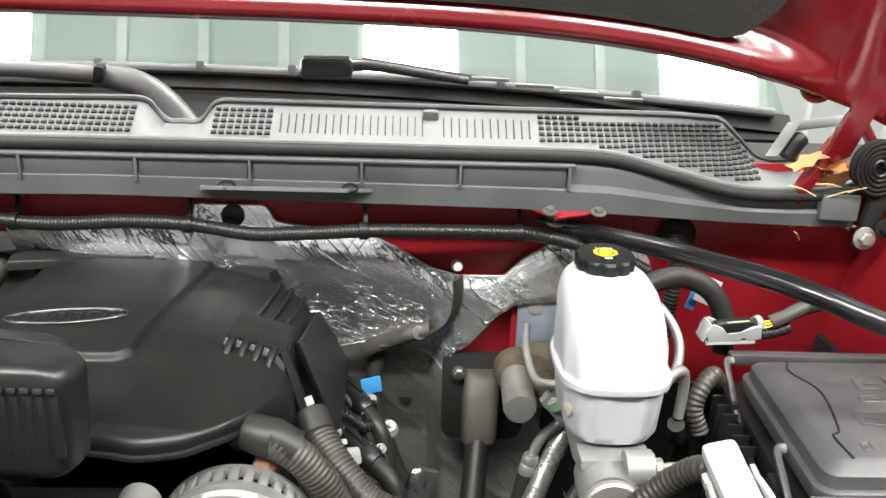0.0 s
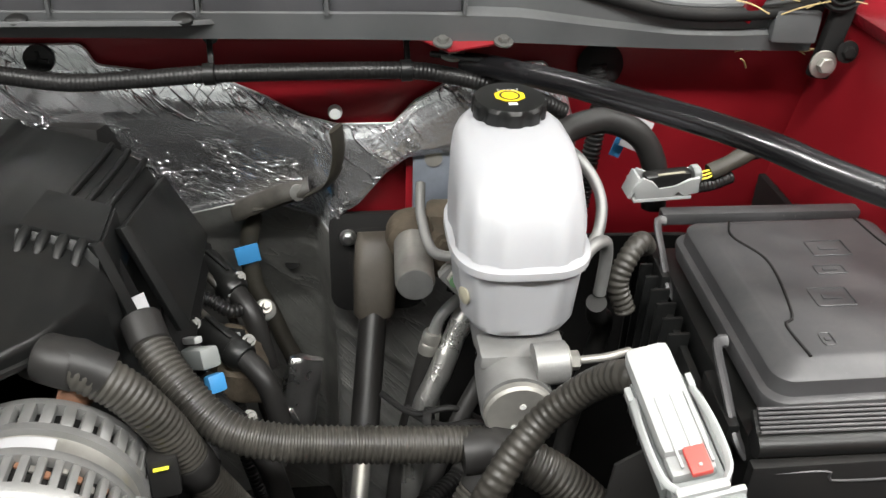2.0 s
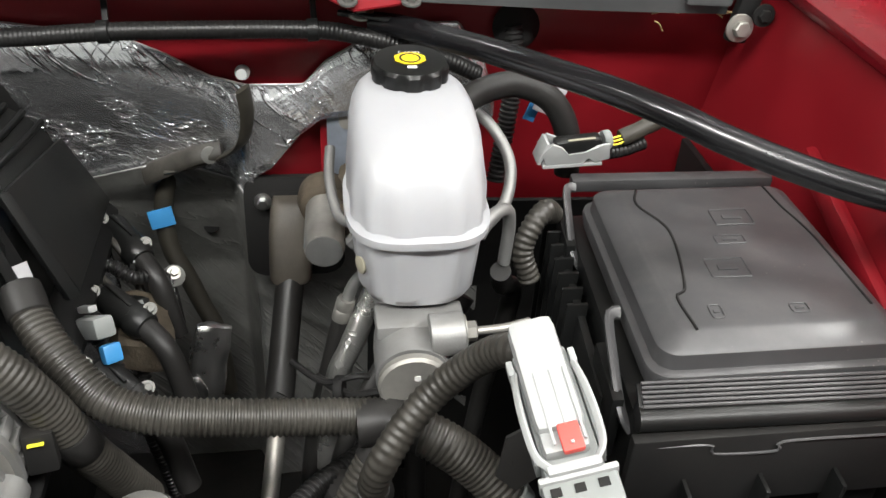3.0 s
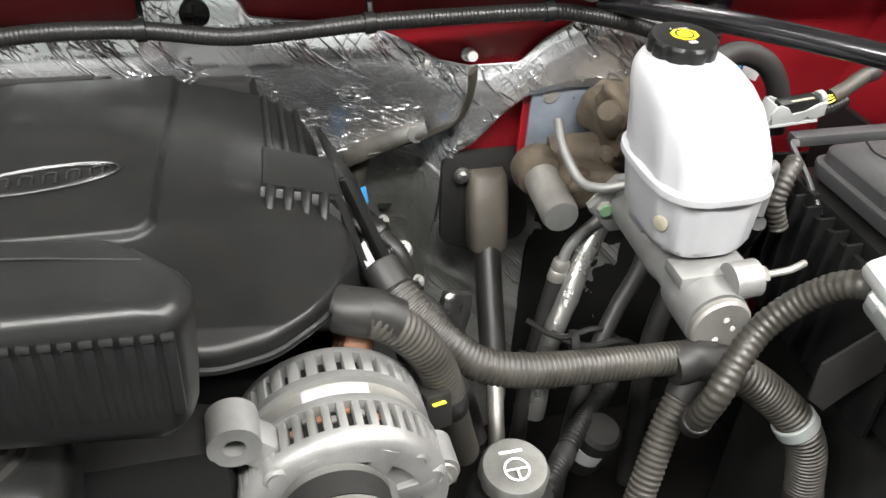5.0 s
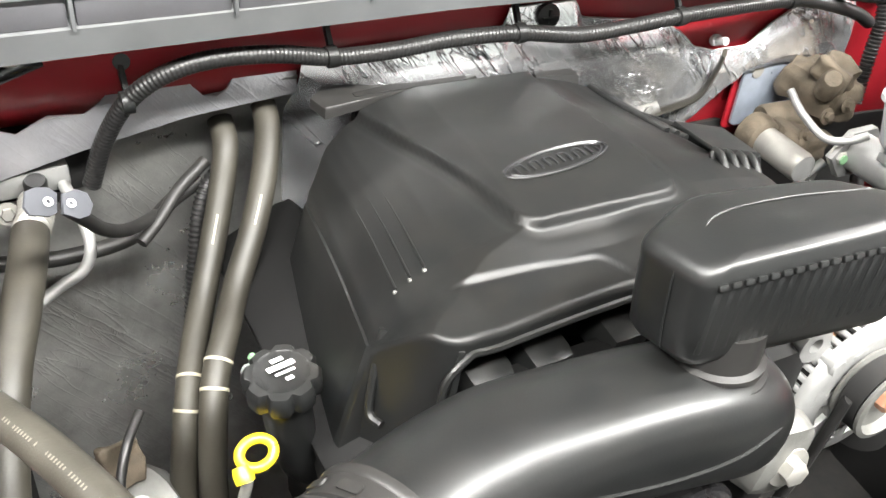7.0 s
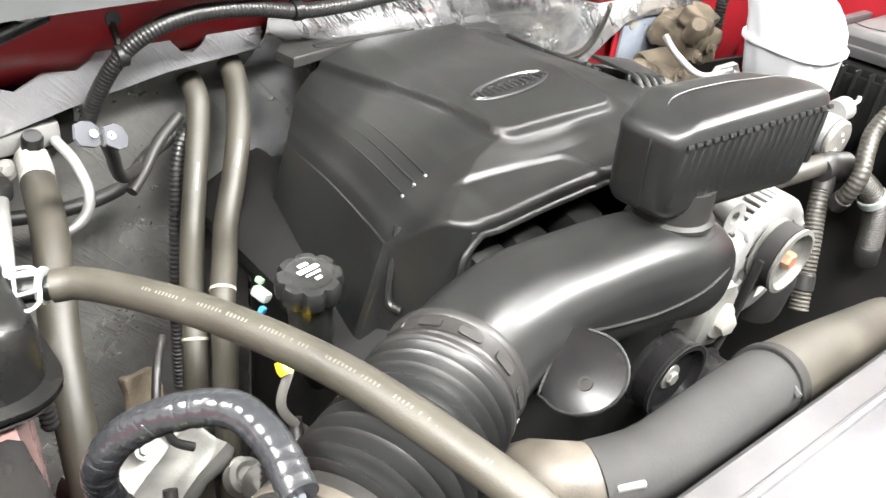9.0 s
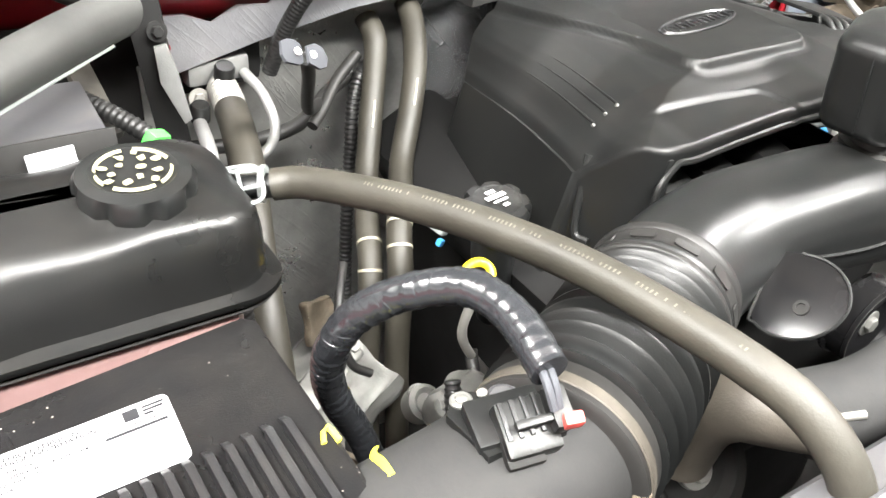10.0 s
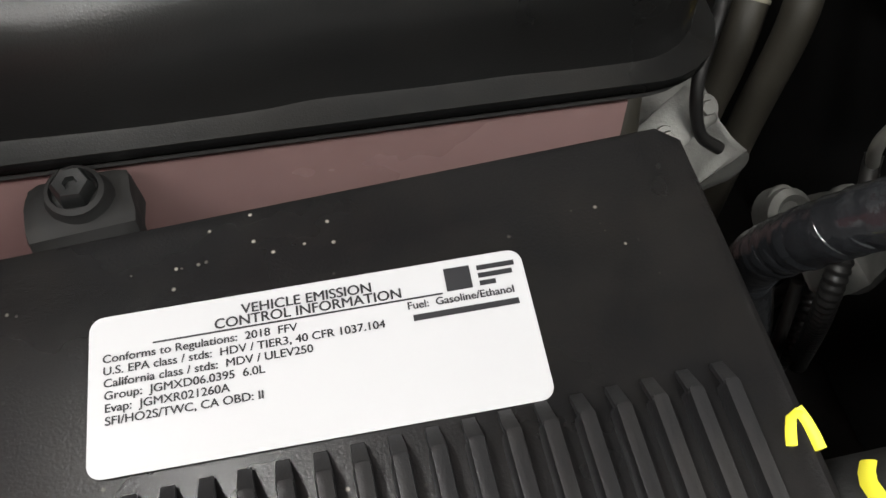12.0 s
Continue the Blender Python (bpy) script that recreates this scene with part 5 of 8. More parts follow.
def coolant_tank():
    root = thing("coolant_tank", (-1.0, 0.64, 0.95), "coolant tank with glossy black dome over pink translucent body", "coolant tank")

    def plan(x0, x1, y0, y1, r, wave=0.0, n=10):
        pts = []
        for cx, cy, a0 in ((x1 - r, y1 - r, 0), (x0 + r, y1 - r, 90), (x0 + r, y0 + r, 180), (x1 - r, y0 + r, 270)):
            for k in range(n + 1):
                a = radians(a0 + 90 * k / n)
                pts.append(V((cx + r * math.cos(a), cy + r * math.sin(a), 0)))
        res = []
        for p, q in zip(pts, pts[1:] + pts[:1]):
            m = max(1, int((q - p).length / 0.006))
            for k in range(m):
                s = p.lerp(q, k / m)
                if wave and s.y < (y0 + y1) / 2:
                    s.y += wave * (0.5 + 0.5 * noise.noise(V((s.x * 13, 0.3, 2.0))) + 0.5 * step(-0.99, -0.97, s.x) - 0.4 * step(-0.91, -0.88, s.x))
                res.append(s)
        return res
    x0, x1, y0, y1 = -1.26, -0.830, 0.578, 0.700
    rings = []
    for z, ins, wave in ((1.115, 0.000, 0.0), (1.118, -0.004, 0.0), (1.1225, -0.004, 0.0), (1.1232, 0.000, 0.003), (1.1240, 0.002, 0.0035), (1.150, 0.0035, 0.004), (1.165, 0.0055, 0.0045), (1.172, 0.010, 0.005), (1.176, 0.018, 0.005), (1.178, 0.033, 0.003), (1.179, 0.056, 0.0)):
        rings.append([V((p.x, p.y, z + (0.012 * noise.noise(V((p.x * 12, p.y * 10, 5.0))) - 0.003) * step(1.14, 1.165, z) * (1 - step(1.1765, 1.179, z)))) for p in plan(x0 + ins, x1 - ins, y0 + ins, y1 - ins, 0.03 if ins < 0.02 else 0.012, wave)])
    # the same count of points on every ring
    same = []
    for r in rings:
        s = [0.0]
        for a, b in zip(r, r[1:] + r[:1]):
            s.append(s[-1] + (b - a).length)
        loop = r + r[:1]
        ring = []
        k = 0
        for j in range(160):
            w = s[-1] * j / 160
            while s[k + 1] < w:
                k += 1
            ring.append(loop[k].lerp(loop[k + 1], (w - s[k]) / max(1e-9, s[k + 1] - s[k])))
        same.append(ring)
    part("dome", ringloft(same), DOME, root, "glossy black dome", smooth=60)
    part("tank_body", ringloft([[V((p.x, p.y, z)) for p in plan(x0 + i, x1 - i, y0 + i, y1 - i, 0.03)] for z, i in ((0.94, 0.014), (0.96, 0.006), (1.06, 0.004), (1.110, 0.002), (1.1155, 0.003))]), PINK, root, "pink translucent tank body")
    part("seam_rim", tube([(p.x, p.y, 1.1135) for p in plan(x0 - 0.001, x1 + 0.001, y0 - 0.001, y1 + 0.001, 0.03)[0:]] , 0.0014, 6, step=0.006), BLACKM, root)
    cap = part("cap", lathe([(0.027, -0.012), (0.027, -0.006), (0.0325, -0.005), (0.0335, -0.003), (0.0335, 0.012), (0.031, 0.016), (0.024, 0.018), (0.022, 0.017)], (-0.898, 0.630, 1.172), (0, -0.06, 1), 72, 8, 0.10, (-0.004, 0.013)), BLACK, root, "black scalloped coolant cap")
    c = V((-0.898, 0.629, 1.1906))
    for a0, a1 in ((0.2, 1.3), (1.6, 2.9), (3.1, 3.6), (3.9, 5.0), (5.2, 6.1)):
        arc = [c + V((0.0205 * math.cos(a0 + (a1 - a0) * k / 10), 0.0205 * math.sin(a0 + (a1 - a0) * k / 10), -0.0004 + 0.0012 * math.sin(a0 + (a1 - a0) * k / 10))) for k in range(11)]
        part("cap_print", tube(arc, 0.0011, 8, flat=0.35), CREAM, cap, "worn cream printed arc")
    rng = random.Random(12)
    for k in range(13):
        a, r = 2.4 * k, 0.0045 + 0.0040 * math.sqrt(k)
        blob = [(math.cos(q * 0.785) * rng.uniform(0.0018, 0.0042), math.sin(q * 0.785) * rng.uniform(0.0015, 0.0032)) for q in range(8)]
        if r < 0.0185:
            part("cap_symbol", prism(blob, 0.0003, c + V((r * math.cos(a), r * math.sin(a), 0.0002)), (math.cos(a), math.sin(a), 0), (-math.sin(a), math.cos(a), 0.06)), CREAM, cap)
    part("neck", lathe([(0.036, -0.02), (0.034, -0.006), (0.028, -0.004)], (-0.898, 0.630, 1.168), (0, -0.06, 1), 36), BLACKG, root)
    part("outlet", tube([(-0.845, 0.648, 1.152), (-0.828, 0.640, 1.154), (-0.81, 0.632, 1.156)], 0.008, 12), BLACK, root)
    return root


coolant_tank()
# ---- hoses on the passenger side ----
def coolant_hose():
    root = thing("coolant_hose", (-0.77, 0.48, 1.15), "dusty rubber coolant hose with faded white lettering", "hose")
    pts = [(-0.815, 0.634, 1.156), (-0.800, 0.622, 1.160), (-0.778, 0.575, 1.172), (-0.760, 0.530, 1.181), (-0.744, 0.485, 1.187), (-0.731, 0.440, 1.191), (-0.722, 0.400, 1.192), (-0.712, 0.355, 1.190), (-0.703, 0.325, 1.182), (-0.695, 0.300, 1.160), (-0.690, 0.285, 1.12)]
    part("hose", tube(pts, 0.0102, 20), HOSE, root)
    rng = random.Random(3)
    path, length = smooth_path(pts[2:-3], 0.0026)
    fr = frames(path)
    k = 0
    for c, (t, u, v) in zip(path, fr):
        k += 1
        if k % 17 in (14, 15, 16) or rng.random() < 0.15:
            continue
        up = (V((-0.25, -0.45, 0.85)) - t * V((-0.25, -0.45, 0.85)).dot(t)).normalized()
        w = t.cross(up)
        h = rng.uniform(0.0006, 0.0013)
        part("print_mark", prism([(-0.0006, -h), (0.0004, -0.0011), (0.0006, h), (-0.0004, 0.0010)], 0.0002, c + up * 0.01015, t, w if t.cross(w).dot(up) > 0 else -w), HOSEPRINT, root, "faded white print")
    clamp = bmesh.new()
    lathe([(0.0108, 0), (0.0118, 0), (0.0118, 0.003), (0.0108, 0.003)], (-0.821, 0.638, 1.156), (0.80, -0.55, 0.05), 24, bm=clamp)
    pa, pb, pf, pg, pe, pd = V((-0.836, 0.656, 1.161)), V((-0.823, 0.650, 1.163)), V((-0.823, 0.638, 1.166)), V((-0.837, 0.644, 1.165)), V((-0.829, 0.615, 1.162)), V((-0.841, 0.612, 1.163))
    tube([pa, pb, pf, pg, pa], 0.0013, 8, step=0.002, bm=clamp)
    tube([pg + V((0.003, 0, 0)), pf, pe, pd, pg + V((0.003, 0, 0))], 0.0013, 8, step=0.002, bm=clamp)
    tube([pe.lerp(pf, 0.4), pd.lerp(pg, 0.4)], 0.0013, 8, bm=clamp)
    part("spring_clamp", clamp, GREYP, root, "bright spring clamp")
    return root


coolant_hose()


def heater_hose(pts, bands, label):
    root = thing("heater_hose", pts[-1], label, "hose", "heater hoses")
    part("hose", tube(pts, 0.0122, 18), HOSE, root)
    path, length = smooth_path(pts, 0.004)
    fr = frames(path)
    for b in bands:
        i = min(range(len(path)), key=lambda k: (path[k] - V(b)).length)
        t = fr[i][0]
        part("white_band", lathe([(0.0126, -0.0014), (0.0128, -0.0010), (0.0128, 0.0010), (0.0126, 0.0014)], path[i], t, 20), PRINTY, root, "thin white band")
    t = fr[2][0]
    part("end_clamp", lathe([(0.0132, 0), (0.0142, 0.001), (0.0142, 0.011), (0.0132, 0.012)], path[3], t, 20), ZINC, root, "dusty steel clamp")
    for d in (0.25,):
        i = int(len(path) * d)
        t = fr[i][0]
        f = (V((-0.3, -0.9, 0.3)) - t * V((-0.3, -0.9, 0.3)).dot(t)).normalized()
        part("cream_stripe", tube([path[i - 3] + f * 0.0122, path[i] + f * 0.0122, path[i + 4] + f * 0.0122], 0.0011, 6), PRINTY, root, "short cream paint stripe")
    return root


heater_hose([(-0.563, 1.010, 1.108), (-0.563, 0.980, 1.106), (-0.566, 0.952, 1.092), (-0.578, 0.930, 1.060), (-0.598, 0.900, 1.020), (-0.618, 0.868, 0.988), (-0.640, 0.825, 0.965), (-0.655, 0.790, 0.945), (-0.668, 0.765, 0.905), (-0.675, 0.755, 0.84), (-0.672, 0.75, 0.70)],
            [(-0.650, 0.803, 0.954), (-0.659, 0.782, 0.936)], "dusty brown rubber heater hose running to the firewall")
heater_hose([(-0.522, 1.005, 1.128), (-0.524, 0.972, 1.126), (-0.528, 0.942, 1.110), (-0.545, 0.905, 1.080), (-0.566, 0.876, 1.045), (-0.592, 0.845, 1.012), (-0.615, 0.806, 0.993), (-0.632, 0.778, 0.978), (-0.645, 0.750, 0.945), (-0.652, 0.738, 0.86), (-0.648, 0.73, 0.70)],
            [(-0.628, 0.785, 0.982), (-0.637, 0.768, 0.968)], "dusty brown heater hose beside its twin")
for px, pz in ((-0.563, 1.108), (-0.522, 1.128)):
    solo("heater_pipe", tube([(px, 1.03, pz), (px, 1.0, pz)], 0.0105, 14), ZINC, "short metal heater pipe leaving the firewall", "pipe", "heater pipes")


def ac_lines():
    root = thing("refrigerant_line", (-0.745, 0.93, 1.0), "thick refrigerant hose with ribbed aluminium fitting and black service cap", "refrigerant line")
    part("fitting_block", box((-0.736, 0.955, 1.090), (0.062, 0.022, 0.024), 0.005, (0, 0, 4)), ALU, root, "pale aluminium fitting block")
    part("fitting_pad", box((-0.738, 0.975, 1.095), (0.112, 0.020, 0.070), 0.012, (0, 0, 4)), BLACKM, root, "black foam pad")
    part("service_cap", lathe([(0.0095, 0), (0.0098, 0.002), (0.0098, 0.013), (0.008, 0.016)], (-0.734, 0.938, 1.085), (0.0, -0.35, 1), 20), BLACK, root, "black service port cap")
    part("service_neck", lathe([(0.010, 0), (0.010, 0.02)], (-0.735, 0.945, 1.066), (0.0, -0.35, 1), 20), ALU, root)
    neck = [(-0.736, 0.940, 1.075), (-0.740, 0.915, 1.075), (-0.748, 0.885, 1.078)]
    part("ribbed_ferrule", tube(neck, 0.0135, 20, corr=(0.007, 0.003)), ZINC, root, "ribbed aluminium ferrule")
    part("hose", tube([(-0.747, 0.888, 1.078), (-0.755, 0.850, 1.074), (-0.768, 0.800, 1.066), (-0.783, 0.755, 1.050), (-0.795, 0.715, 1.020), (-0.803, 0.680, 0.985), (-0.806, 0.655, 0.93), (-0.80, 0.64, 0.80)], 0.0150, 20), HOSE, root)
    part("return_pipe", tube([(-0.712, 0.945, 1.085), (-0.706, 0.915, 1.075), (-0.703, 0.895, 1.050), (-0.712, 0.890, 1.030), (-0.735, 0.885, 1.020), (-0.76, 0.875, 1.010)], 0.0052, 12), ALU, root, "bent aluminium pipe")
    part("liquid_pipe", tube([(-0.775, 0.900, 1.080), (-0.785, 0.860, 1.085), (-0.800, 0.800, 1.100), (-0.812, 0.755, 1.105), (-0.822, 0.72, 1.08)], 0.0058, 12), ALU, root, "slim aluminium pipe")
    part("liquid_cap", lathe([(0.0085, 0), (0.0085, 0.014), (0.007, 0.016)], (-0.782, 0.868, 1.085), (0, -0.2, 1), 18), BLACK, root, "black service port cap")
    hexbolt("bolt", (-0.760, 0.936, 1.070), (0, -1, 0.3), 0.006, root, ZINC)
    part("pad_wire", tube([(-0.725, 0.775, 1.168), (-0.712, 0.80, 1.140), (-0.695, 0.84, 1.100), (-0.670, 0.89, 1.062), (-0.64, 0.93, 1.045)], 0.0058, 10), RUBBER, root)
    tag = part("tie_tag", prism([(-0.014, -0.006), (-0.010, -0.011), (0.004, -0.010), (0.009, -0.007), (0.009, 0.007), (0.003, 0.010), (-0.006, 0.009), (-0.013, 0.005)], 0.0025, (-0.738, 0.773, 1.176), (0.8, 0.2, -0.45), (0.25, 0.70, 0.62), 0.0008), TAGGREY, root, "grey plastic tie tag")
    part("tag_lobe", prism([(-0.009, -0.008), (0.002, -0.011), (0.010, -0.008), (0.013, 0.000), (0.009, 0.008), (0.001, 0.010), (-0.009, 0.006)], 0.0025, (-0.719, 0.775, 1.169), (0.8, 0.2, -0.38), (0.25, 0.70, 0.62), 0.0008), TAGGREY, tag)
    for q in ((-0.735, 0.7695, 1.1775), (-0.721, 0.7725, 1.1715)):
        part("tag_symbol", annulus(q, (0.35, -0.60, 0.70), 0.0016, 0.0032, 0.0010, 20), PRINTW, tag)
    part("black_line", tube([(-0.78, 0.93, 1.025), (-0.72, 0.935, 1.015), (-0.66, 0.94, 1.020), (-0.62, 0.95, 1.045), (-0.59, 0.96, 1.055)], 0.0075, 12), RUBBER, root)
    return root


ac_lines()


def small_lines():
    solo("thin_hose", tube([(-0.560, 0.955, 1.070), (-0.585, 0.945, 1.062), (-0.602, 0.930, 1.035), (-0.612, 0.915, 1.0), (-0.622, 0.90, 0.955), (-0.632, 0.885, 0.90), (-0.64, 0.87, 0.80)], 0.0066, 12, corr=(0.005, 0.0012)), LOOM, "thin corrugated wire loom beside the heater hoses", "wire loom")
    solo("vacuum_line", tube([(-0.66, 0.905, 1.035), (-0.640, 0.920, 1.045), (-0.615, 0.94, 1.062), (-0.585, 0.955, 1.078)], 0.0060, 10), RUBBER, "short black vacuum line by the firewall", "hose")
    for p in ((-0.683, 1.005, 0.943), (-0.70, 0.995, 0.93)):
        solo("push_pin", lathe([(0.010, 0), (0.010, 0.003), (0.006, 0.006), (0.004, 0.009)], p, (0, -1, 0.1), 18), BLACK, "round black retainer pressed into the foil", "push pin", "foil retainers")
    solo("green_tag", box((-0.856, 0.735, 1.147), (0.016, 0.010, 0.012), 0.002, (20, 20, 30)), GREEN, "bright green tape round a wire loom", "tape")
    solo("corner_loom", tube([(-0.89, 0.79, 1.16), (-0.872, 0.76, 1.155), (-0.855, 0.735, 1.145), (-0.838, 0.71, 1.125), (-0.825, 0.69, 1.08), (-0.82, 0.68, 1.0)], 0.0062, 12, corr=(0.005, 0.001)), LOOM, "black corrugated wire loom behind the coolant tank", "wire loom")
    box_ = thing("relay_box", (-1.0, 0.76, 1.1), "black relay box with small white label behind the coolant tank", "relay box")
    part("body", box((-0.990, 0.760, 1.115), (0.20, 0.085, 0.10), 0.006, (0, 0, -2)), BLACK, box_, "dusty black body")
    part("lid", box((-0.990, 0.762, 1.163), (0.206, 0.092, 0.010), 0.004, (0, 0, -2)), SHROUD, box_, "dusty grey lid")
    part("lid_rim", slab((-1.090, 0.7145, 1.144), (-0.886, 0.7100, 1.144), (-0.886, 0.7180, 1.172), (-1.090, 0.7225, 1.172), 0.004, 0.001), RUBBER, box_)
    part("white_label", prism(rounded(0.029, 0.019, 0.0012), 0.0005, (-0.927, 0.7075, 1.159), (1, -0.02, 0.06), (0, 0.28, 1)), LABEL, box_, "small white label")
    part("label_print", prism(rounded(0.018, 0.003, 0.0005), 0.0002, (-0.926, 0.7060, 1.1545), (1, -0.02, 0.06), (0, 0.28, 1)), GREYP, box_)
    part("latch", box((-0.985, 0.708, 1.154), (0.040, 0.012, 0.022), 0.003, (-14, 0, -2)), BLACKG, box_, "black latch")
    part("latch_edge", box((-0.985, 0.706, 1.1655), (0.034, 0.008, 0.002), 0.0006, (-14, 0, -2)), FUSE, box_)
    arm = thing("fender_brace", (-0.85, 0.80, 1.1), "dusty grey stamped fender brace behind the relay box", "bracket")
    part("web", slab((-0.889, 0.845, 1.158), (-0.890, 0.748, 1.144), (-0.871, 0.764, 1.138), (-0.869, 0.860, 1.152), 0.006, 0.0015), LOOMDUST, arm)
    hexbolt("bolt", (-0.886, 0.791, 1.151), (0, -0.9, 0.5), 0.005, arm, ZINC)
    rod = thing("brace_rod", (-0.85, 0.84, 1.2), "glossy black brace rod at the passenger end of the firewall", "brace rod")
    part("rod", tube([(-0.715, 0.912, 1.218), (-0.760, 0.905, 1.206), (-0.800, 0.897, 1.196), (-0.840, 0.880, 1.190), (-0.880, 0.855, 1.188)], 0.0085, 24), ROD, rod)
    seal = thing("rubber_splash_seal", (-0.90, 0.80, 1.2), "wide dusty black rubber splash seal at the bay corner", "rubber seal")
    part("strip", tube([(-0.850, 0.824, 1.203), (-0.886, 0.786, 1.208), (-0.930, 0.744, 1.210), (-1.03, 0.660, 1.208), (-1.18, 0.56, 1.200)], 0.0230, 28, flat=0.75), SEAL, seal)
    part("seam", tube([(-0.862, 0.792, 1.193), (-0.900, 0.752, 1.197), (-0.945, 0.712, 1.198), (-1.045, 0.630, 1.195)], 0.0012, 6), GREYP, seal, "pale worn seam")
    hexbolt("bolt", (-0.735, 0.900, 1.222), (0, -0.3, 1), 0.005, rod, ZINC)
    strip = tube([(-1.25, 0.62, 1.23), (-1.10, 0.74, 1.235), (-0.98, 0.835, 1.232), (-0.905, 0.885, 1.225), (-0.86, 0.90, 1.20)], 0.020, 14, flat=0.7)
    solo("hood_seal", strip, RUBBER, "thick black rubber hood seal at the bay corner", "rubber seal")
    br = thing("strut_bracket", (-0.82, 0.87, 1.1), "pale steel bracket at the corner of the firewall", "bracket")
    part("bar", slab((-0.832, 0.880, 1.200), (-0.812, 0.880, 1.045), (-0.788, 0.872, 1.045), (-0.806, 0.872, 1.200), 0.010, 0.002), BLACKM, br, "black steel bar")
    part("plate", prism([(-0.004, 0.020), (0.006, 0.022), (0.012, 0.002), (0.020, -0.042), (0.014, -0.046), (-0.002, -0.010)], 0.004, (-0.812, 0.862, 1.138), (1, -0.25, 0), (0, 0.1, 1), 0.001), ALU, br)
    hexbolt("nut", (-0.812, 0.864, 1.170), (0, -1, 0.2), 0.0050, br, BLACKM)


small_lines()


def oil_filler():
    root = thing("oil_filler", (-0.612, 0.665, 0.95), "black oil filler neck with scalloped cap and white print", "oil filler")
    cap = part("cap", lathe([(0.022, -0.002), (0.0275, 0.0), (0.0285, 0.002), (0.0285, 0.014), (0.026, 0.018), (0.020, 0.019), (0.0185, 0.018)], (-0.612, 0.664, 1.055), (-0.08, -0.08, 1), 96, 8, 0.15, (-0.001, 0.0185)), BLACK, root, "black scalloped oil cap")
    for k, (w, d) in enumerate(((0.010, 0.0035), (0.022, 0.0045), (0.016, 0.002), (0.006, 0.003))):
        part("print_mark", box((-0.6135 + 0.001 * k, 0.673 - 0.0065 * k, 1.0752 - 0.0003 * k), (w, d, 0.0006), 0.0001, (4, 4, 14)), PRINTW, cap, "white print")
    part("neck", tube([(-0.611, 0.665, 1.056), (-0.607, 0.668, 1.02), (-0.598, 0.674, 0.97), (-0.58, 0.69, 0.93)], 0.0195, 24, r1=0.0165), BLACK, root)
    return root


oil_filler()


def dipstick():
    root = thing("oil_dipstick", (-0.647, 0.640, 0.95), "yellow looped oil dipstick handle on a thin steel tube", "dipstick")
    u, v = V((1.0, 0.05, 0.10)).normalized(), V((-0.1, 0.75, 0.65)).normalized()
    c = V((-0.640, 0.642, 1.022))
    loop = [c + u * 0.0125 * math.cos(a) + v * 0.0100 * math.sin(a) for a in (math.tau * k / 28 for k in range(29))]
    bm = tube(loop, 0.0040, 10, step=0.002)
    lathe([(0.0070, 0), (0.0074, 0.006), (0.0060, 0.012)], c - v * 0.016 - u * 0.014, v, 16, bm=bm)
    part("loop_handle", bm, YELLOW, root)
    part("tube", tube([c - v * 0.014 - u * 0.012, (-0.650, 0.640, 0.96), (-0.60, 0.66, 0.88)], 0.0042, 10), ZINC, root, "thin steel tube")
    return root


dipstick()


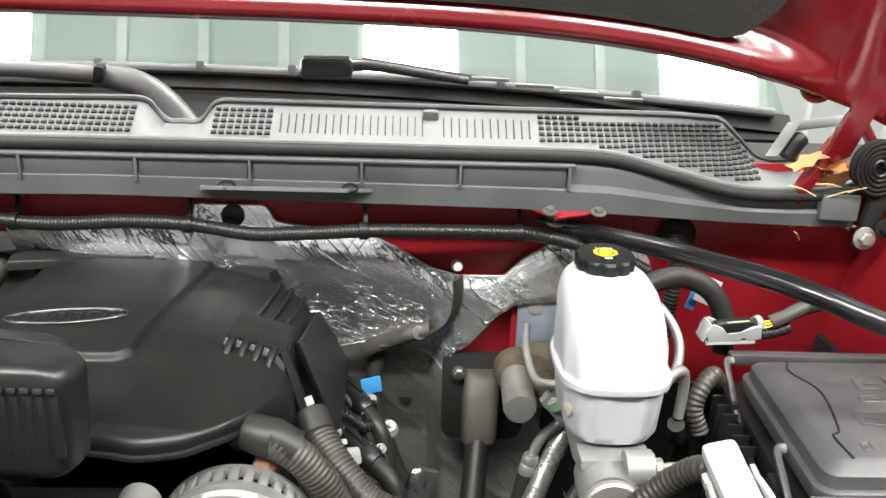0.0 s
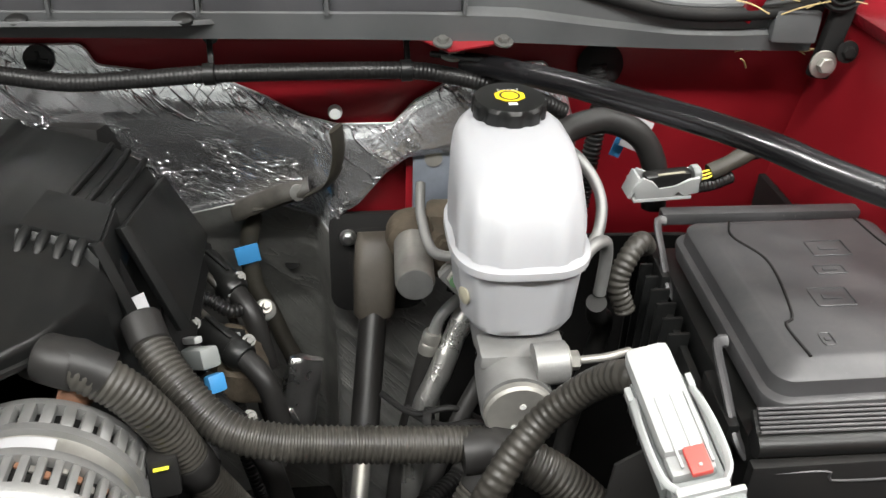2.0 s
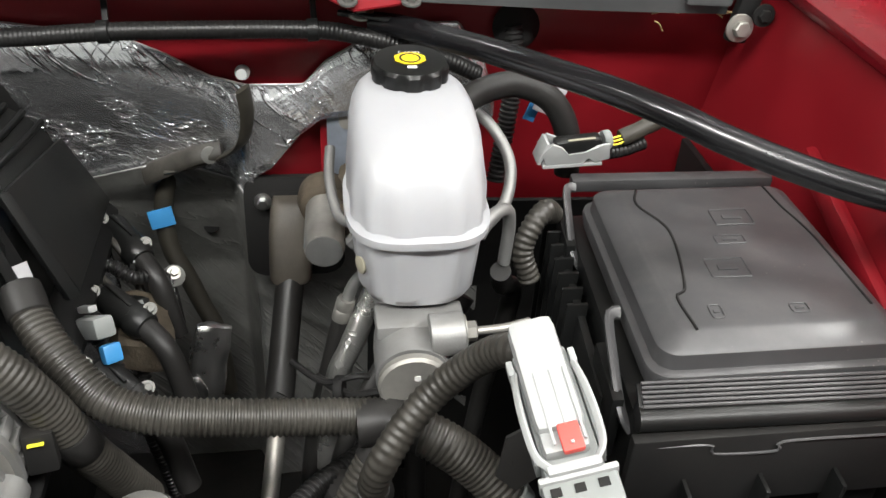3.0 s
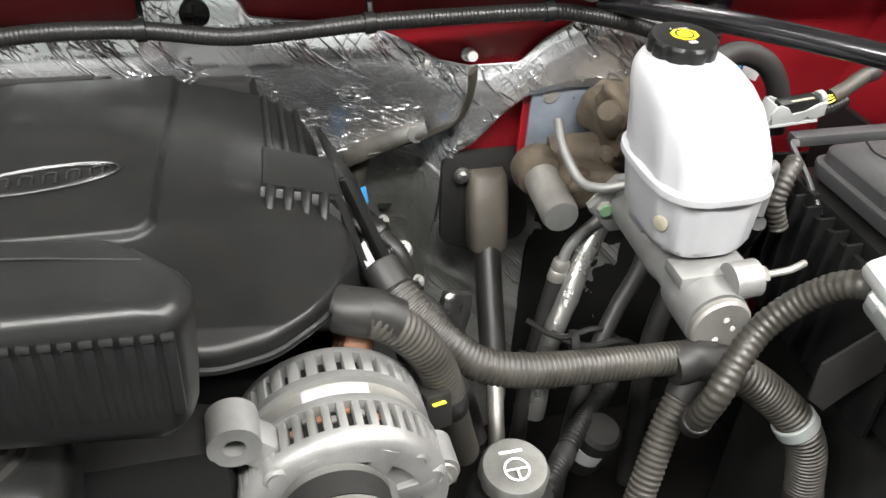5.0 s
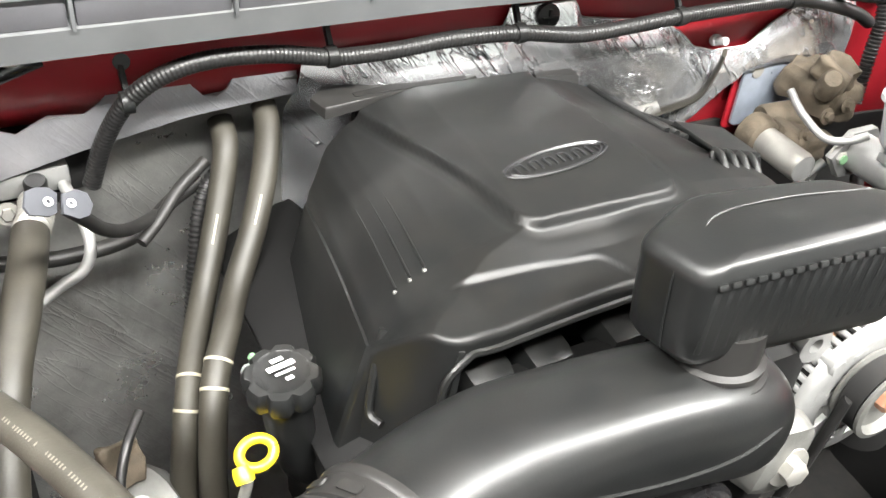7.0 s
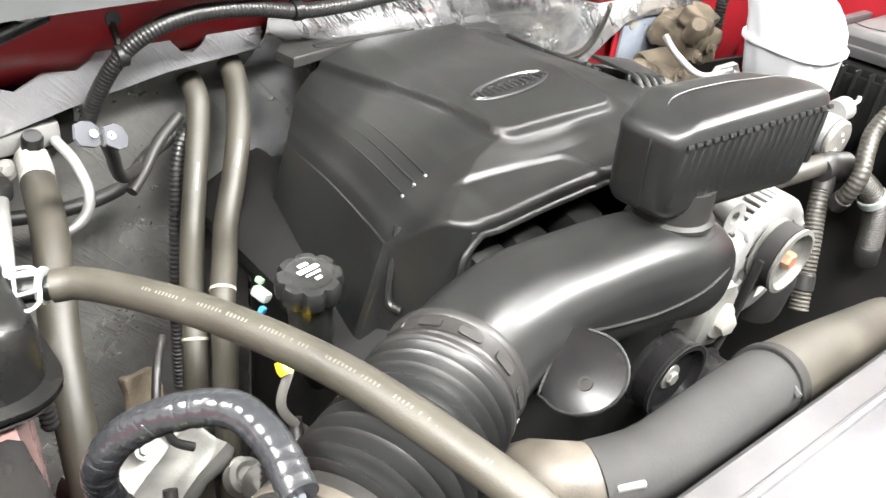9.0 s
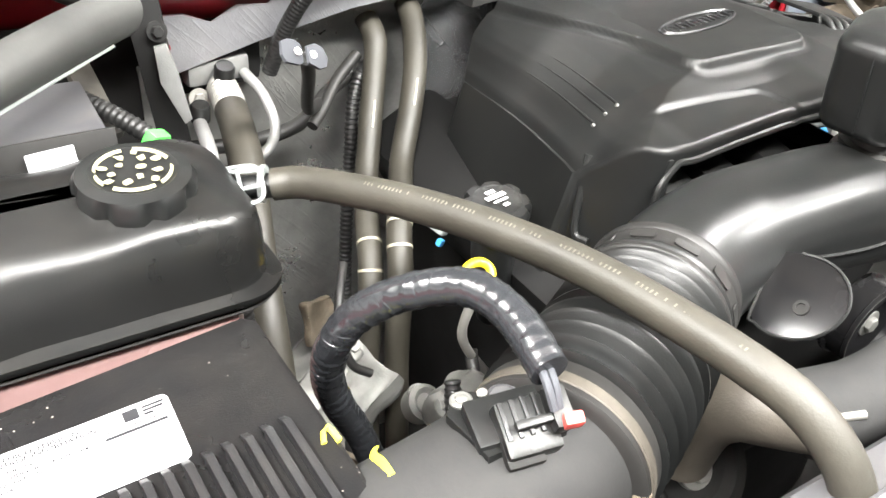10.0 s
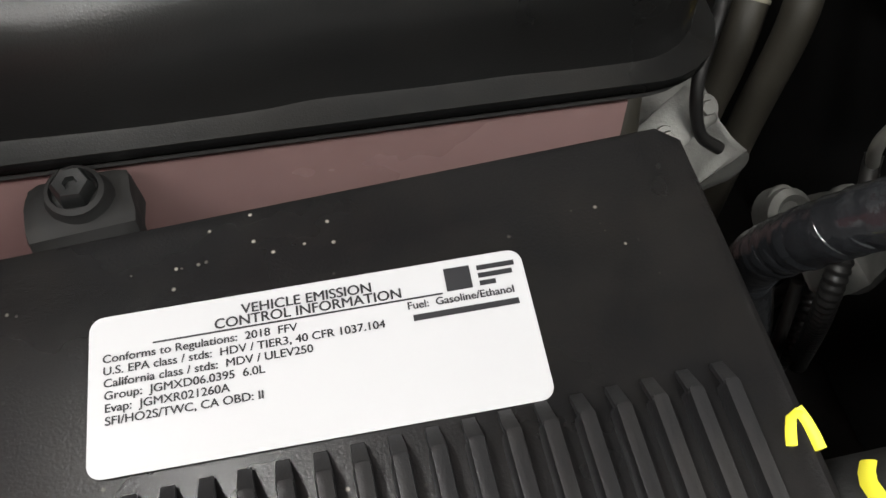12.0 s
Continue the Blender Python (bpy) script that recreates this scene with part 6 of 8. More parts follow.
def lower_clutter():
    """Brackets, pipes and castings low in the bay."""
    rng = random.Random(11)
    head = thing("exhaust_shield", (-0.73, 0.72, 0.85), "dull stamped steel shield low beside the engine", "heat shield")
    part("shield", lumpy(box((-0.735, 0.735, 0.850), (0.12, 0.11, 0.06), 0.02, (14, -10, 25)), 0.014, 24, 5.0, 4), ALUDARK, head)
    part("fold", lumpy(box((-0.748, 0.700, 0.912), (0.075, 0.030, 0.006), 0.002, (24, -12, 30)), 0.008, 40, 6.0, 3), ALUDARK, head, "bright crumpled edge")
    part("upright", lumpy(box((-0.720, 0.765, 0.915), (0.036, 0.008, 0.040), 0.002, (-20, 10, 20)), 0.006, 45, 7.0, 3), RUST, head)
    for k, p in enumerate(((-0.752, 0.690, 0.925), (-0.715, 0.712, 0.920), (-0.690, 0.640, 0.912))):
        hexbolt("bolt", p, (0.1, -0.6, 0.8), 0.0045 + 0.001 * k, head, ALUDARK)
    part("boss", lathe([(0.016, 0), (0.016, 0.016), (0.012, 0.020), (0.008, 0.016)], (-0.690, 0.640, 0.900), (0.1, -0.6, 0.8), 24), ALUDARK, head, "machined boss")
    bar = thing("stay_bar", (-0.77, 0.55, 0.90), "rusty flat steel stay low beside the filter box", "bracket")
    part("strip", slab((-0.800, 0.590, 0.955), (-0.770, 0.540, 0.955), (-0.752, 0.556, 0.900), (-0.782, 0.606, 0.900), 0.004, 0.001), RUST, bar)
    wire = thing("curved_wire", (-0.73, 0.70, 0.92), "thin black wire curling down to the castings", "wire")
    part("wire", tube([(-0.700, 0.760, 0.975), (-0.716, 0.735, 0.968), (-0.728, 0.712, 0.945), (-0.724, 0.696, 0.918), (-0.708, 0.690, 0.905)], 0.0042, 10), LOOM, wire)
    pump = thing("accessory_housing", (-0.55, 0.47, 0.85), "dark accessory housing with a bright bolt at the engine front", "housing")
    part("housing", lathe([(0.045, -0.03), (0.046, 0), (0.043, 0.006), (0.043, 0.018), (0.046, 0.020), (0.046, 0.024), (0.036, 0.025), (0.030, 0.016), (0.012, 0.016)], (-0.536, 0.480, 0.900), (-0.15, -0.75, 0.6), 36), BLACKM, pump, "dark ribbed tensioner wheel")
    part("washer", lathe([(0.016, 0), (0.016, 0.004), (0.013, 0.005)], V((-0.536, 0.480, 0.900)) + V((-0.15, -0.75, 0.6)).normalized() * 0.016, (-0.15, -0.75, 0.6), 24), ALUDARK, pump)
    hexbolt("bolt", V((-0.536, 0.480, 0.900)) + V((-0.15, -0.75, 0.6)).normalized() * 0.020, (-0.15, -0.75, 0.6), 0.009, pump, ZINC, 0.012)
    brk = thing("support_bracket", (-0.66, 0.6, 0.9), "small cast bracket with bolts below the intake hose", "bracket")
    part("casting", lumpy(box((-0.665, 0.605, 0.915), (0.060, 0.05, 0.045), 0.012, (20, 10, 25)), 0.012, 40, 4.0), ALUDARK, brk)
    hexbolt("bolt", (-0.655, 0.575, 0.935), (0.1, -0.7, 0.7), 0.006, brk, ALUDARK)
    hexbolt("bolt", (-0.69, 0.60, 0.935), (0.1, -0.5, 0.8), 0.006, brk, ALUDARK)
    for k in range(7):
        p = V((-0.76 + 0.02 * k, 0.60 + rng.uniform(-0.04, 0.08), 0.86 + rng.uniform(-0.05, 0.06)))
        q = p + V((rng.uniform(-0.06, 0.06), rng.uniform(-0.06, 0.06), -0.14))
        solo("wire_loom", tube([p + V((0.01, 0.03, 0.05)), p, q], rng.uniform(0.004, 0.008), 10, corr=(0.005, 0.001) if k % 2 else None), LOOM if k % 2 else RUBBER, "black wiring low in the engine bay", "wire loom", "looms low in the bay")
    plug = thing("wire_plug", (-0.58, 0.74, 1.0), "small grey wire plug with green and blue wires", "plug")
    part("shell", box((-0.612, 0.742, 1.000), (0.011, 0.018, 0.010), 0.003, (10, 20, 20)), GREYP, plug)
    part("seal", box((-0.618, 0.730, 0.992), (0.007, 0.006, 0.007), 0.002, (10, 20, 20)), BLUE, plug, "blue seal")
    part("lock", box((-0.607, 0.754, 1.006), (0.006, 0.008, 0.006), 0.002, (10, 20, 20)), PALEGREEN, plug, "green lock")
    # Added black sheet: hides the shop floor and keeps the bay's depth dark.
    solo("bay_bottom_sheet", box((-0.38, 0.60, 0.48), (1.75, 1.20, 0.02), 0.004), BLACKM, "added black sheet closing the bay below", "tray", kind="structure")
    solo("front_wall", box((-0.35, 0.13, 0.85), (1.55, 0.02, 0.62), 0.004), BLACKM, "black radiator wall at the bay front", "radiator", kind="structure")


lower_clutter()


def radiator_cover():
    root = thing("radiator_cover", (-0.35, 0.24, 1.10), "grey plastic radiator cover along the front of the bay", "radiator cover")

    def f(u, v):
        x = -0.86 + 1.16 * u
        prof = [(0.0, 0.318, 1.085), (0.2, 0.316, 1.140), (0.3, 0.310, 1.150), (0.6, 0.265, 1.165), (1.0, 0.16, 1.172)]
        y = interp(v, [(a, b) for a, b, c in prof])
        z = interp(v, [(a, c) for a, b, c in prof])
        return V((x, y - 0.006 * (u < 0.06), z))
    part("panel", sheet(f, 60, 20, 0.004), SHROUD, root)
    part("step_rib", tube([(-0.70, 0.286, 1.1595), (-0.30, 0.286, 1.1595), (0.2, 0.286, 1.1595)], 0.003, 8), SHROUD, root)
    return root


radiator_cover()


def radiator_hose():
    root = thing("radiator_hose", (-0.45, 0.37, 1.05), "thick black upper radiator hose with dusty brown sleeve", "radiator hose")
    a = [(-0.10, 0.398, 0.985), (-0.20, 0.388, 1.018), (-0.30, 0.380, 1.048), (-0.390, 0.374, 1.070)]
    b = [(-0.385, 0.3742, 1.069), (-0.43, 0.373, 1.072), (-0.48, 0.374, 1.066), (-0.525, 0.378, 1.057), (-0.562, 0.392, 1.051)]
    part("sleeve", tube(a, 0.0300, 28), HOSE, root, "dusty brown sleeve")
    part("hose", tube(b, 0.0290, 28), HOSEM, root)
    part("elbow", tube([(-0.552, 0.388, 1.050), (-0.576, 0.402, 1.054), (-0.590, 0.422, 1.048), (-0.592, 0.440, 1.02), (-0.588, 0.450, 0.97)], 0.0265, 24, r1=0.022), BOOT, root, "dusty elbow")
    part("clamp", lathe([(0.0304, -0.006), (0.0316, -0.005), (0.0316, 0.005), (0.0304, 0.006)], (-0.392, 0.374, 1.0705), (-0.98, -0.04, 0.20), 32), BLACKM, root)
    part("clamp_buckle", box((-0.402, 0.349, 1.088), (0.010, 0.003, 0.004), 0.001, (30, 0, 60)), FUSE, root)
    part("clamp_stud", tube([(-0.566, 0.371, 1.069), (-0.550, 0.362, 1.072)], 0.0030, 10), ZINC, root)
    return root


radiator_hose()


# ---- driver side ----
def alternator():
    root = thing("alternator", (-0.185, 0.53, 0.96), "cast aluminium alternator with slotted vents and black pulley", "alternator")
    c = V((-0.184, 0.0, 1.033))
    d = (0.0, -1.0, 0.0)

    def ring_at(r, y, deg):
        a = radians(deg)
        return c + V((math.cos(a) * r, y, math.sin(a) * r))

    def shell(name, prof, y, material=ALU, label=""):
        return part(name, lathe(prof, c + V((0, y, 0)), d, 64), material, root, label)
    shell("rear_core", [(0.040, 0), (0.057, 0.003), (0.059, 0.026)], 0.588, BLACKM)
    shell("rear_cap", [(0.030, 0), (0.058, 0.001), (0.0650, 0.004), (0.0660, 0.006), (0.0660, 0.010), (0.060, 0.011)], 0.590)
    for k in range(19):
        deg = -8 + 196 * k / 18
        part("rear_tooth", box(ring_at(0.0625, 0.572, deg), (0.0080, 0.018, 0.0075), 0.0020, (0, 90 - deg, 0)), ALU, root)
    shell("rear_rim", [(0.0600, 0), (0.0655, 0.001), (0.0665, 0.003), (0.0665, 0.008), (0.0610, 0.009)], 0.565)
    shell("stator", [(0.0620, 0), (0.0620, 0.016)], 0.557, ZINC, "dull steel stator ring")
    part("stator_label", sheet(lambda u, v: ring_at(0.0627, 0.545 + 0.009 * v, 70 + 40 * u), 16, 2, 0.0004), LABEL, root, "silver label")
    shell("front_rim", [(0.0605, 0), (0.0670, 0.001), (0.0680, 0.004), (0.0680, 0.008), (0.0620, 0.009)], 0.542)
    shell("front_core", [(0.0605, 0), (0.0610, 0.024), (0.052, 0.030)], 0.536, BLACKM, "dark winding behind the vents")
    for k in range(25):
        deg = -10 + 200 * k / 24
        part("vent_bar", box(ring_at(0.0645, 0.524, deg), (0.0056, 0.024, 0.0060), 0.0020, (0, 90 - deg, 0)), ALU, root)
        if k < 24:
            dd = deg + 4.15
            part("copper_winding", box(ring_at(0.0615, 0.526 + 0.003 * (k % 3), dd), (0.0034, 0.005, 0.002), 0.0006, (0, 90 - dd, 0)), COPPER if k % 2 else ZINC, root)
    shell("front_band", [(0.0620, 0), (0.0675, 0.0005), (0.0670, 0.006), (0.0640, 0.010), (0.0590, 0.012), (0.0480, 0.013), (0.0470, 0.008)], 0.514)
    shell("face_shadow", [(0.058, 0), (0.058, 0.002)], 0.512, BLACKM)
    shell("hub", [(0.034, 0), (0.034, 0.012), (0.026, 0.020)], 0.514)
    for k in range(7):
        deg = 12 + 51.4 * k
        part("spoke", box(ring_at(0.044, 0.506, deg), (0.016, 0.010, 0.030), 0.003, (0, 90 - deg, 0)), ALU, root)
    for x, z, r in ((-0.249, 1.096, 0.016), (-0.122, 1.040, 0.014), (-0.232, 0.965, 0.016)):
        part("mounting_lug", annulus((x, 0.540, z), d, r * 0.42, r, 0.026, 28), ALU, root)
        ang = math.atan2(z - c.z, x - c.x)
        mid = V((x, 0.527, z)) - V((math.cos(ang), 0, math.sin(ang))) * 0.022
        part("lug_web", box(mid, (0.032, 0.022, 0.022), 0.005, (0, -math.degrees(ang), 0)), ALU, root)
        if x > -0.24:
            hexbolt("bolt", (x, 0.513, z), d, 0.007, root, ZINC)
    for x, z in ((-0.226, 1.074), (-0.142, 1.068), (-0.130, 1.052)):
        part("cast_boss", lathe([(0.0095, 0), (0.0095, 0.012), (0.007, 0.014), (0.004, 0.011)], (x, 0.516, z), d, 20), ALU, root)
    part("through_bolt", tube([(-0.238, 0.575, 1.062), (-0.238, 0.535, 1.062)], 0.0030, 10), ZINC, root)
    pul = part("pulley", lathe([(0.020, 0), (0.034, 0.002), (0.0345, 0.004), (0.031, 0.006), (0.031, 0.024), (0.0345, 0.026), (0.0345, 0.029), (0.030, 0.030), (0.028, 0.022), (0.013, 0.021)], (-0.193, 0.501, 1.052), d, 44), ALUDARK, root, "steel pulley")
    part("belt", annulus((-0.193, 0.4935, 1.052), d, 0.0315, 0.0338, 0.017, 44), BLACKM, root, "black drive belt on the pulley")
    part("pulley_nut", lathe([(0.009, 0), (0.009, 0.008), (0.0075, 0.010)], (-0.193, 0.481, 1.052), d, 6), COPPER, pul, "rusty nut")
    part("terminal", lumpy(box((-0.163, 0.603, 1.090), (0.024, 0.030, 0.028), 0.008, (-30, 18, 0)), 0.004, 70, 2.0, 2), COPPER, root, "copper-brown terminal cover")
    part("terminal_mark", box((-0.160, 0.606, 1.1050), (0.009, 0.006, 0.002), 0.0003, (-10, 18, 0)), YPAINT, root)
    side = thing("side_module", (-0.112, 0.585, 1.03), "small black module with a white and yellow label by the alternator", "module")
    part("case", box((-0.112, 0.585, 1.036), (0.020, 0.040, 0.030), 0.003, (-12, 0, 12)), BLACKM, side)
    part("white_label", box((-0.112, 0.590, 1.0520), (0.010, 0.012, 0.0008), 0.0002, (-12, 0, 12)), LABEL, side)
    part("yellow_label", box((-0.110, 0.570, 1.0485), (0.010, 0.012, 0.0008), 0.0002, (-12, 0, 12)), YPAINT, side)
    return root


alternator()


def idler(at, r, label):
    root = thing("belt_pulley", at, label, "pulley", "belt pulleys")
    part("wheel", lathe([(r * 0.5, 0), (r, 0.002), (r, 0.005), (r * 0.93, 0.007), (r * 0.93, 0.022), (r, 0.024), (r, 0.027), (r * 0.86, 0.028), (r * 0.8, 0.020), (r * 0.3, 0.019)], at, (0, -1, 0), 40), TABBLACK, root)
    hexbolt("bolt", V(at) + V((0, -0.018, 0)), (0, -1, 0), 0.007, root, ALUDARK)
    part("bright_rim", annulus(V(at) + V((0, -0.0235, 0)), (0, -1, 0), r * 0.965, r * 0.995, 0.004, 40), RUBBER, root, "paler ring along the pulley rim")
    return root


idler((-0.385, 0.474, 1.012), 0.038, "black belt pulley below the intake duct")
idler((-0.300, 0.480, 0.940), 0.045, "large dark belt pulley low on the engine front")
solo("drive_belt", tube([(-0.226, 0.487, 1.058), (-0.240, 0.487, 1.00), (-0.262, 0.487, 0.94), (-0.268, 0.487, 0.86)], 0.010, 12, flat=0.3), BLACKM, "black ribbed drive belt running down from the alternator", "drive belt")
brk = thing("belt_bracket", (-0.27, 0.49, 1.0), "cast aluminium bracket with a large bolt beside the belt", "bracket")
part("casting", lumpy(box((-0.275, 0.508, 1.010), (0.05, 0.05, 0.07), 0.012, (0, 10, 0)), 0.004, 50, 2.0, 2), ALUDARK, brk)
hexbolt("bolt", (-0.272, 0.483, 1.006), (-0.1, -1, 0.1), 0.011, brk, ZINC, 0.012)


def steering_reservoir():
    root = thing("steering_fluid_reservoir", (-0.052, 0.552, 0.90), "black power steering reservoir with grey printed cap", "reservoir")
    cap = part("cap", lathe([(0.022, 0), (0.0265, 0.002), (0.0265, 0.012), (0.024, 0.0155), (0.020, 0.016)], (-0.052, 0.552, 0.972), (0, -0.12, 1), 48, 10, 0.05, (0.001, 0.013)), ALUDARK, root, "dusty grey cap")
    c = V((-0.052, 0.550, 0.9885))
    part("wheel_symbol", annulus(c + V((0, -0.004, 0)), (0, -0.12, 1), 0.0084, 0.0100), PRINTW, cap)
    for a in (0, 180, 270):
        part("wheel_spoke", box(c + V((0.0045 * math.cos(radians(a)), -0.004 + 0.0045 * math.sin(radians(a)), 0.0004)), (0.009, 0.0016, 0.0005), 0.0001, (0, 0, a)), PRINTW, cap)
    part("print_bar", box(c + V((0, 0.012, 0.001)), (0.018, 0.0025, 0.0005), 0.0001), PRINTW, cap)
    part("bottle", lathe([(0.034, 0), (0.036, 0.01), (0.036, 0.055), (0.030, 0.072), (0.021, 0.078), (0.021, 0.09)], (-0.050, 0.56, 0.885), (0, -0.1, 1), 32), BLACKM, root)
    return root


steering_reservoir()


def brake_reservoir():
    root = thing("brake_fluid_reservoir", (0.146, 0.71, 1.06), "milky white brake fluid reservoir with black cap", "brake reservoir")
    rings = []
    for z, cy, hy, hx, e in ((1.071, 0.705, 0.040, 0.034, 2.8), (1.074, 0.706, 0.049, 0.041, 3.0), (1.082, 0.708, 0.053, 0.0445, 3.2), (1.126, 0.713, 0.058, 0.0490, 3.2), (1.128, 0.713, 0.063, 0.0535, 3.2), (1.134, 0.713, 0.063, 0.0535, 3.2),
                            (1.136, 0.714, 0.059, 0.0500, 3.0), (1.155, 0.718, 0.059, 0.0500, 3.0), (1.172, 0.727, 0.058, 0.0490, 2.9), (1.184, 0.736, 0.055, 0.0478, 2.9), (1.193, 0.746, 0.049, 0.0452, 2.8), (1.199, 0.755, 0.042, 0.0410, 2.6), (1.203, 0.763, 0.035, 0.0340, 2.4), (1.2045, 0.769, 0.027, 0.026, 2.1)):
        ring = superring((0.146, cy, z), (1, 0, 0), (0, 1, 0), hx, hy, e, 72)
        if 1.078 < z < 1.127 or 1.135 < z < 1.16:
            k = 0.0009
            ring = [p + (p - V((0.146, cy, z))).normalized() * k * (1 if (j // 3) % 2 else -1) for j, p in enumerate(ring)]
        rings.append(ring)
    part("body", ringloft(rings), WHITE, root, smooth=50)
    part("window_disc", lathe([(0.007, 0), (0.007, 0.0015), (0.006, 0.002)], (0.1035, 0.676, 1.100), (-1, -0.45, 0), 20), PRINTY, root, "cream round plug")
    cap = part("cap", lathe([(0.025, -0.004), (0.0285, 0.0), (0.0295, 0.002), (0.0295, 0.0125), (0.027, 0.015), (0.022, 0.0155)], (0.146, 0.772, 1.203), (0, -0.03, 1), 72, 10, 0.075, (-0.001, 0.0135)), BLACK, root, "black scalloped cap")
    c = V((0.146, 0.772, 1.2187))
    oct_ = [(0.0125 * math.cos(radians(22.5 + 45 * k)), 0.0105 * math.sin(radians(22.5 + 45 * k))) for k in range(8)]
    sym = part("yellow_symbol", prism(oct_, 0.0005, c, (1, 0, 0), (0, 1, 0.03)), YELLOW, cap, "yellow printed warning symbol")
    part("symbol_ring", annulus(c + V((0, 0, 0.0005)), (0, -0.03, 1), 0.0066, 0.0082, 0.0002), INK, sym)
    lettering("DOT 3", 0.0058, c + V((0, 0.0125, 0.0005)), (-1, 0, 0), (0, -1, 0), PRINTW, cap, 0.0002, "CENTER")
    part("print_mark", box(c + V((0, -0.0155, 0.0002)), (0.007, 0.004, 0.0005), 0.0001), PRINTW, cap)
    return root


brake_reservoir()


def master_cylinder():
    root = thing("brake_master_cylinder", (0.143, 0.70, 1.03), "dull cast aluminium brake master cylinder below its reservoir", "master cylinder")
    a, b = V((0.137, 0.612, 1.040)), V((0.143, 0.800, 1.040))
    d = (a - b).normalized()
    part("barrel", lathe([(0.024, 0), (0.024, 0.10), (0.022, 0.11), (0.022, 0.125), (0.0265, 0.135), (0.0275, 0.150), (0.0275, 0.184)], b, d, 36), ALU, root)
    part("end_plug", lathe([(0.0262, 0), (0.0262, 0.005), (0.024, 0.007)], a - d * 0.002, d, 36), ZINC, root, "dull round end plug")
    for x, z in ((0.002, 0.008), (-0.003, -0.012), (0.010, -0.002)):
        part("plug_dot", lathe([(0.0025, 0), (0.0025, 0.0006)], a + d * 0.0049 + V((x, 0, z)), d, 12), PRINTW, root)
    part("saddle", box((0.145, 0.655, 1.062), (0.066, 0.030, 0.012), 0.003), ALU, root)
    part("saddle", box((0.145, 0.735, 1.062), (0.060, 0.030, 0.012), 0.003), ALU, root)
    part("port_boss", lathe([(0.016, 0), (0.016, 0.024), (0.012, 0.026)], (0.150, 0.632, 1.066), (1, 0, 0.05), 20), ALU, root)
    hexbolt("pipe_nut", (0.174, 0.632, 1.068), (1, 0, 0.05), 0.0075, root, ZINC, 0.010)
    part("brake_pipe", tube([(0.182, 0.632, 1.068), (0.205, 0.632, 1.070), (0.225, 0.64, 1.068)], 0.0032, 10), ZINC, root)
    part("flange", prism([(-0.045, 0), (-0.02, 0.03), (0.02, 0.03), (0.045, 0), (0.02, -0.03), (-0.02, -0.03)], 0.010, (0.143, 0.800, 1.038), (1, 0, 0), (0, 0, 1), 0.002), ALU, root)
    hexbolt("nut", (0.113, 0.798, 1.038), (0, -1, 0), 0.008, root, ZINC, 0.012)
    part("nut_seal", lathe([(0.006, 0), (0.006, 0.003)], (0.113, 0.787, 1.037), (0, -1, 0), 14), PALEGREEN, root, "green thread mark")
    part("fluid_tube", tube([(0.190, 0.680, 1.118), (0.200, 0.690, 1.128), (0.214, 0.700, 1.128), (0.219, 0.705, 1.110), (0.218, 0.705, 1.075)], 0.0052, 12), ALU, root, "pale bent return pipe")
    part("fluid_tube", tube([(0.200, 0.835, 1.150), (0.222, 0.815, 1.140), (0.236, 0.790, 1.118), (0.230, 0.765, 1.095), (0.208, 0.745, 1.080)], 0.0052, 12), ALU, root, "pale bent return pipe")
    part("fluid_tube", tube([(0.088, 0.868, 1.092), (0.086, 0.840, 1.075), (0.092, 0.805, 1.060), (0.105, 0.785, 1.064), (0.125, 0.775, 1.072)], 0.0048, 12), ALU, root, "pale bent pressure pipe")
    return root


master_cylinder()


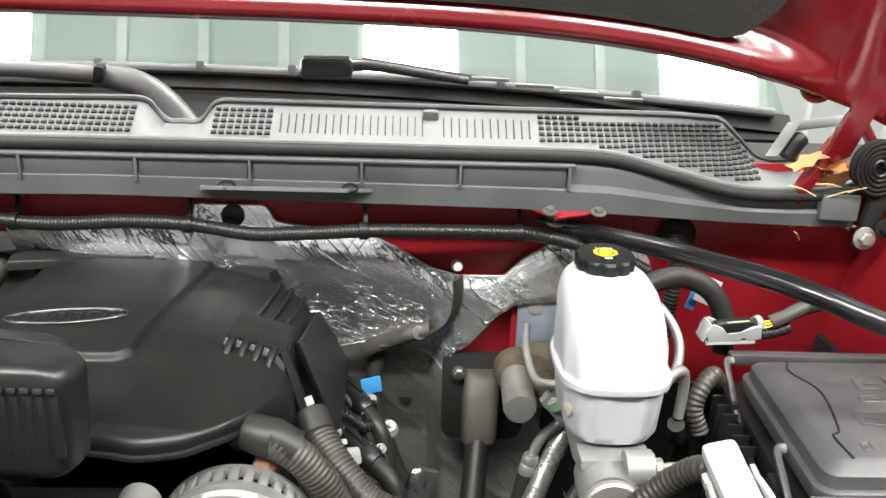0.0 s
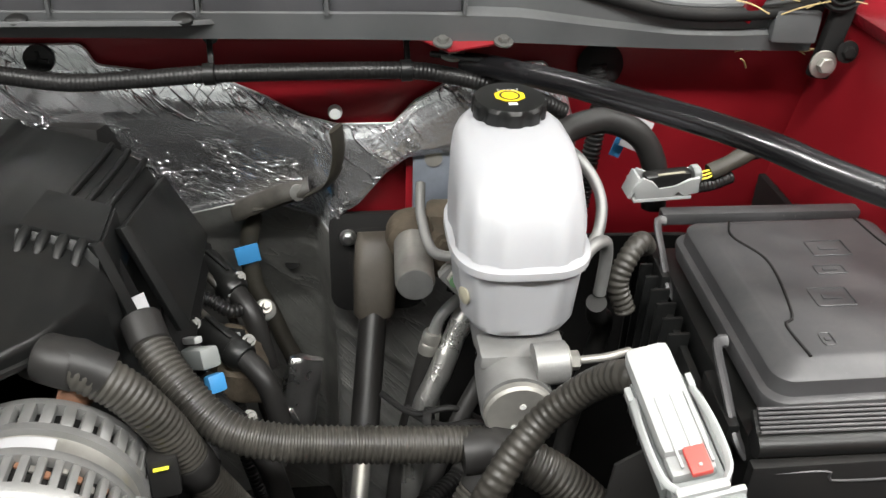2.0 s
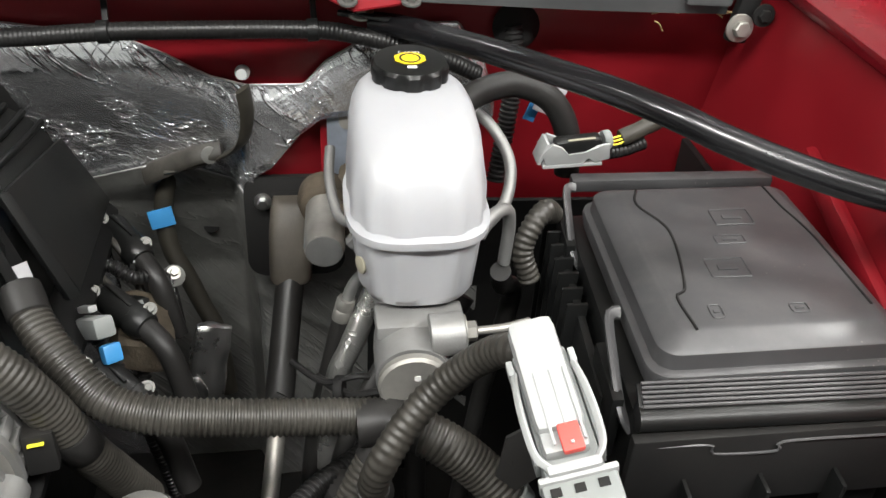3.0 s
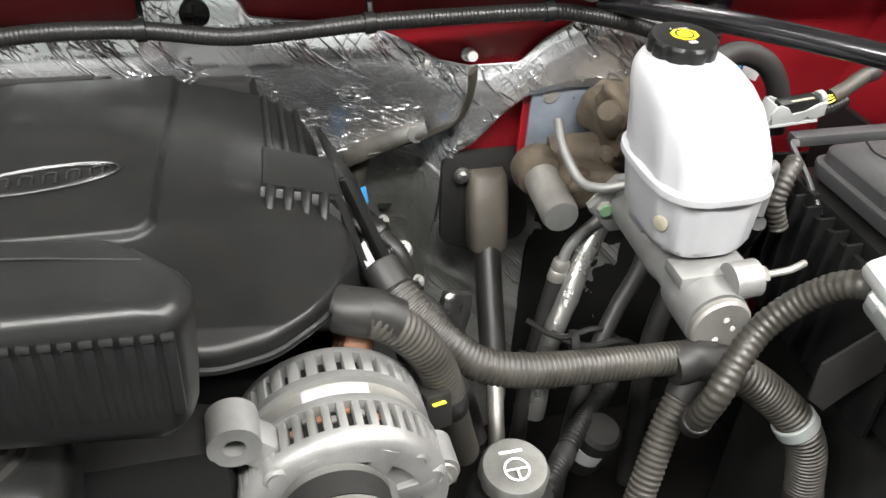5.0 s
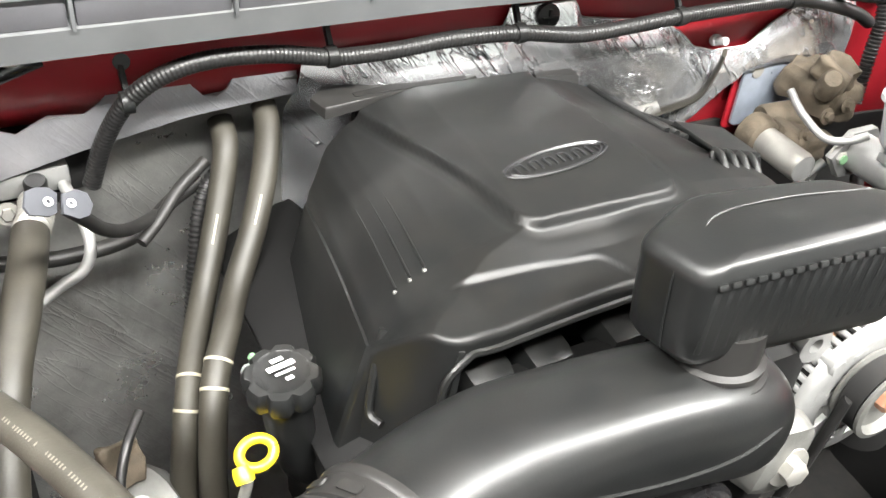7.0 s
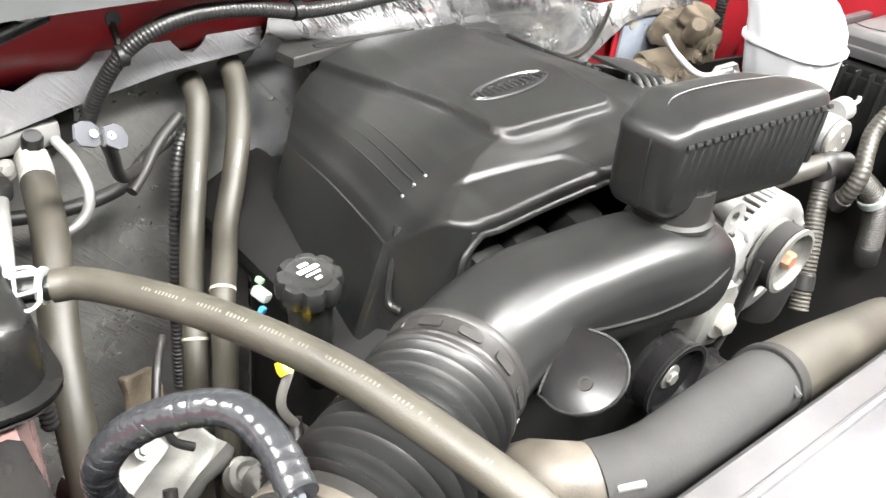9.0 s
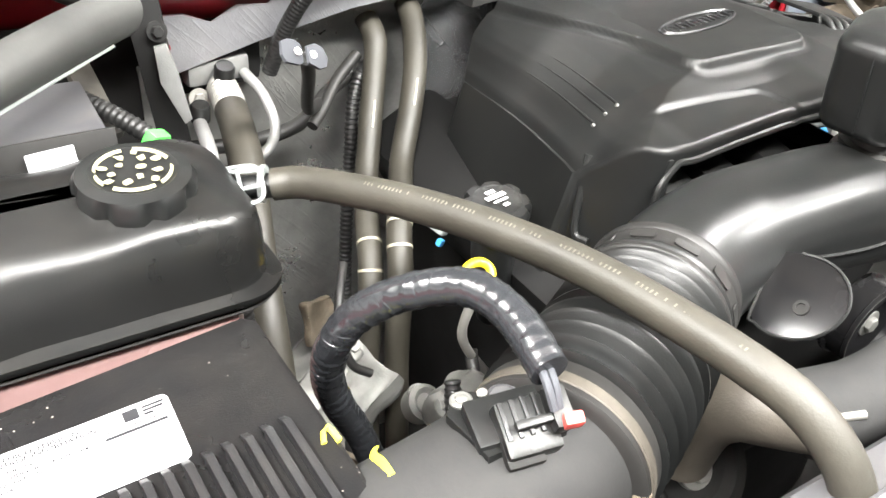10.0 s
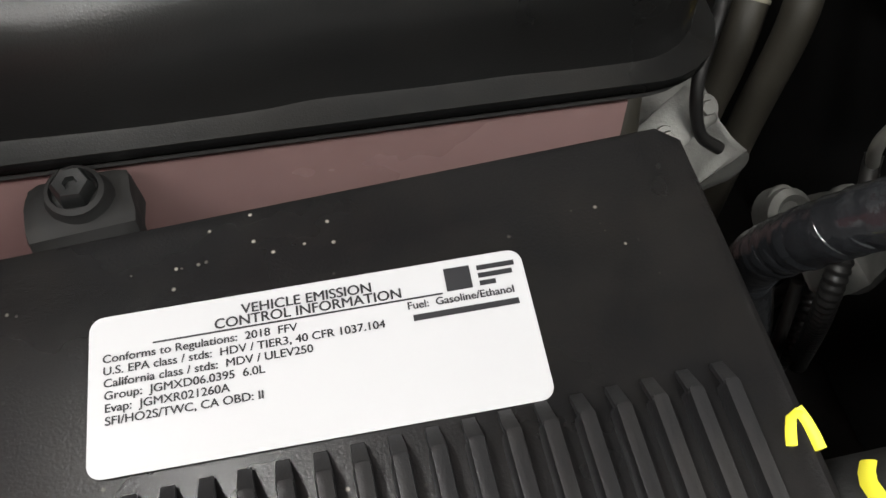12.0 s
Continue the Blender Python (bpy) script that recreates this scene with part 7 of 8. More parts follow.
def brake_booster():
    root = thing("brake_booster", (0.11, 0.90, 1.0), "rusty brown hydraulic brake booster bolted to the firewall", "brake booster")
    part("mounting_plate", prism(rounded(0.105, 0.088, 0.008), 0.004, (0.140, 0.944, 1.052), (1, 0, 0), (0, 0, 1), 0.001), BLUEZINC, root, "bluish zinc mounting plate")
    part("red_frame", prism(rounded(0.118, 0.10, 0.006), 0.003, (0.140, 0.950, 1.052), (1, 0, 0), (0, 0, 1), 0.001), RED, root, "red painted plate edge")
    part("plate_hole", lathe([(0.009, 0), (0.009, 0.002), (0.006, 0.002)], (0.108, 0.940, 1.082), (0, -1, 0), 20), ZINC, root)
    part("valve_casting", lumpy(box((0.172, 0.892, 1.072), (0.060, 0.09, 0.050), 0.014, (8, 0, 6)), 0.010, 45, 1.0), RUST, root, "rusty brown casting")
    part("lower_casting", lumpy(box((0.128, 0.874, 1.018), (0.066, 0.070, 0.040), 0.012, (0, 12, 0)), 0.008, 50, 2.0), RUST, root, "rusty brown casting")
    part("upper_lobe", lumpy(box((0.158, 0.868, 1.104), (0.040, 0.046, 0.030), 0.009, (15, 0, 20)), 0.010, 60, 3.0), RUST, root)
    part("spool_tube", lathe([(0.019, 0), (0.021, 0.004), (0.021, 0.09), (0.016, 0.10)], (0.10, 0.905, 1.030), (0.9, -0.2, 0.1), 24), RUST, root)
    part("pressure_port", lathe([(0.014, 0), (0.014, 0.030), (0.010, 0.036)], (0.146, 0.864, 1.084), (-0.4, -0.4, 0.6), 18), RUST, root)
    for p in ((0.128, 0.838, 1.066), (0.170, 0.845, 1.070), (0.110, 0.845, 1.040)):
        hexbolt("bolt", p, (0, -1, 0.2), 0.006, root, RUST, 0.008)
    acc = part("accumulator", lathe([(0.010, -0.004), (0.0170, 0), (0.0186, 0.004), (0.0188, 0.084), (0.0175, 0.088), (0.0172, 0.090), (0.015, 0.0895), (0.013, 0.0888)], (0.0835, 0.898, 1.0215), (-0.05, -1.0, -0.03), 36), ZINC, root, "dull steel accumulator cylinder")
    part("accumulator_boot", lathe([(0.026, -0.012), (0.027, 0), (0.024, 0.012), (0.0185, 0.016)], (0.083, 0.890, 1.0215), (-0.05, -1.0, -0.03), 30), RUST, root)
    part("end_face", lathe([(0.0165, 0), (0.0165, 0.0008), (0.0125, 0.0012), (0.0005, 0.0012)], V((0.0835, 0.898, 1.0215)) + V((-0.05, -1.0, -0.03)).normalized() * 0.0900, (-0.05, -1.0, -0.03), 36), ALU, root, "bright stamped end face")
    return root


brake_booster()


def steering_boot():
    root = thing("steering_column_boot", (0.045, 0.94, 0.94), "dusty black steering column boot bolted to the firewall", "boot")
    part("base_plate", prism(rounded(0.104, 0.118, 0.018), 0.008, (0.052, 0.962, 0.948), (1, 0, 0), (0, 0.10, 1), 0.003), BLACKM, root, "dusty black base plate")
    part("inner_pad", prism(rounded(0.074, 0.092, 0.014), 0.004, (0.058, 0.957, 0.945), (1, 0, 0), (0, 0.10, 1), 0.002), BLACKM, root)
    sleeve = []
    for p, r in (((0.050, 0.962, 0.985), 0.020), ((0.050, 0.950, 0.978), 0.0225), ((0.048, 0.938, 0.955), 0.0235), ((0.0465, 0.925, 0.928), 0.0228), ((0.0455, 0.917, 0.910), 0.0222), ((0.0455, 0.914, 0.906), 0.019)):
        sleeve.append(superring(p, (1, 0, 0), (0, 0.9, -0.42), r, r * 0.85, 3.2, 40))
    part("sleeve", ringloft(sleeve), BOOT, root, "dusty brown rubber sleeve", smooth=50)
    hexbolt("bolt", (0.020, 0.948, 0.986), (0, -1, 0.1), 0.0055, root, STEEL, 0.008)
    part("washer", lathe([(0.009, 0), (0.009, 0.002), (0.006, 0.003)], (0.020, 0.9495, 0.986), (0, -1, 0.1), 18), ZINC, root)
    part("shaft", tube([(0.0455, 0.918, 0.915), (0.036, 0.858, 0.862), (0.027, 0.800, 0.812)], 0.0150, 20), RUBBER, root, "scuffed black steering shaft")
    part("shaft_end", tube([(0.028, 0.803, 0.815), (0.018, 0.750, 0.765), (0.005, 0.68, 0.70)], 0.0090, 18), ZINC, root, "bare steel shaft end")
    return root


steering_boot()


def brace_rod():
    root = thing("brace_rod", (0.2, 0.85, 1.2), "glossy black bent brace rod from firewall to fender", "brace rod")
    part("rod", tube([(0.128, 0.905, 1.195), (0.150, 0.890, 1.198), (0.178, 0.850, 1.205), (0.212, 0.800, 1.213), (0.252, 0.745, 1.219), (0.288, 0.700, 1.222), (0.318, 0.668, 1.220), (0.345, 0.645, 1.214), (0.385, 0.620, 1.206), (0.43, 0.595, 1.200), (0.50, 0.56, 1.195)], 0.0102, 32), ROD, root)
    part("flattened_end", box((0.125, 0.908, 1.200), (0.050, 0.028, 0.006), 0.002, (-20, 0, -20)), ROD, root)
    hexbolt("bolt", (0.118, 0.905, 1.204), (0, -0.3, 1), 0.007, root, ZINC)
    return root


brace_rod()


def firewall_loom():
    root = thing("firewall_wire_loom", (-0.2, 0.90, 1.19), "black corrugated wiring loom clipped along the firewall", "wire loom")
    pts = [(-0.690, 0.935, 1.085), (-0.676, 0.925, 1.130), (-0.655, 0.912, 1.170), (-0.625, 0.905, 1.193), (-0.585, 0.902, 1.203), (-0.530, 0.903, 1.200), (-0.478, 0.905, 1.190), (-0.42, 0.903, 1.190), (-0.36, 0.900, 1.195), (-0.289, 0.897, 1.194), (-0.22, 0.893, 1.186), (-0.16, 0.890, 1.189), (-0.096, 0.888, 1.194), (-0.02, 0.892, 1.194), (0.076, 0.897, 1.192), (0.115, 0.896, 1.187), (0.155, 0.893, 1.178), (0.195, 0.892, 1.165), (0.225, 0.895, 1.150)]
    part("loom", tube(pts, 0.0078, 16, corr=(0.0038, 0.0005)), LOOM, root)
    for x, y, z in ((-0.480, 0.904, 1.191), (-0.289, 0.897, 1.194), (-0.096, 0.888, 1.194), (0.076, 0.897, 1.192), (-0.655, 0.912, 1.17)):
        part("clip", lathe([(0.0092, -0.005), (0.0098, -0.0045), (0.0098, 0.0045), (0.0092, 0.005)], (x, y, z), (1, 0, 0.05), 18), BLACK, root)
        part("clip_stem", box((x + 0.001, y + 0.012, z + 0.016), (0.005, 0.006, 0.030), 0.001, (-30, 0, 6)), BLACK, root)
        part("clip_head", lathe([(0.007, 0), (0.007, 0.003)], (x + 0.002, y + 0.018, z + 0.028), (0, -1, 0.2), 14), BLACK, root)
    return root


firewall_loom()


def loom(name, pts, r, corr, material, label, group="", bands=(), seg=18):
    """A corrugated loom with turns of tape."""
    root = thing(name, pts[-1], label, "wire loom", group)
    part("conduit", tube(pts, r, seg, corr=corr), material, root)
    path, length = smooth_path(pts, 0.004)
    fr = frames(path)
    for b in bands:
        i = min(len(path) - 2, max(1, int(b * len(path))))
        w = r * 0.9
        part("tape_band", lathe([(r + 0.0004, -w), (r + 0.0014, -w * 0.9), (r + 0.0016, 0), (r + 0.0014, w * 0.9), (r + 0.0004, w)], path[i], fr[i][0], 16), RUBBER, root, "turn of dusty black tape")
    return root


def right_looms():
    g = "dusty looms over the engine side"
    loom("wire_loom", [(-0.132, 0.668, 1.098), (-0.124, 0.652, 1.088), (-0.105, 0.628, 1.070), (-0.075, 0.605, 1.048), (-0.040, 0.597, 1.038), (0.010, 0.598, 1.030), (0.060, 0.602, 1.022), (0.105, 0.605, 1.016), (0.135, 0.606, 1.012)], 0.0132, (0.0042, 0.0012), LOOMDUST, "thick dusty corrugated wiring loom crossing the bay", g, (0.04, 0.96), 20)
    loom("wire_loom", [(-0.172, 0.594, 1.122), (-0.152, 0.588, 1.118), (-0.130, 0.586, 1.102), (-0.112, 0.586, 1.076), (-0.099, 0.590, 1.042), (-0.091, 0.598, 1.008), (-0.080, 0.612, 0.968), (-0.066, 0.628, 0.92)], 0.0142, (0.0042, 0.0007), LOOMDUST, "dusty taped loom curving down past the alternator", g, (0.04, 0.55), 20)
    solo("loom_boot", tube([(-0.186, 0.606, 1.114), (-0.172, 0.598, 1.122), (-0.152, 0.590, 1.121), (-0.138, 0.588, 1.112)], 0.0150, 18, wob=0.34, r1=0.0145), RUBBER, "lumpy taped end of the dusty loom", "wire loom", g)
    loom("wire_loom", [(0.108, 0.570, 0.975), (0.104, 0.560, 0.995), (0.110, 0.556, 1.022), (0.126, 0.566, 1.045), (0.146, 0.575, 1.066), (0.166, 0.572, 1.090), (0.180, 0.560, 1.112), (0.188, 0.548, 1.124), (0.196, 0.538, 1.128)], 0.0108, (0.0060, 0.0007), LOOMDUST, "taped dusty loom rising to the grey connector", g, (0.04,), 18)
    loom("wire_loom", [(0.120, 0.604, 1.012), (0.151, 0.590, 1.004), (0.179, 0.580, 0.985), (0.203, 0.566, 0.962), (0.220, 0.557, 0.930), (0.235, 0.552, 0.86)], 0.0165, (0.0044, 0.0011), LOOMDUST, "fat dusty loom dropping beside the fuse box", g, (0.04, 0.96), 20)
    solo("loom_clamp", lathe([(0.0185, -0.006), (0.0195, -0.005), (0.0195, 0.005), (0.0185, 0.006)], (0.205, 0.565, 0.958), (0.55, -0.35, -0.8), 28), GREYP, "pale grey plastic clamp round the fat loom", "clamp")
    loom("wire_loom", [(0.135, 0.745, 0.86), (0.102, 0.710, 0.855), (0.067, 0.676, 0.862), (0.042, 0.648, 0.862), (0.010, 0.61, 0.868), (-0.01, 0.59, 0.84)], 0.0095, (0.0052, 0.0018), LOOM, "black corrugated loom low in the bay", g, (0.1, 0.6), 16)
    solo("loom_joint", tube([(0.095, 0.600, 1.013), (0.118, 0.600, 1.014), (0.142, 0.590, 1.012)], 0.0160, 16, wob=0.34), RUBBER, "lumpy taped joint where looms meet", "wire loom", g)
    loom("wire_loom", [(0.118, 0.600, 1.005), (0.095, 0.585, 0.965), (0.075, 0.565, 0.92), (0.05, 0.54, 0.85)], 0.0120, (0.0052, 0.0012), LOOMDUST, "dusty branch loom running down from the joint", g, (0.1, 0.8))
    solo("cowl_conduit", tube([(0.258, 0.915, 1.190), (0.262, 0.905, 1.150), (0.258, 0.90, 1.10), (0.25, 0.89, 1.04)], 0.0085, 14, corr=(0.005, 0.0016)), LOOM, "upright black corrugated conduit at the firewall", "wire loom")
    solo("firewall_grommet", lathe([(0.022, 0), (0.022, 0.004), (0.016, 0.010), (0.010, 0.012)], (0.262, 0.922, 1.186), (0, -1, 0.1), 28), BLACKM, "black rubber grommet in the red firewall", "grommet")
    solo("vacuum_hose", tube([(0.190, 0.800, 1.165), (0.215, 0.815, 1.172), (0.245, 0.825, 1.172), (0.275, 0.825, 1.158), (0.292, 0.820, 1.130), (0.296, 0.815, 1.09)], 0.0112, 18), RUBBER, "black rubber hose arching behind the brake reservoir", "hose")
    tag = thing("hose_tag", (0.293, 0.85, 1.145), "white paper part tag with a blue edge on the hose", "tag")
    part("paper", box((0.286, 0.860, 1.142), (0.026, 0.001, 0.030), 0.0003, (-8, 25, 10)), LABEL, tag)
    part("blue_edge", box((0.272, 0.864, 1.130), (0.012, 0.001, 0.024), 0.0003, (-8, 25, 10)), BLUE, tag)
    part("print_mark", box((0.288, 0.8585, 1.142), (0.009, 0.0006, 0.009), 0.0001, (-8, 25, 10)), INK, tag)


right_looms()


def ignition_side():
    """Coils, plugs and pipes between the engine and the firewall."""
    rail = thing("fuel_rail", (-0.10, 0.80, 0.95), "dark fuel rail and coil pack along the engine side", "fuel rail")
    for tail, head in (((-0.122, 0.900, 0.996), (-0.088, 0.855, 0.984)), ((-0.116, 0.803, 0.984), (-0.074, 0.764, 0.977)), ((-0.110, 0.720, 0.975), (-0.070, 0.690, 0.955))):
        tail, head = V(tail), V(head)
        d = head - tail
        length = d.length
        coil = part("coil", lathe([(0.011, 0), (0.0135, 0.003), (0.0135, length * 0.72), (0.0150, length * 0.74), (0.0150, length * 0.90), (0.0115, length)], tail, d, 24), BLACKG, rail)
        part("rib", box(tail + d * 0.4 + V((0, 0, 0.014)), (length * 0.6, 0.003, 0.004), 0.001, (0, 12, -46)), BLACK, coil)
        part("coil_boot", tube([head - d * 0.1, head + d * 0.3 + V((0.004, -0.004, -0.012)), head + d * 0.5 + V((0.01, -0.01, -0.06))], 0.0100, 14), RUBBER, rail)
        hexbolt("bolt", head + V((0.002, 0.010, 0.012)), (0.3, -0.6, 0.7), 0.0036, rail, ALUDARK, 0.006)
        hexbolt("bolt", tail + V((-0.004, -0.012, 0.014)), (0.3, -0.6, 0.7), 0.0034, rail, ALUDARK, 0.006)
    hexbolt("bolt", (-0.064, 0.862, 0.962), (0.3, -0.6, 0.7), 0.0040, rail, ZINC, 0.007)
    part("ear", lathe([(0.011, 0), (0.011, 0.006), (0.007, 0.008)], (-0.066, 0.868, 0.953), (0.3, -0.6, 0.7), 18), ALUDARK, rail, "dark cast ear")
    part("lower_flange", lumpy(box((-0.088, 0.800, 0.945), (0.050, 0.085, 0.030), 0.008, (0, 18, 10)), 0.006, 45, 8.0, 2), RUST, rail, "rust-stained casting")
    solo("coil_conduit", tube([(-0.128, 0.835, 0.994), (-0.112, 0.838, 0.990), (-0.094, 0.832, 0.981), (-0.078, 0.846, 0.972), (-0.070, 0.860, 0.950), (-0.066, 0.862, 0.900)], 0.0065, 14, corr=(0.0042, 0.0012)), LOOM, "black corrugated conduit looping between the coils", "wire loom")
    shiny = thing("manifold_shield", (-0.036, 0.80, 0.91), "bright bent steel shield low beside the engine", "heat shield")
    part("plate", lumpy(box((-0.030, 0.790, 0.910), (0.034, 0.014, 0.075), 0.005, (-18, 14, 10)), 0.005, 55, 3.0, 3), STEEL, shiny)
    part("wing", lumpy(box((-0.046, 0.772, 0.880), (0.030, 0.010, 0.040), 0.003, (-10, -20, 24)), 0.004, 60, 6.0, 2), STEEL, shiny)
    part("stay", tube([(-0.037, 0.806, 0.905), (-0.045, 0.82, 0.86), (-0.06, 0.83, 0.78)], 0.008, 12), ALUDARK, shiny)
    for k, (a, b, c) in enumerate((((-0.128, 0.88, 1.00), (-0.105, 0.86, 0.985), (-0.085, 0.835, 0.93)), ((-0.120, 0.80, 0.995), (-0.098, 0.79, 0.965), (-0.080, 0.76, 0.90)), ((-0.130, 0.84, 0.985), (-0.108, 0.815, 0.978), (-0.075, 0.80, 0.94)), ((-0.118, 0.74, 1.00), (-0.096, 0.725, 0.975), (-0.07, 0.70, 0.90)))):
        solo("coil_wire", tube([a, b, c, (c[0] + 0.02, c[1] - 0.01, c[2] - 0.10)], 0.0042 + 0.0012 * (k % 2), 10, corr=(0.0042, 0.0010) if k % 2 else None), LOOM if k % 2 else LOOMDUST, "black coil wire running down the engine side", "wire", "coil wires")
    for x, y, z, turn in ((-0.098, 0.862, 0.975, 25), (-0.092, 0.806, 0.968, 35)):
        pl = thing("coil_plug", (x, y, z), "black coil plug with a grey lock beside the engine", "plug", "coil plugs")
        part("shell", box((x, y, z), (0.018, 0.030, 0.016), 0.003, (-25, 10, turn)), BLACKG, pl)
        part("lock", box((x + 0.004, y - 0.008, z + 0.010), (0.010, 0.010, 0.004), 0.001, (-25, 10, turn)), GREYP, pl, "grey lock")
        part("rib", box((x - 0.006, y + 0.004, z + 0.009), (0.003, 0.022, 0.003), 0.0008, (-25, 10, turn)), BLACK, pl)
    plug = thing("injector_plug", (-0.09, 0.76, 0.95), "pale grey injector plug with a blue collar", "plug")
    part("shell", box((-0.110, 0.735, 1.004), (0.018, 0.046, 0.018), 0.004, (-30, 10, 38)), GREYP, plug)
    part("collar", box((-0.095, 0.717, 0.991), (0.016, 0.010, 0.016), 0.003, (-30, 10, 38)), BLUE, plug, "blue collar")
    part("latch", box((-0.114, 0.744, 1.016), (0.008, 0.022, 0.006), 0.002, (-30, 10, 38)), WHITEP, plug)
    solo("white_label_strip", slab((-0.1445, 0.690, 1.098), (-0.1305, 0.662, 1.072), (-0.1195, 0.676, 1.060), (-0.1365, 0.704, 1.094), 0.001, 0.0003), LABEL, "white paper label on the loom by the cover", "label")
    solo("blue_flag", box((-0.0905, 0.986, 0.945), (0.026, 0.002, 0.022), 0.0006, (-6, -8, 12)), BLUE, "bright blue paper flag on the dusty hose", "tag")
    solo("firewall_duct", tube([(-0.072, 1.010, 1.000), (-0.084, 1.005, 0.975), (-0.090, 1.000, 0.940), (-0.086, 0.992, 0.900), (-0.073, 0.985, 0.872), (-0.058, 0.975, 0.835), (-0.044, 0.965, 0.80), (-0.035, 0.95, 0.72)], 0.0105, 16, wob=0.05), HOSE, "dusty hose running down the foil beside the engine", "hose")
    strap = thing("ground_strap", (0.0, 0.93, 1.06), "dusty flat braided ground strap bolted to the firewall", "ground strap")
    run = [(0.011, 1.130), (0.013, 1.112), (0.012, 1.090), (0.006, 1.066), (-0.006, 1.044), (-0.024, 1.026), (-0.048, 1.014), (-0.078, 1.006)]
    part("braid", tube([(x, wall_y(x, z) - 0.024, z) for x, z in run], 0.0090, 14, flat=0.30), HOSE, strap)
    run = [(-0.018, 1.040), (-0.045, 1.030), (-0.072, 1.014), (-0.102, 0.996)]
    part("sheath", tube([(x, wall_y(x, z) - 0.020, z) for x, z in run], 0.0115, 14, flat=0.35), LOOMDUST, strap, "flat dusty sheath")
    part("stud", lathe([(0.007, 0), (0.007, 0.006), (0.0050, 0.007), (0.0050, 0.020)], (0.011, 0.934, 1.137), (0, -1, 0.3), 16), WHITEP, strap, "pale stud cap")
    part("lug", lathe([(0.009, 0), (0.009, 0.003), (0.005, 0.004)], (-0.030, wall_y(-0.030, 1.030) - 0.026, 1.032), (0, -1, 0.3), 16), ALUDARK, strap)
    solo("foil_hole", lathe([(0.009, 0), (0.009, 0.0015)], (-0.046, wall_y(-0.046, 0.897) - 0.0165, 0.897), (0, -1, 0.2), 20), BLACKM, "small dark drain hole in the grey panel", "hole")
    gro = thing("wire_grommet", (-0.244, 0.92, 1.20), "black plastic cable grommet in the foil tab", "grommet")
    part("ring", lathe([(0.013, 0), (0.013, 0.006), (0.008, 0.008)], (-0.244, 0.921, 1.198), (0, -1, 0.1), 24), BLACK, gro)
    part("cross_bar", box((-0.244, 0.913, 1.198), (0.018, 0.004, 0.004), 0.001), BLACK, gro)
    part("cross_bar", box((-0.244, 0.913, 1.198), (0.004, 0.004, 0.018), 0.001), BLACK, gro)
    g = "hoses under the master cylinder"
    solo("pressure_hose", tube([(0.175, 0.800, 0.995), (0.160, 0.780, 0.965), (0.135, 0.765, 0.930), (0.110, 0.745, 0.890), (0.085, 0.72, 0.83), (0.07, 0.70, 0.70)], 0.0085, 14), RUBBER, "black pressure hose under the master cylinder", "hose", g)
    solo("pressure_hose", tube([(0.200, 0.760, 1.000), (0.180, 0.745, 0.968), (0.165, 0.735, 0.925), (0.158, 0.725, 0.87), (0.16, 0.71, 0.72)], 0.0105, 14), RUBBER, "black hose bending down beside the fuse box", "hose", g)
    # The grey cloth wrap is drawn with the dark foil material.
    solo("cloth_wrapped_hose", tube([(0.150, 0.850, 0.985), (0.125, 0.835, 0.945), (0.105, 0.815, 0.905), (0.085, 0.800, 0.86), (0.075, 0.79, 0.76)], 0.0115, 16, wob=0.12), FOILDARK, "hose wrapped in dark grey cloth", "hose", g)
    solo("return_hose", tube([(0.215, 0.700, 1.070), (0.222, 0.715, 1.045), (0.236, 0.735, 1.025), (0.235, 0.745, 0.98), (0.22, 0.74, 0.90), (0.20, 0.72, 0.75)], 0.0085, 14), RUBBER, "black return hose dropping from the bent pipe", "hose", g)
    for k, (x, y, z) in enumerate(((0.075, 0.760, 0.905), (0.098, 0.748, 0.895), (0.060, 0.735, 0.885))):
        solo("thin_wire", tube([(x - 0.03, y + 0.02, z + 0.01), (x, y, z + 0.004 * k), (x + 0.035, y - 0.008, z + 0.012), (x + 0.07, y + 0.004, z - 0.02)], 0.0032 + 0.0008 * k, 8), LOOM, "thin black wires tangled low in the bay", "wire", "tangled wires")
    solo("bundle_tie", lathe([(0.014, 0), (0.0145, 0.002), (0.0145, 0.006), (0.014, 0.008)], (0.085, 0.755, 0.898), (1, -0.2, 0.1), 18), BLACKM, "black tie round the tangled wires", "tie")
    fit = thing("hose_fitting", (0.10, 0.84, 0.96), "crimped steel hose fitting below the booster", "fitting")
    part("pipe", tube([(0.150, 0.835, 1.000), (0.128, 0.835, 0.985), (0.108, 0.835, 0.962), (0.098, 0.832, 0.935)], 0.0060, 12), ALU, fit)
    part("ferrule", lathe([(0.0085, 0), (0.0095, 0.003), (0.0095, 0.010), (0.0085, 0.012), (0.0095, 0.014), (0.0095, 0.024), (0.0085, 0.026)], (0.100, 0.832, 0.945), (-0.25, -0.05, -1), 18), ZINC, fit)
    part("hose", tube([(0.094, 0.830, 0.920), (0.082, 0.820, 0.87), (0.065, 0.80, 0.80), (0.05, 0.77, 0.68)], 0.0092, 14), RUBBER, fit)
    motor = thing("small_motor", (0.08, 0.68, 0.80), "black cylinder with pale band low in the bay", "canister")
    part("can", lathe([(0.020, 0), (0.021, 0.01), (0.021, 0.06), (0.017, 0.065)], (0.085, 0.690, 0.80), (0.1, -0.3, 1), 24), BLACKM, motor)
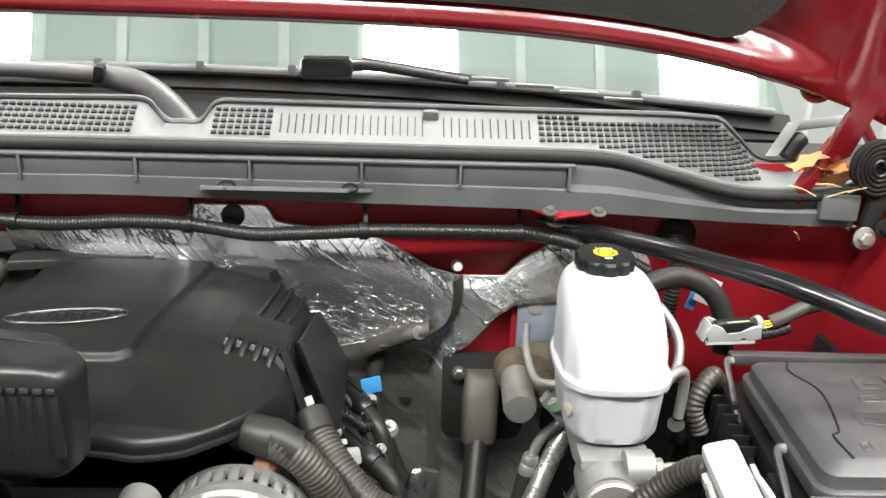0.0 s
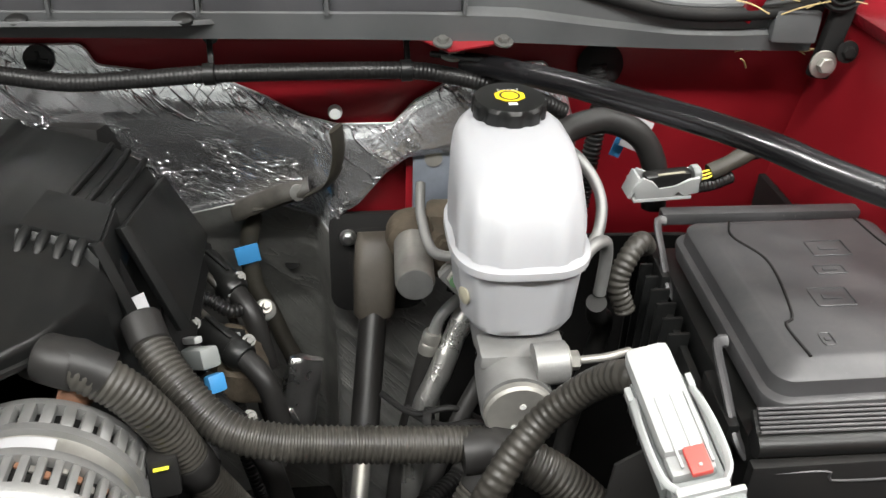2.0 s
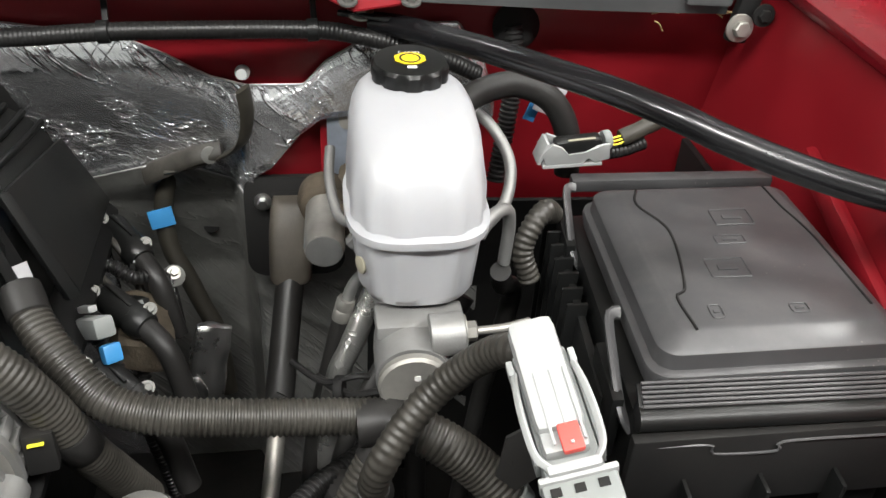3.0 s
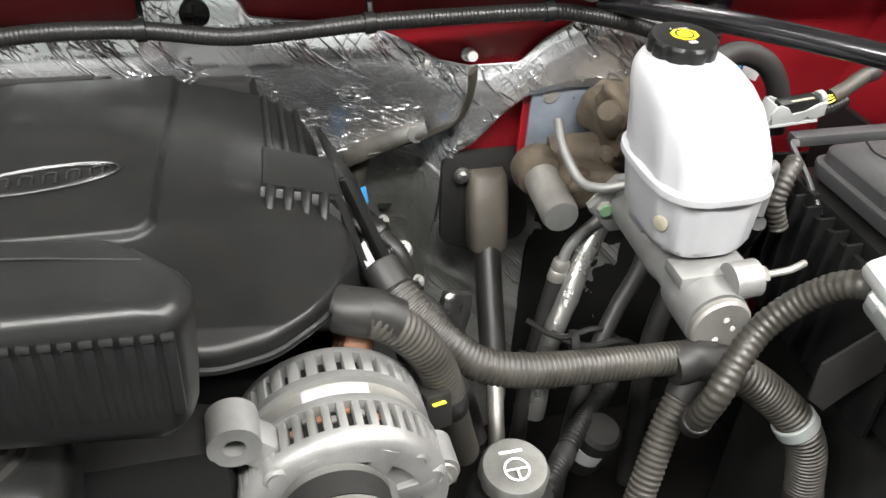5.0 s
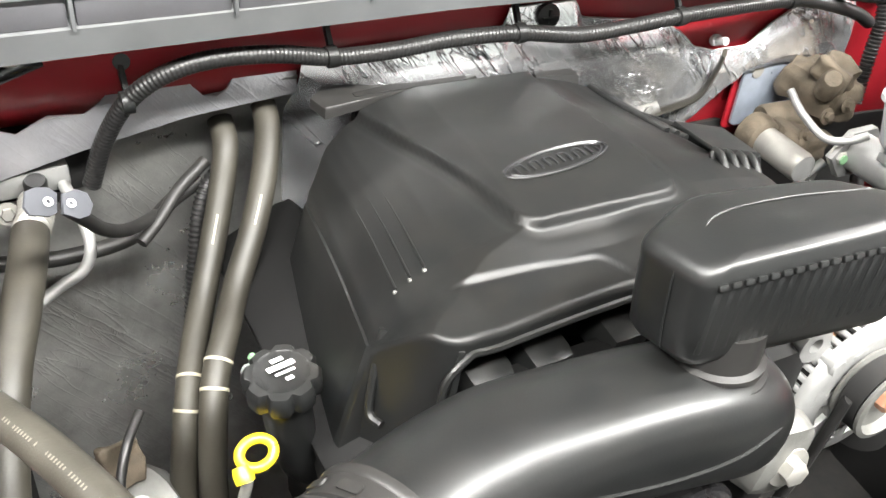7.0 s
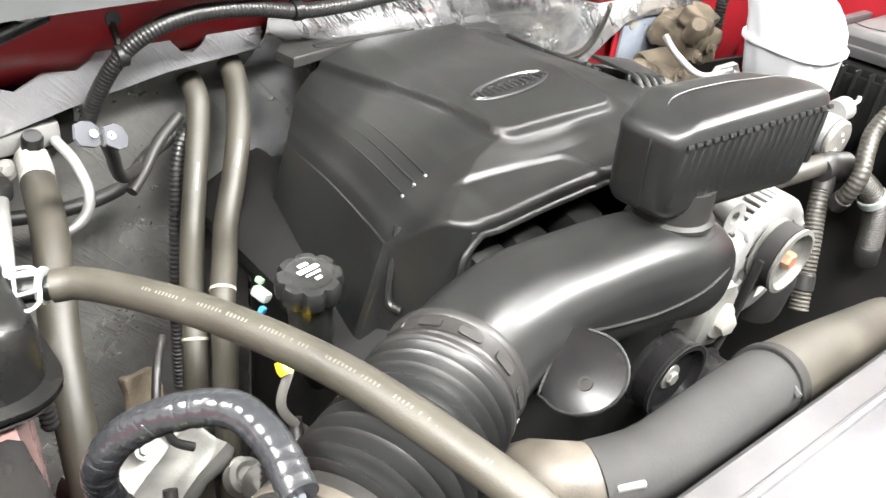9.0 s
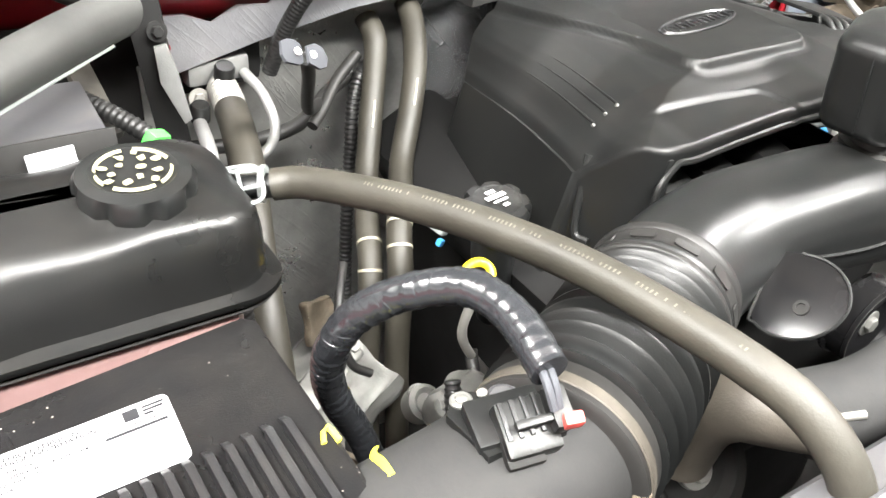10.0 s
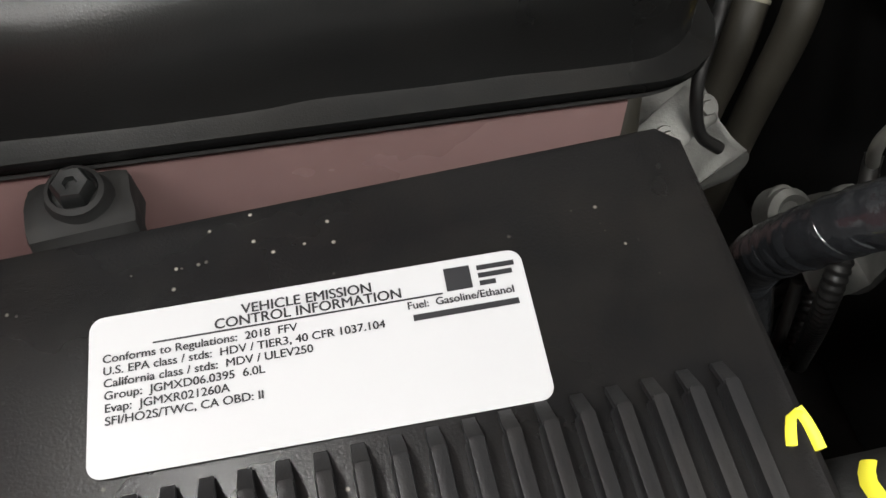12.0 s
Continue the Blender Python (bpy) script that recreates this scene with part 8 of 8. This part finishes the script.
    part("band", lathe([(0.0216, 0), (0.0216, 0.02)], (0.087, 0.684, 0.822), (0.1, -0.3, 1), 24), WHITEP, motor, "pale band")


ignition_side()


def connector():
    root = thing("engine_wire_connector", (0.20, 0.50, 1.10), "large pale grey wire connector with white cover and red lock", "connector")
    o = V((0.200, 0.496, 1.128))
    t = V((0.06, -0.93, -0.22)).normalized()
    side = V((1, 0.05, 0.25)).normalized()
    side = (side - t * side.dot(t)).normalized()
    n = side.cross(t).normalized()
    if n.z < 0:
        n = -n
    mm = Matrix((side, t, n)).transposed().to_4x4()
    mm.translation = o

    def b(name, c, s, bev, material, label="", parent=None):
        bm = box(c, s, bev)
        bmesh.ops.transform(bm, matrix=mm, verts=bm.verts)
        return part(name, bm, material, parent or root, label)
    b("shell", (0.0, 0.008, -0.008), (0.034, 0.088, 0.024), 0.005, GREYP)
    b("cover", (-0.001, -0.014, 0.009), (0.028, 0.074, 0.016), 0.006, WHITEP, "white dress cover")
    b("cover_nose", (-0.001, 0.026, 0.006), (0.026, 0.018, 0.012), 0.004, WHITEP)
    for x in (-0.0075, 0.0015, 0.0095):
        b("cover_rib", (x, 0.010, 0.0165), (0.0018, 0.046, 0.0026), 0.0008, WHITEP)
    b("lock", (0.002, 0.030, 0.0155), (0.012, 0.017, 0.005), 0.0015, REDP, "red lock tab")
    b("lock_pip", (0.002, 0.034, 0.0185), (0.002, 0.002, 0.001), 0.0004, WHITEP)

    def rail(name, pts, r):
        bm = tube(pts, r, 8, flat=0.6)
        bmesh.ops.transform(bm, matrix=mm, verts=bm.verts)
        part(name, bm, WHITEP, root, "pale plastic lever")
    for k in (-1, 1):
        rail("lever", [(0.0175 * k, -0.022, 0.004), (0.0195 * k, -0.004, 0.008), (0.0200 * k, 0.016, 0.010), (0.0185 * k, 0.034, 0.010), (0.012 * k, 0.043, 0.009)], 0.0026)
        b("side_guide", (0.0185 * k, 0.006, -0.004), (0.003, 0.060, 0.014), 0.001, GREYP)
        b("latch_hook", (0.0185 * k, -0.026, 0.001), (0.004, 0.010, 0.010), 0.001, WHITEP)
    b("yoke", (0.0, 0.0435, 0.008), (0.030, 0.006, 0.007), 0.002, WHITEP)
    b("lower_shell", (0.001, 0.056, -0.010), (0.042, 0.020, 0.030), 0.003, GREYP)
    b("shell_lip", (0.001, 0.047, 0.000), (0.044, 0.004, 0.016), 0.0015, WHITEP)
    for k in range(3):
        b("keyway", (-0.013 + 0.013 * k, 0.0540, 0.0055), (0.006, 0.005, 0.001), 0.0003, BLACKM)
    for k in range(4):
        b("keyway", (-0.013 + 0.009 * k, 0.0665, -0.010), (0.005, 0.002, 0.012), 0.0006, BLACKM)
    for k, m in enumerate((COPPER, YPAINT, LOOM, COPPER, REDP, LOOM, PALEGREEN)):
        w = side * (-0.012 + 0.004 * k)
        part("thin_wire", tube([o + t * 0.062 + n * -0.012 + w, o + t * 0.078 + n * -0.020 + w * 0.8, o + t * 0.092 + V((0.014, 0, -0.024)) + w * 0.5], 0.0016, 8), m, root, "thin coloured wire")
    part("wire_sleeve", tube([o + t * 0.088 + V((0.012, 0, -0.020)), o + t * 0.105 + V((0.030, 0, -0.036)), o + t * 0.12 + V((0.06, 0, -0.05))], 0.0085, 14, corr=(0.005, 0.0012)), LOOMDUST, root, "dusty corrugated sleeve")
    br = thing("connector_bracket", (0.20, 0.55, 1.02), "dark steel bracket with round holes under the connector", "bracket")
    part("plate", prism([(-0.035, -0.02), (-0.03, 0.012), (0.02, 0.045), (0.05, 0.04), (0.05, 0.02), (0.0, -0.015), (-0.02, -0.032)], 0.003, (0.222, 0.548, 1.030), (1, -0.1, 0), (0, 0.2, 1), 0.001), RUBBER, br)
    part("hole", lathe([(0.006, 0), (0.006, 0.001)], (0.203, 0.547, 1.023), (0, -1, 0.2), 16), BLACKM, br)
    return root


connector()


def fuse_box():
    root = thing("fuse_box", (0.34, 0.61, 1.0), "black plastic fuse box with embossed lid", "fuse box")
    # lid with bevelled shoulders
    def ring(z, g, y0=0.508, y1=0.712, x0=0.257, x1=0.440):
        pts = rounded(x1 - x0 - 2 * g, y1 - y0 - 2 * g, max(0.006, 0.016 - g * 0.3), 5)
        k = -0.03
        return [V(((x0 + x1) / 2 + p + k * (q + 0.0), (y0 + y1) / 2 + q, z + 0.02 * 0)) for p, q in pts]
    bm = ringloft([ring(1.112, 0.006), ring(1.123, 0.004), ring(1.126, 0.0045), ring(1.127, 0.006), ring(1.1275, 0.009), ring(1.1385, 0.0098), ring(1.1405, 0.0112), ring(1.1462, 0.0215), ring(1.147, 0.0240)])
    lid = part("lid", bm, FUSE, root, "dusty black lid", smooth=26)
    part("lid_seam", tube([(0.298, 0.690, 1.1472), (0.293, 0.668, 1.1472), (0.308, 0.632, 1.1472), (0.300, 0.572, 1.1472), (0.291, 0.560, 1.1472), (0.294, 0.530, 1.1472)], 0.0011, 6, step=0.003), BLACKM, lid)
    part("lid_seam", tube([(0.405, 0.690, 1.1472), (0.408, 0.66, 1.1472), (0.415, 0.62, 1.1472), (0.418, 0.545, 1.1472)], 0.0009, 6, step=0.003), BLACKM, lid)
    for x, y, w, h in ((0.362, 0.648, 0.030, 0.020), (0.350, 0.620, 0.022, 0.010), (0.336, 0.588, 0.028, 0.020), (0.312, 0.545, 0.008, 0.012), (0.368, 0.545, 0.012, 0.008)):
        rim = [(x + p, y + q, 1.1474) for p, q in rounded(w, h, 0.002, 2)]
        part("embossing", tube(rim + rim[:1], 0.0006, 6, step=0.002), FUSE, lid)
        part("embossed_bar", box((x, y, 1.1474), (w * 0.5, h * 0.25, 0.001), 0.0003), FUSE, lid)
    # tray round the lid
    part("body", box((0.348, 0.612, 1.035), (0.190, 0.225, 0.14), 0.008, (0, 0, 1)), BLACK, root)
    part("stand", box((0.360, 0.610, 0.74), (0.16, 0.20, 0.50), 0.01), BLACKM, root)
    part("rear_bar", box((0.345, 0.733, 1.128), (0.180, 0.014, 0.012), 0.003, (0, 0, -1)), FUSE, root)
    part("front_apron", slab((0.256, 0.514, 1.122), (0.452, 0.510, 1.122), (0.452, 0.497, 1.113), (0.256, 0.501, 1.113), 0.004, 0.001), BLACK, root)
    for k in range(6):
        part("front_ridge", tube([(0.258, 0.5125 - 0.0022 * k, 1.1235 - 0.0016 * k), (0.35, 0.5105 - 0.0022 * k, 1.1235 - 0.0016 * k), (0.45, 0.5085 - 0.0022 * k, 1.1235 - 0.0016 * k)], 0.0011, 8), FUSE, root)
    part("front_nose", tube([(0.256, 0.502, 1.106), (0.35, 0.500, 1.106), (0.45, 0.498, 1.106)], 0.0082, 20), BLACK, root)
    part("front_skirt", box((0.352, 0.493, 1.070), (0.20, 0.008, 0.06), 0.002), BLACKM, root)
    part("skirt_lip", tube([(0.262, 0.490, 1.094), (0.30, 0.489, 1.094), (0.305, 0.489, 1.086), (0.345, 0.488, 1.086), (0.350, 0.488, 1.094), (0.44, 0.487, 1.094)], 0.0009, 6), FUSE, root)
    for y in (0.705, 0.548):
        part("latch_arm", tube([(0.258, y + 0.022, 1.128), (0.250, y + 0.018, 1.128), (0.248, y - 0.010, 1.118), (0.250, y - 0.035, 1.100), (0.256, y - 0.04, 1.09)], 0.0045, 8, flat=0.6), FUSE, root)
        part("latch_plate", box((0.247, y - 0.01, 1.085), (0.008, 0.05, 0.05), 0.002), BLACK, root)
    for k in range(7):
        part("side_fin", box((0.240, 0.715 - 0.018 * k, 1.04), (0.016, 0.003, 0.13), 0.0008), BLACK, root)
    part("side_plate", box((0.244, 0.63, 1.03), (0.006, 0.20, 0.13), 0.001), BLACK, root)
    for k in range(3):
        part("front_rib", box((0.29 + 0.05 * k, 0.483, 1.02), (0.003, 0.016, 0.09), 0.0008), BLACK, root)
    # the whole box leans towards the firewall and is longer at its outer side
    lean = Matrix(((1, 0.145, 0, -0.0737), (0, 1.19, 0, -0.0965), (0, -0.112, 1, 0.0569), (0, 0, 0, 1)))
    for ob in root.children_recursive:
        ob.data.transform(lean)
    wc = thing("wire_clip", (0.318, 0.79, 1.12), "white plastic wire clip holding taped wires behind the fuse box", "clip")
    side = [(-0.040, 0.004), (-0.030, 0.016), (-0.018, 0.010), (-0.010, 0.000), (0.008, 0.002), (0.022, 0.010), (0.034, 0.012), (0.036, -0.008), (0.020, -0.012), (0.012, -0.004), (0.004, -0.014), (-0.020, -0.016), (-0.034, -0.012)]
    for y in (0.781, 0.806):
        part("side_wall", prism(side, 0.003, (0.292, y, 1.128), (1, 0, 0.05), (0, -0.15, 1), 0.0008), WHITEP, wc, "white plastic side wall")
    part("floor_plate", box((0.288, 0.792, 1.114), (0.066, 0.026, 0.004), 0.001, (0, -3, 0)), WHITEP, wc)
    part("end_plate", box((0.254, 0.792, 1.128), (0.004, 0.026, 0.026), 0.001, (0, 20, 0)), WHITEP, wc)
    part("plug_body", box((0.294, 0.792, 1.132), (0.052, 0.020, 0.020), 0.005, (0, -6, 0)), BLACK, wc, "black plug body")
    part("plug_mark", box((0.296, 0.786, 1.1425), (0.030, 0.004, 0.0008), 0.0002, (0, -6, 0)), PRINTY, wc)
    part("ferrule", lathe([(0.010, 0), (0.011, 0.002), (0.011, 0.007), (0.009, 0.009)], (0.322, 0.793, 1.137), (1, 0.1, 0.1), 18), GREYP, wc)
    for k in range(5):
        part("yellow_wire", tube([(0.328, 0.788 + 0.002 * k, 1.133 + 0.003 * (k % 3)), (0.340, 0.787 + 0.0025 * k, 1.136 + 0.003 * (k % 3)), (0.352, 0.792 + 0.002 * k, 1.140 + 0.002 * (k % 3))], 0.0011, 6), YPAINT, wc, "thin yellow wire")
    part("wire_sleeve", tube([(0.343, 0.795, 1.138), (0.360, 0.798, 1.144), (0.378, 0.804, 1.150), (0.396, 0.810, 1.156)], 0.0095, 14, wob=0.18), HOSE, wc, "grey taped wires")
    part("lower_sleeve", tube([(0.318, 0.792, 1.122), (0.345, 0.796, 1.122), (0.375, 0.806, 1.126)], 0.0075, 12, corr=(0.005, 0.001)), LOOM, wc)
    part("wire_end", lathe([(0.009, 0), (0.010, 0.004), (0.010, 0.022), (0.007, 0.026)], (0.392, 0.809, 1.155), (1, 0.2, 0.1), 16), RUBBER, wc)
    # the clip is small: drawn in to three quarters
    for ob in wc.children_recursive:
        ob.data.transform(Matrix.Translation((0.0, 0.0, 1.126)) @ Matrix.Translation((0.294, 0.793, 0.0)) @ Matrix.Scale(0.78, 4) @ Matrix.Translation((-0.294, -0.793, -1.126)))
    solo("plug_loom", tube([(0.240, 0.700, 1.060), (0.232, 0.705, 1.085), (0.240, 0.712, 1.105), (0.252, 0.722, 1.112), (0.262, 0.735, 1.10)], 0.0085, 14, corr=(0.005, 0.001)), LOOMDUST, "dusty loom end plugged in beside the fuse box", "wire loom")
    return root


fuse_box()
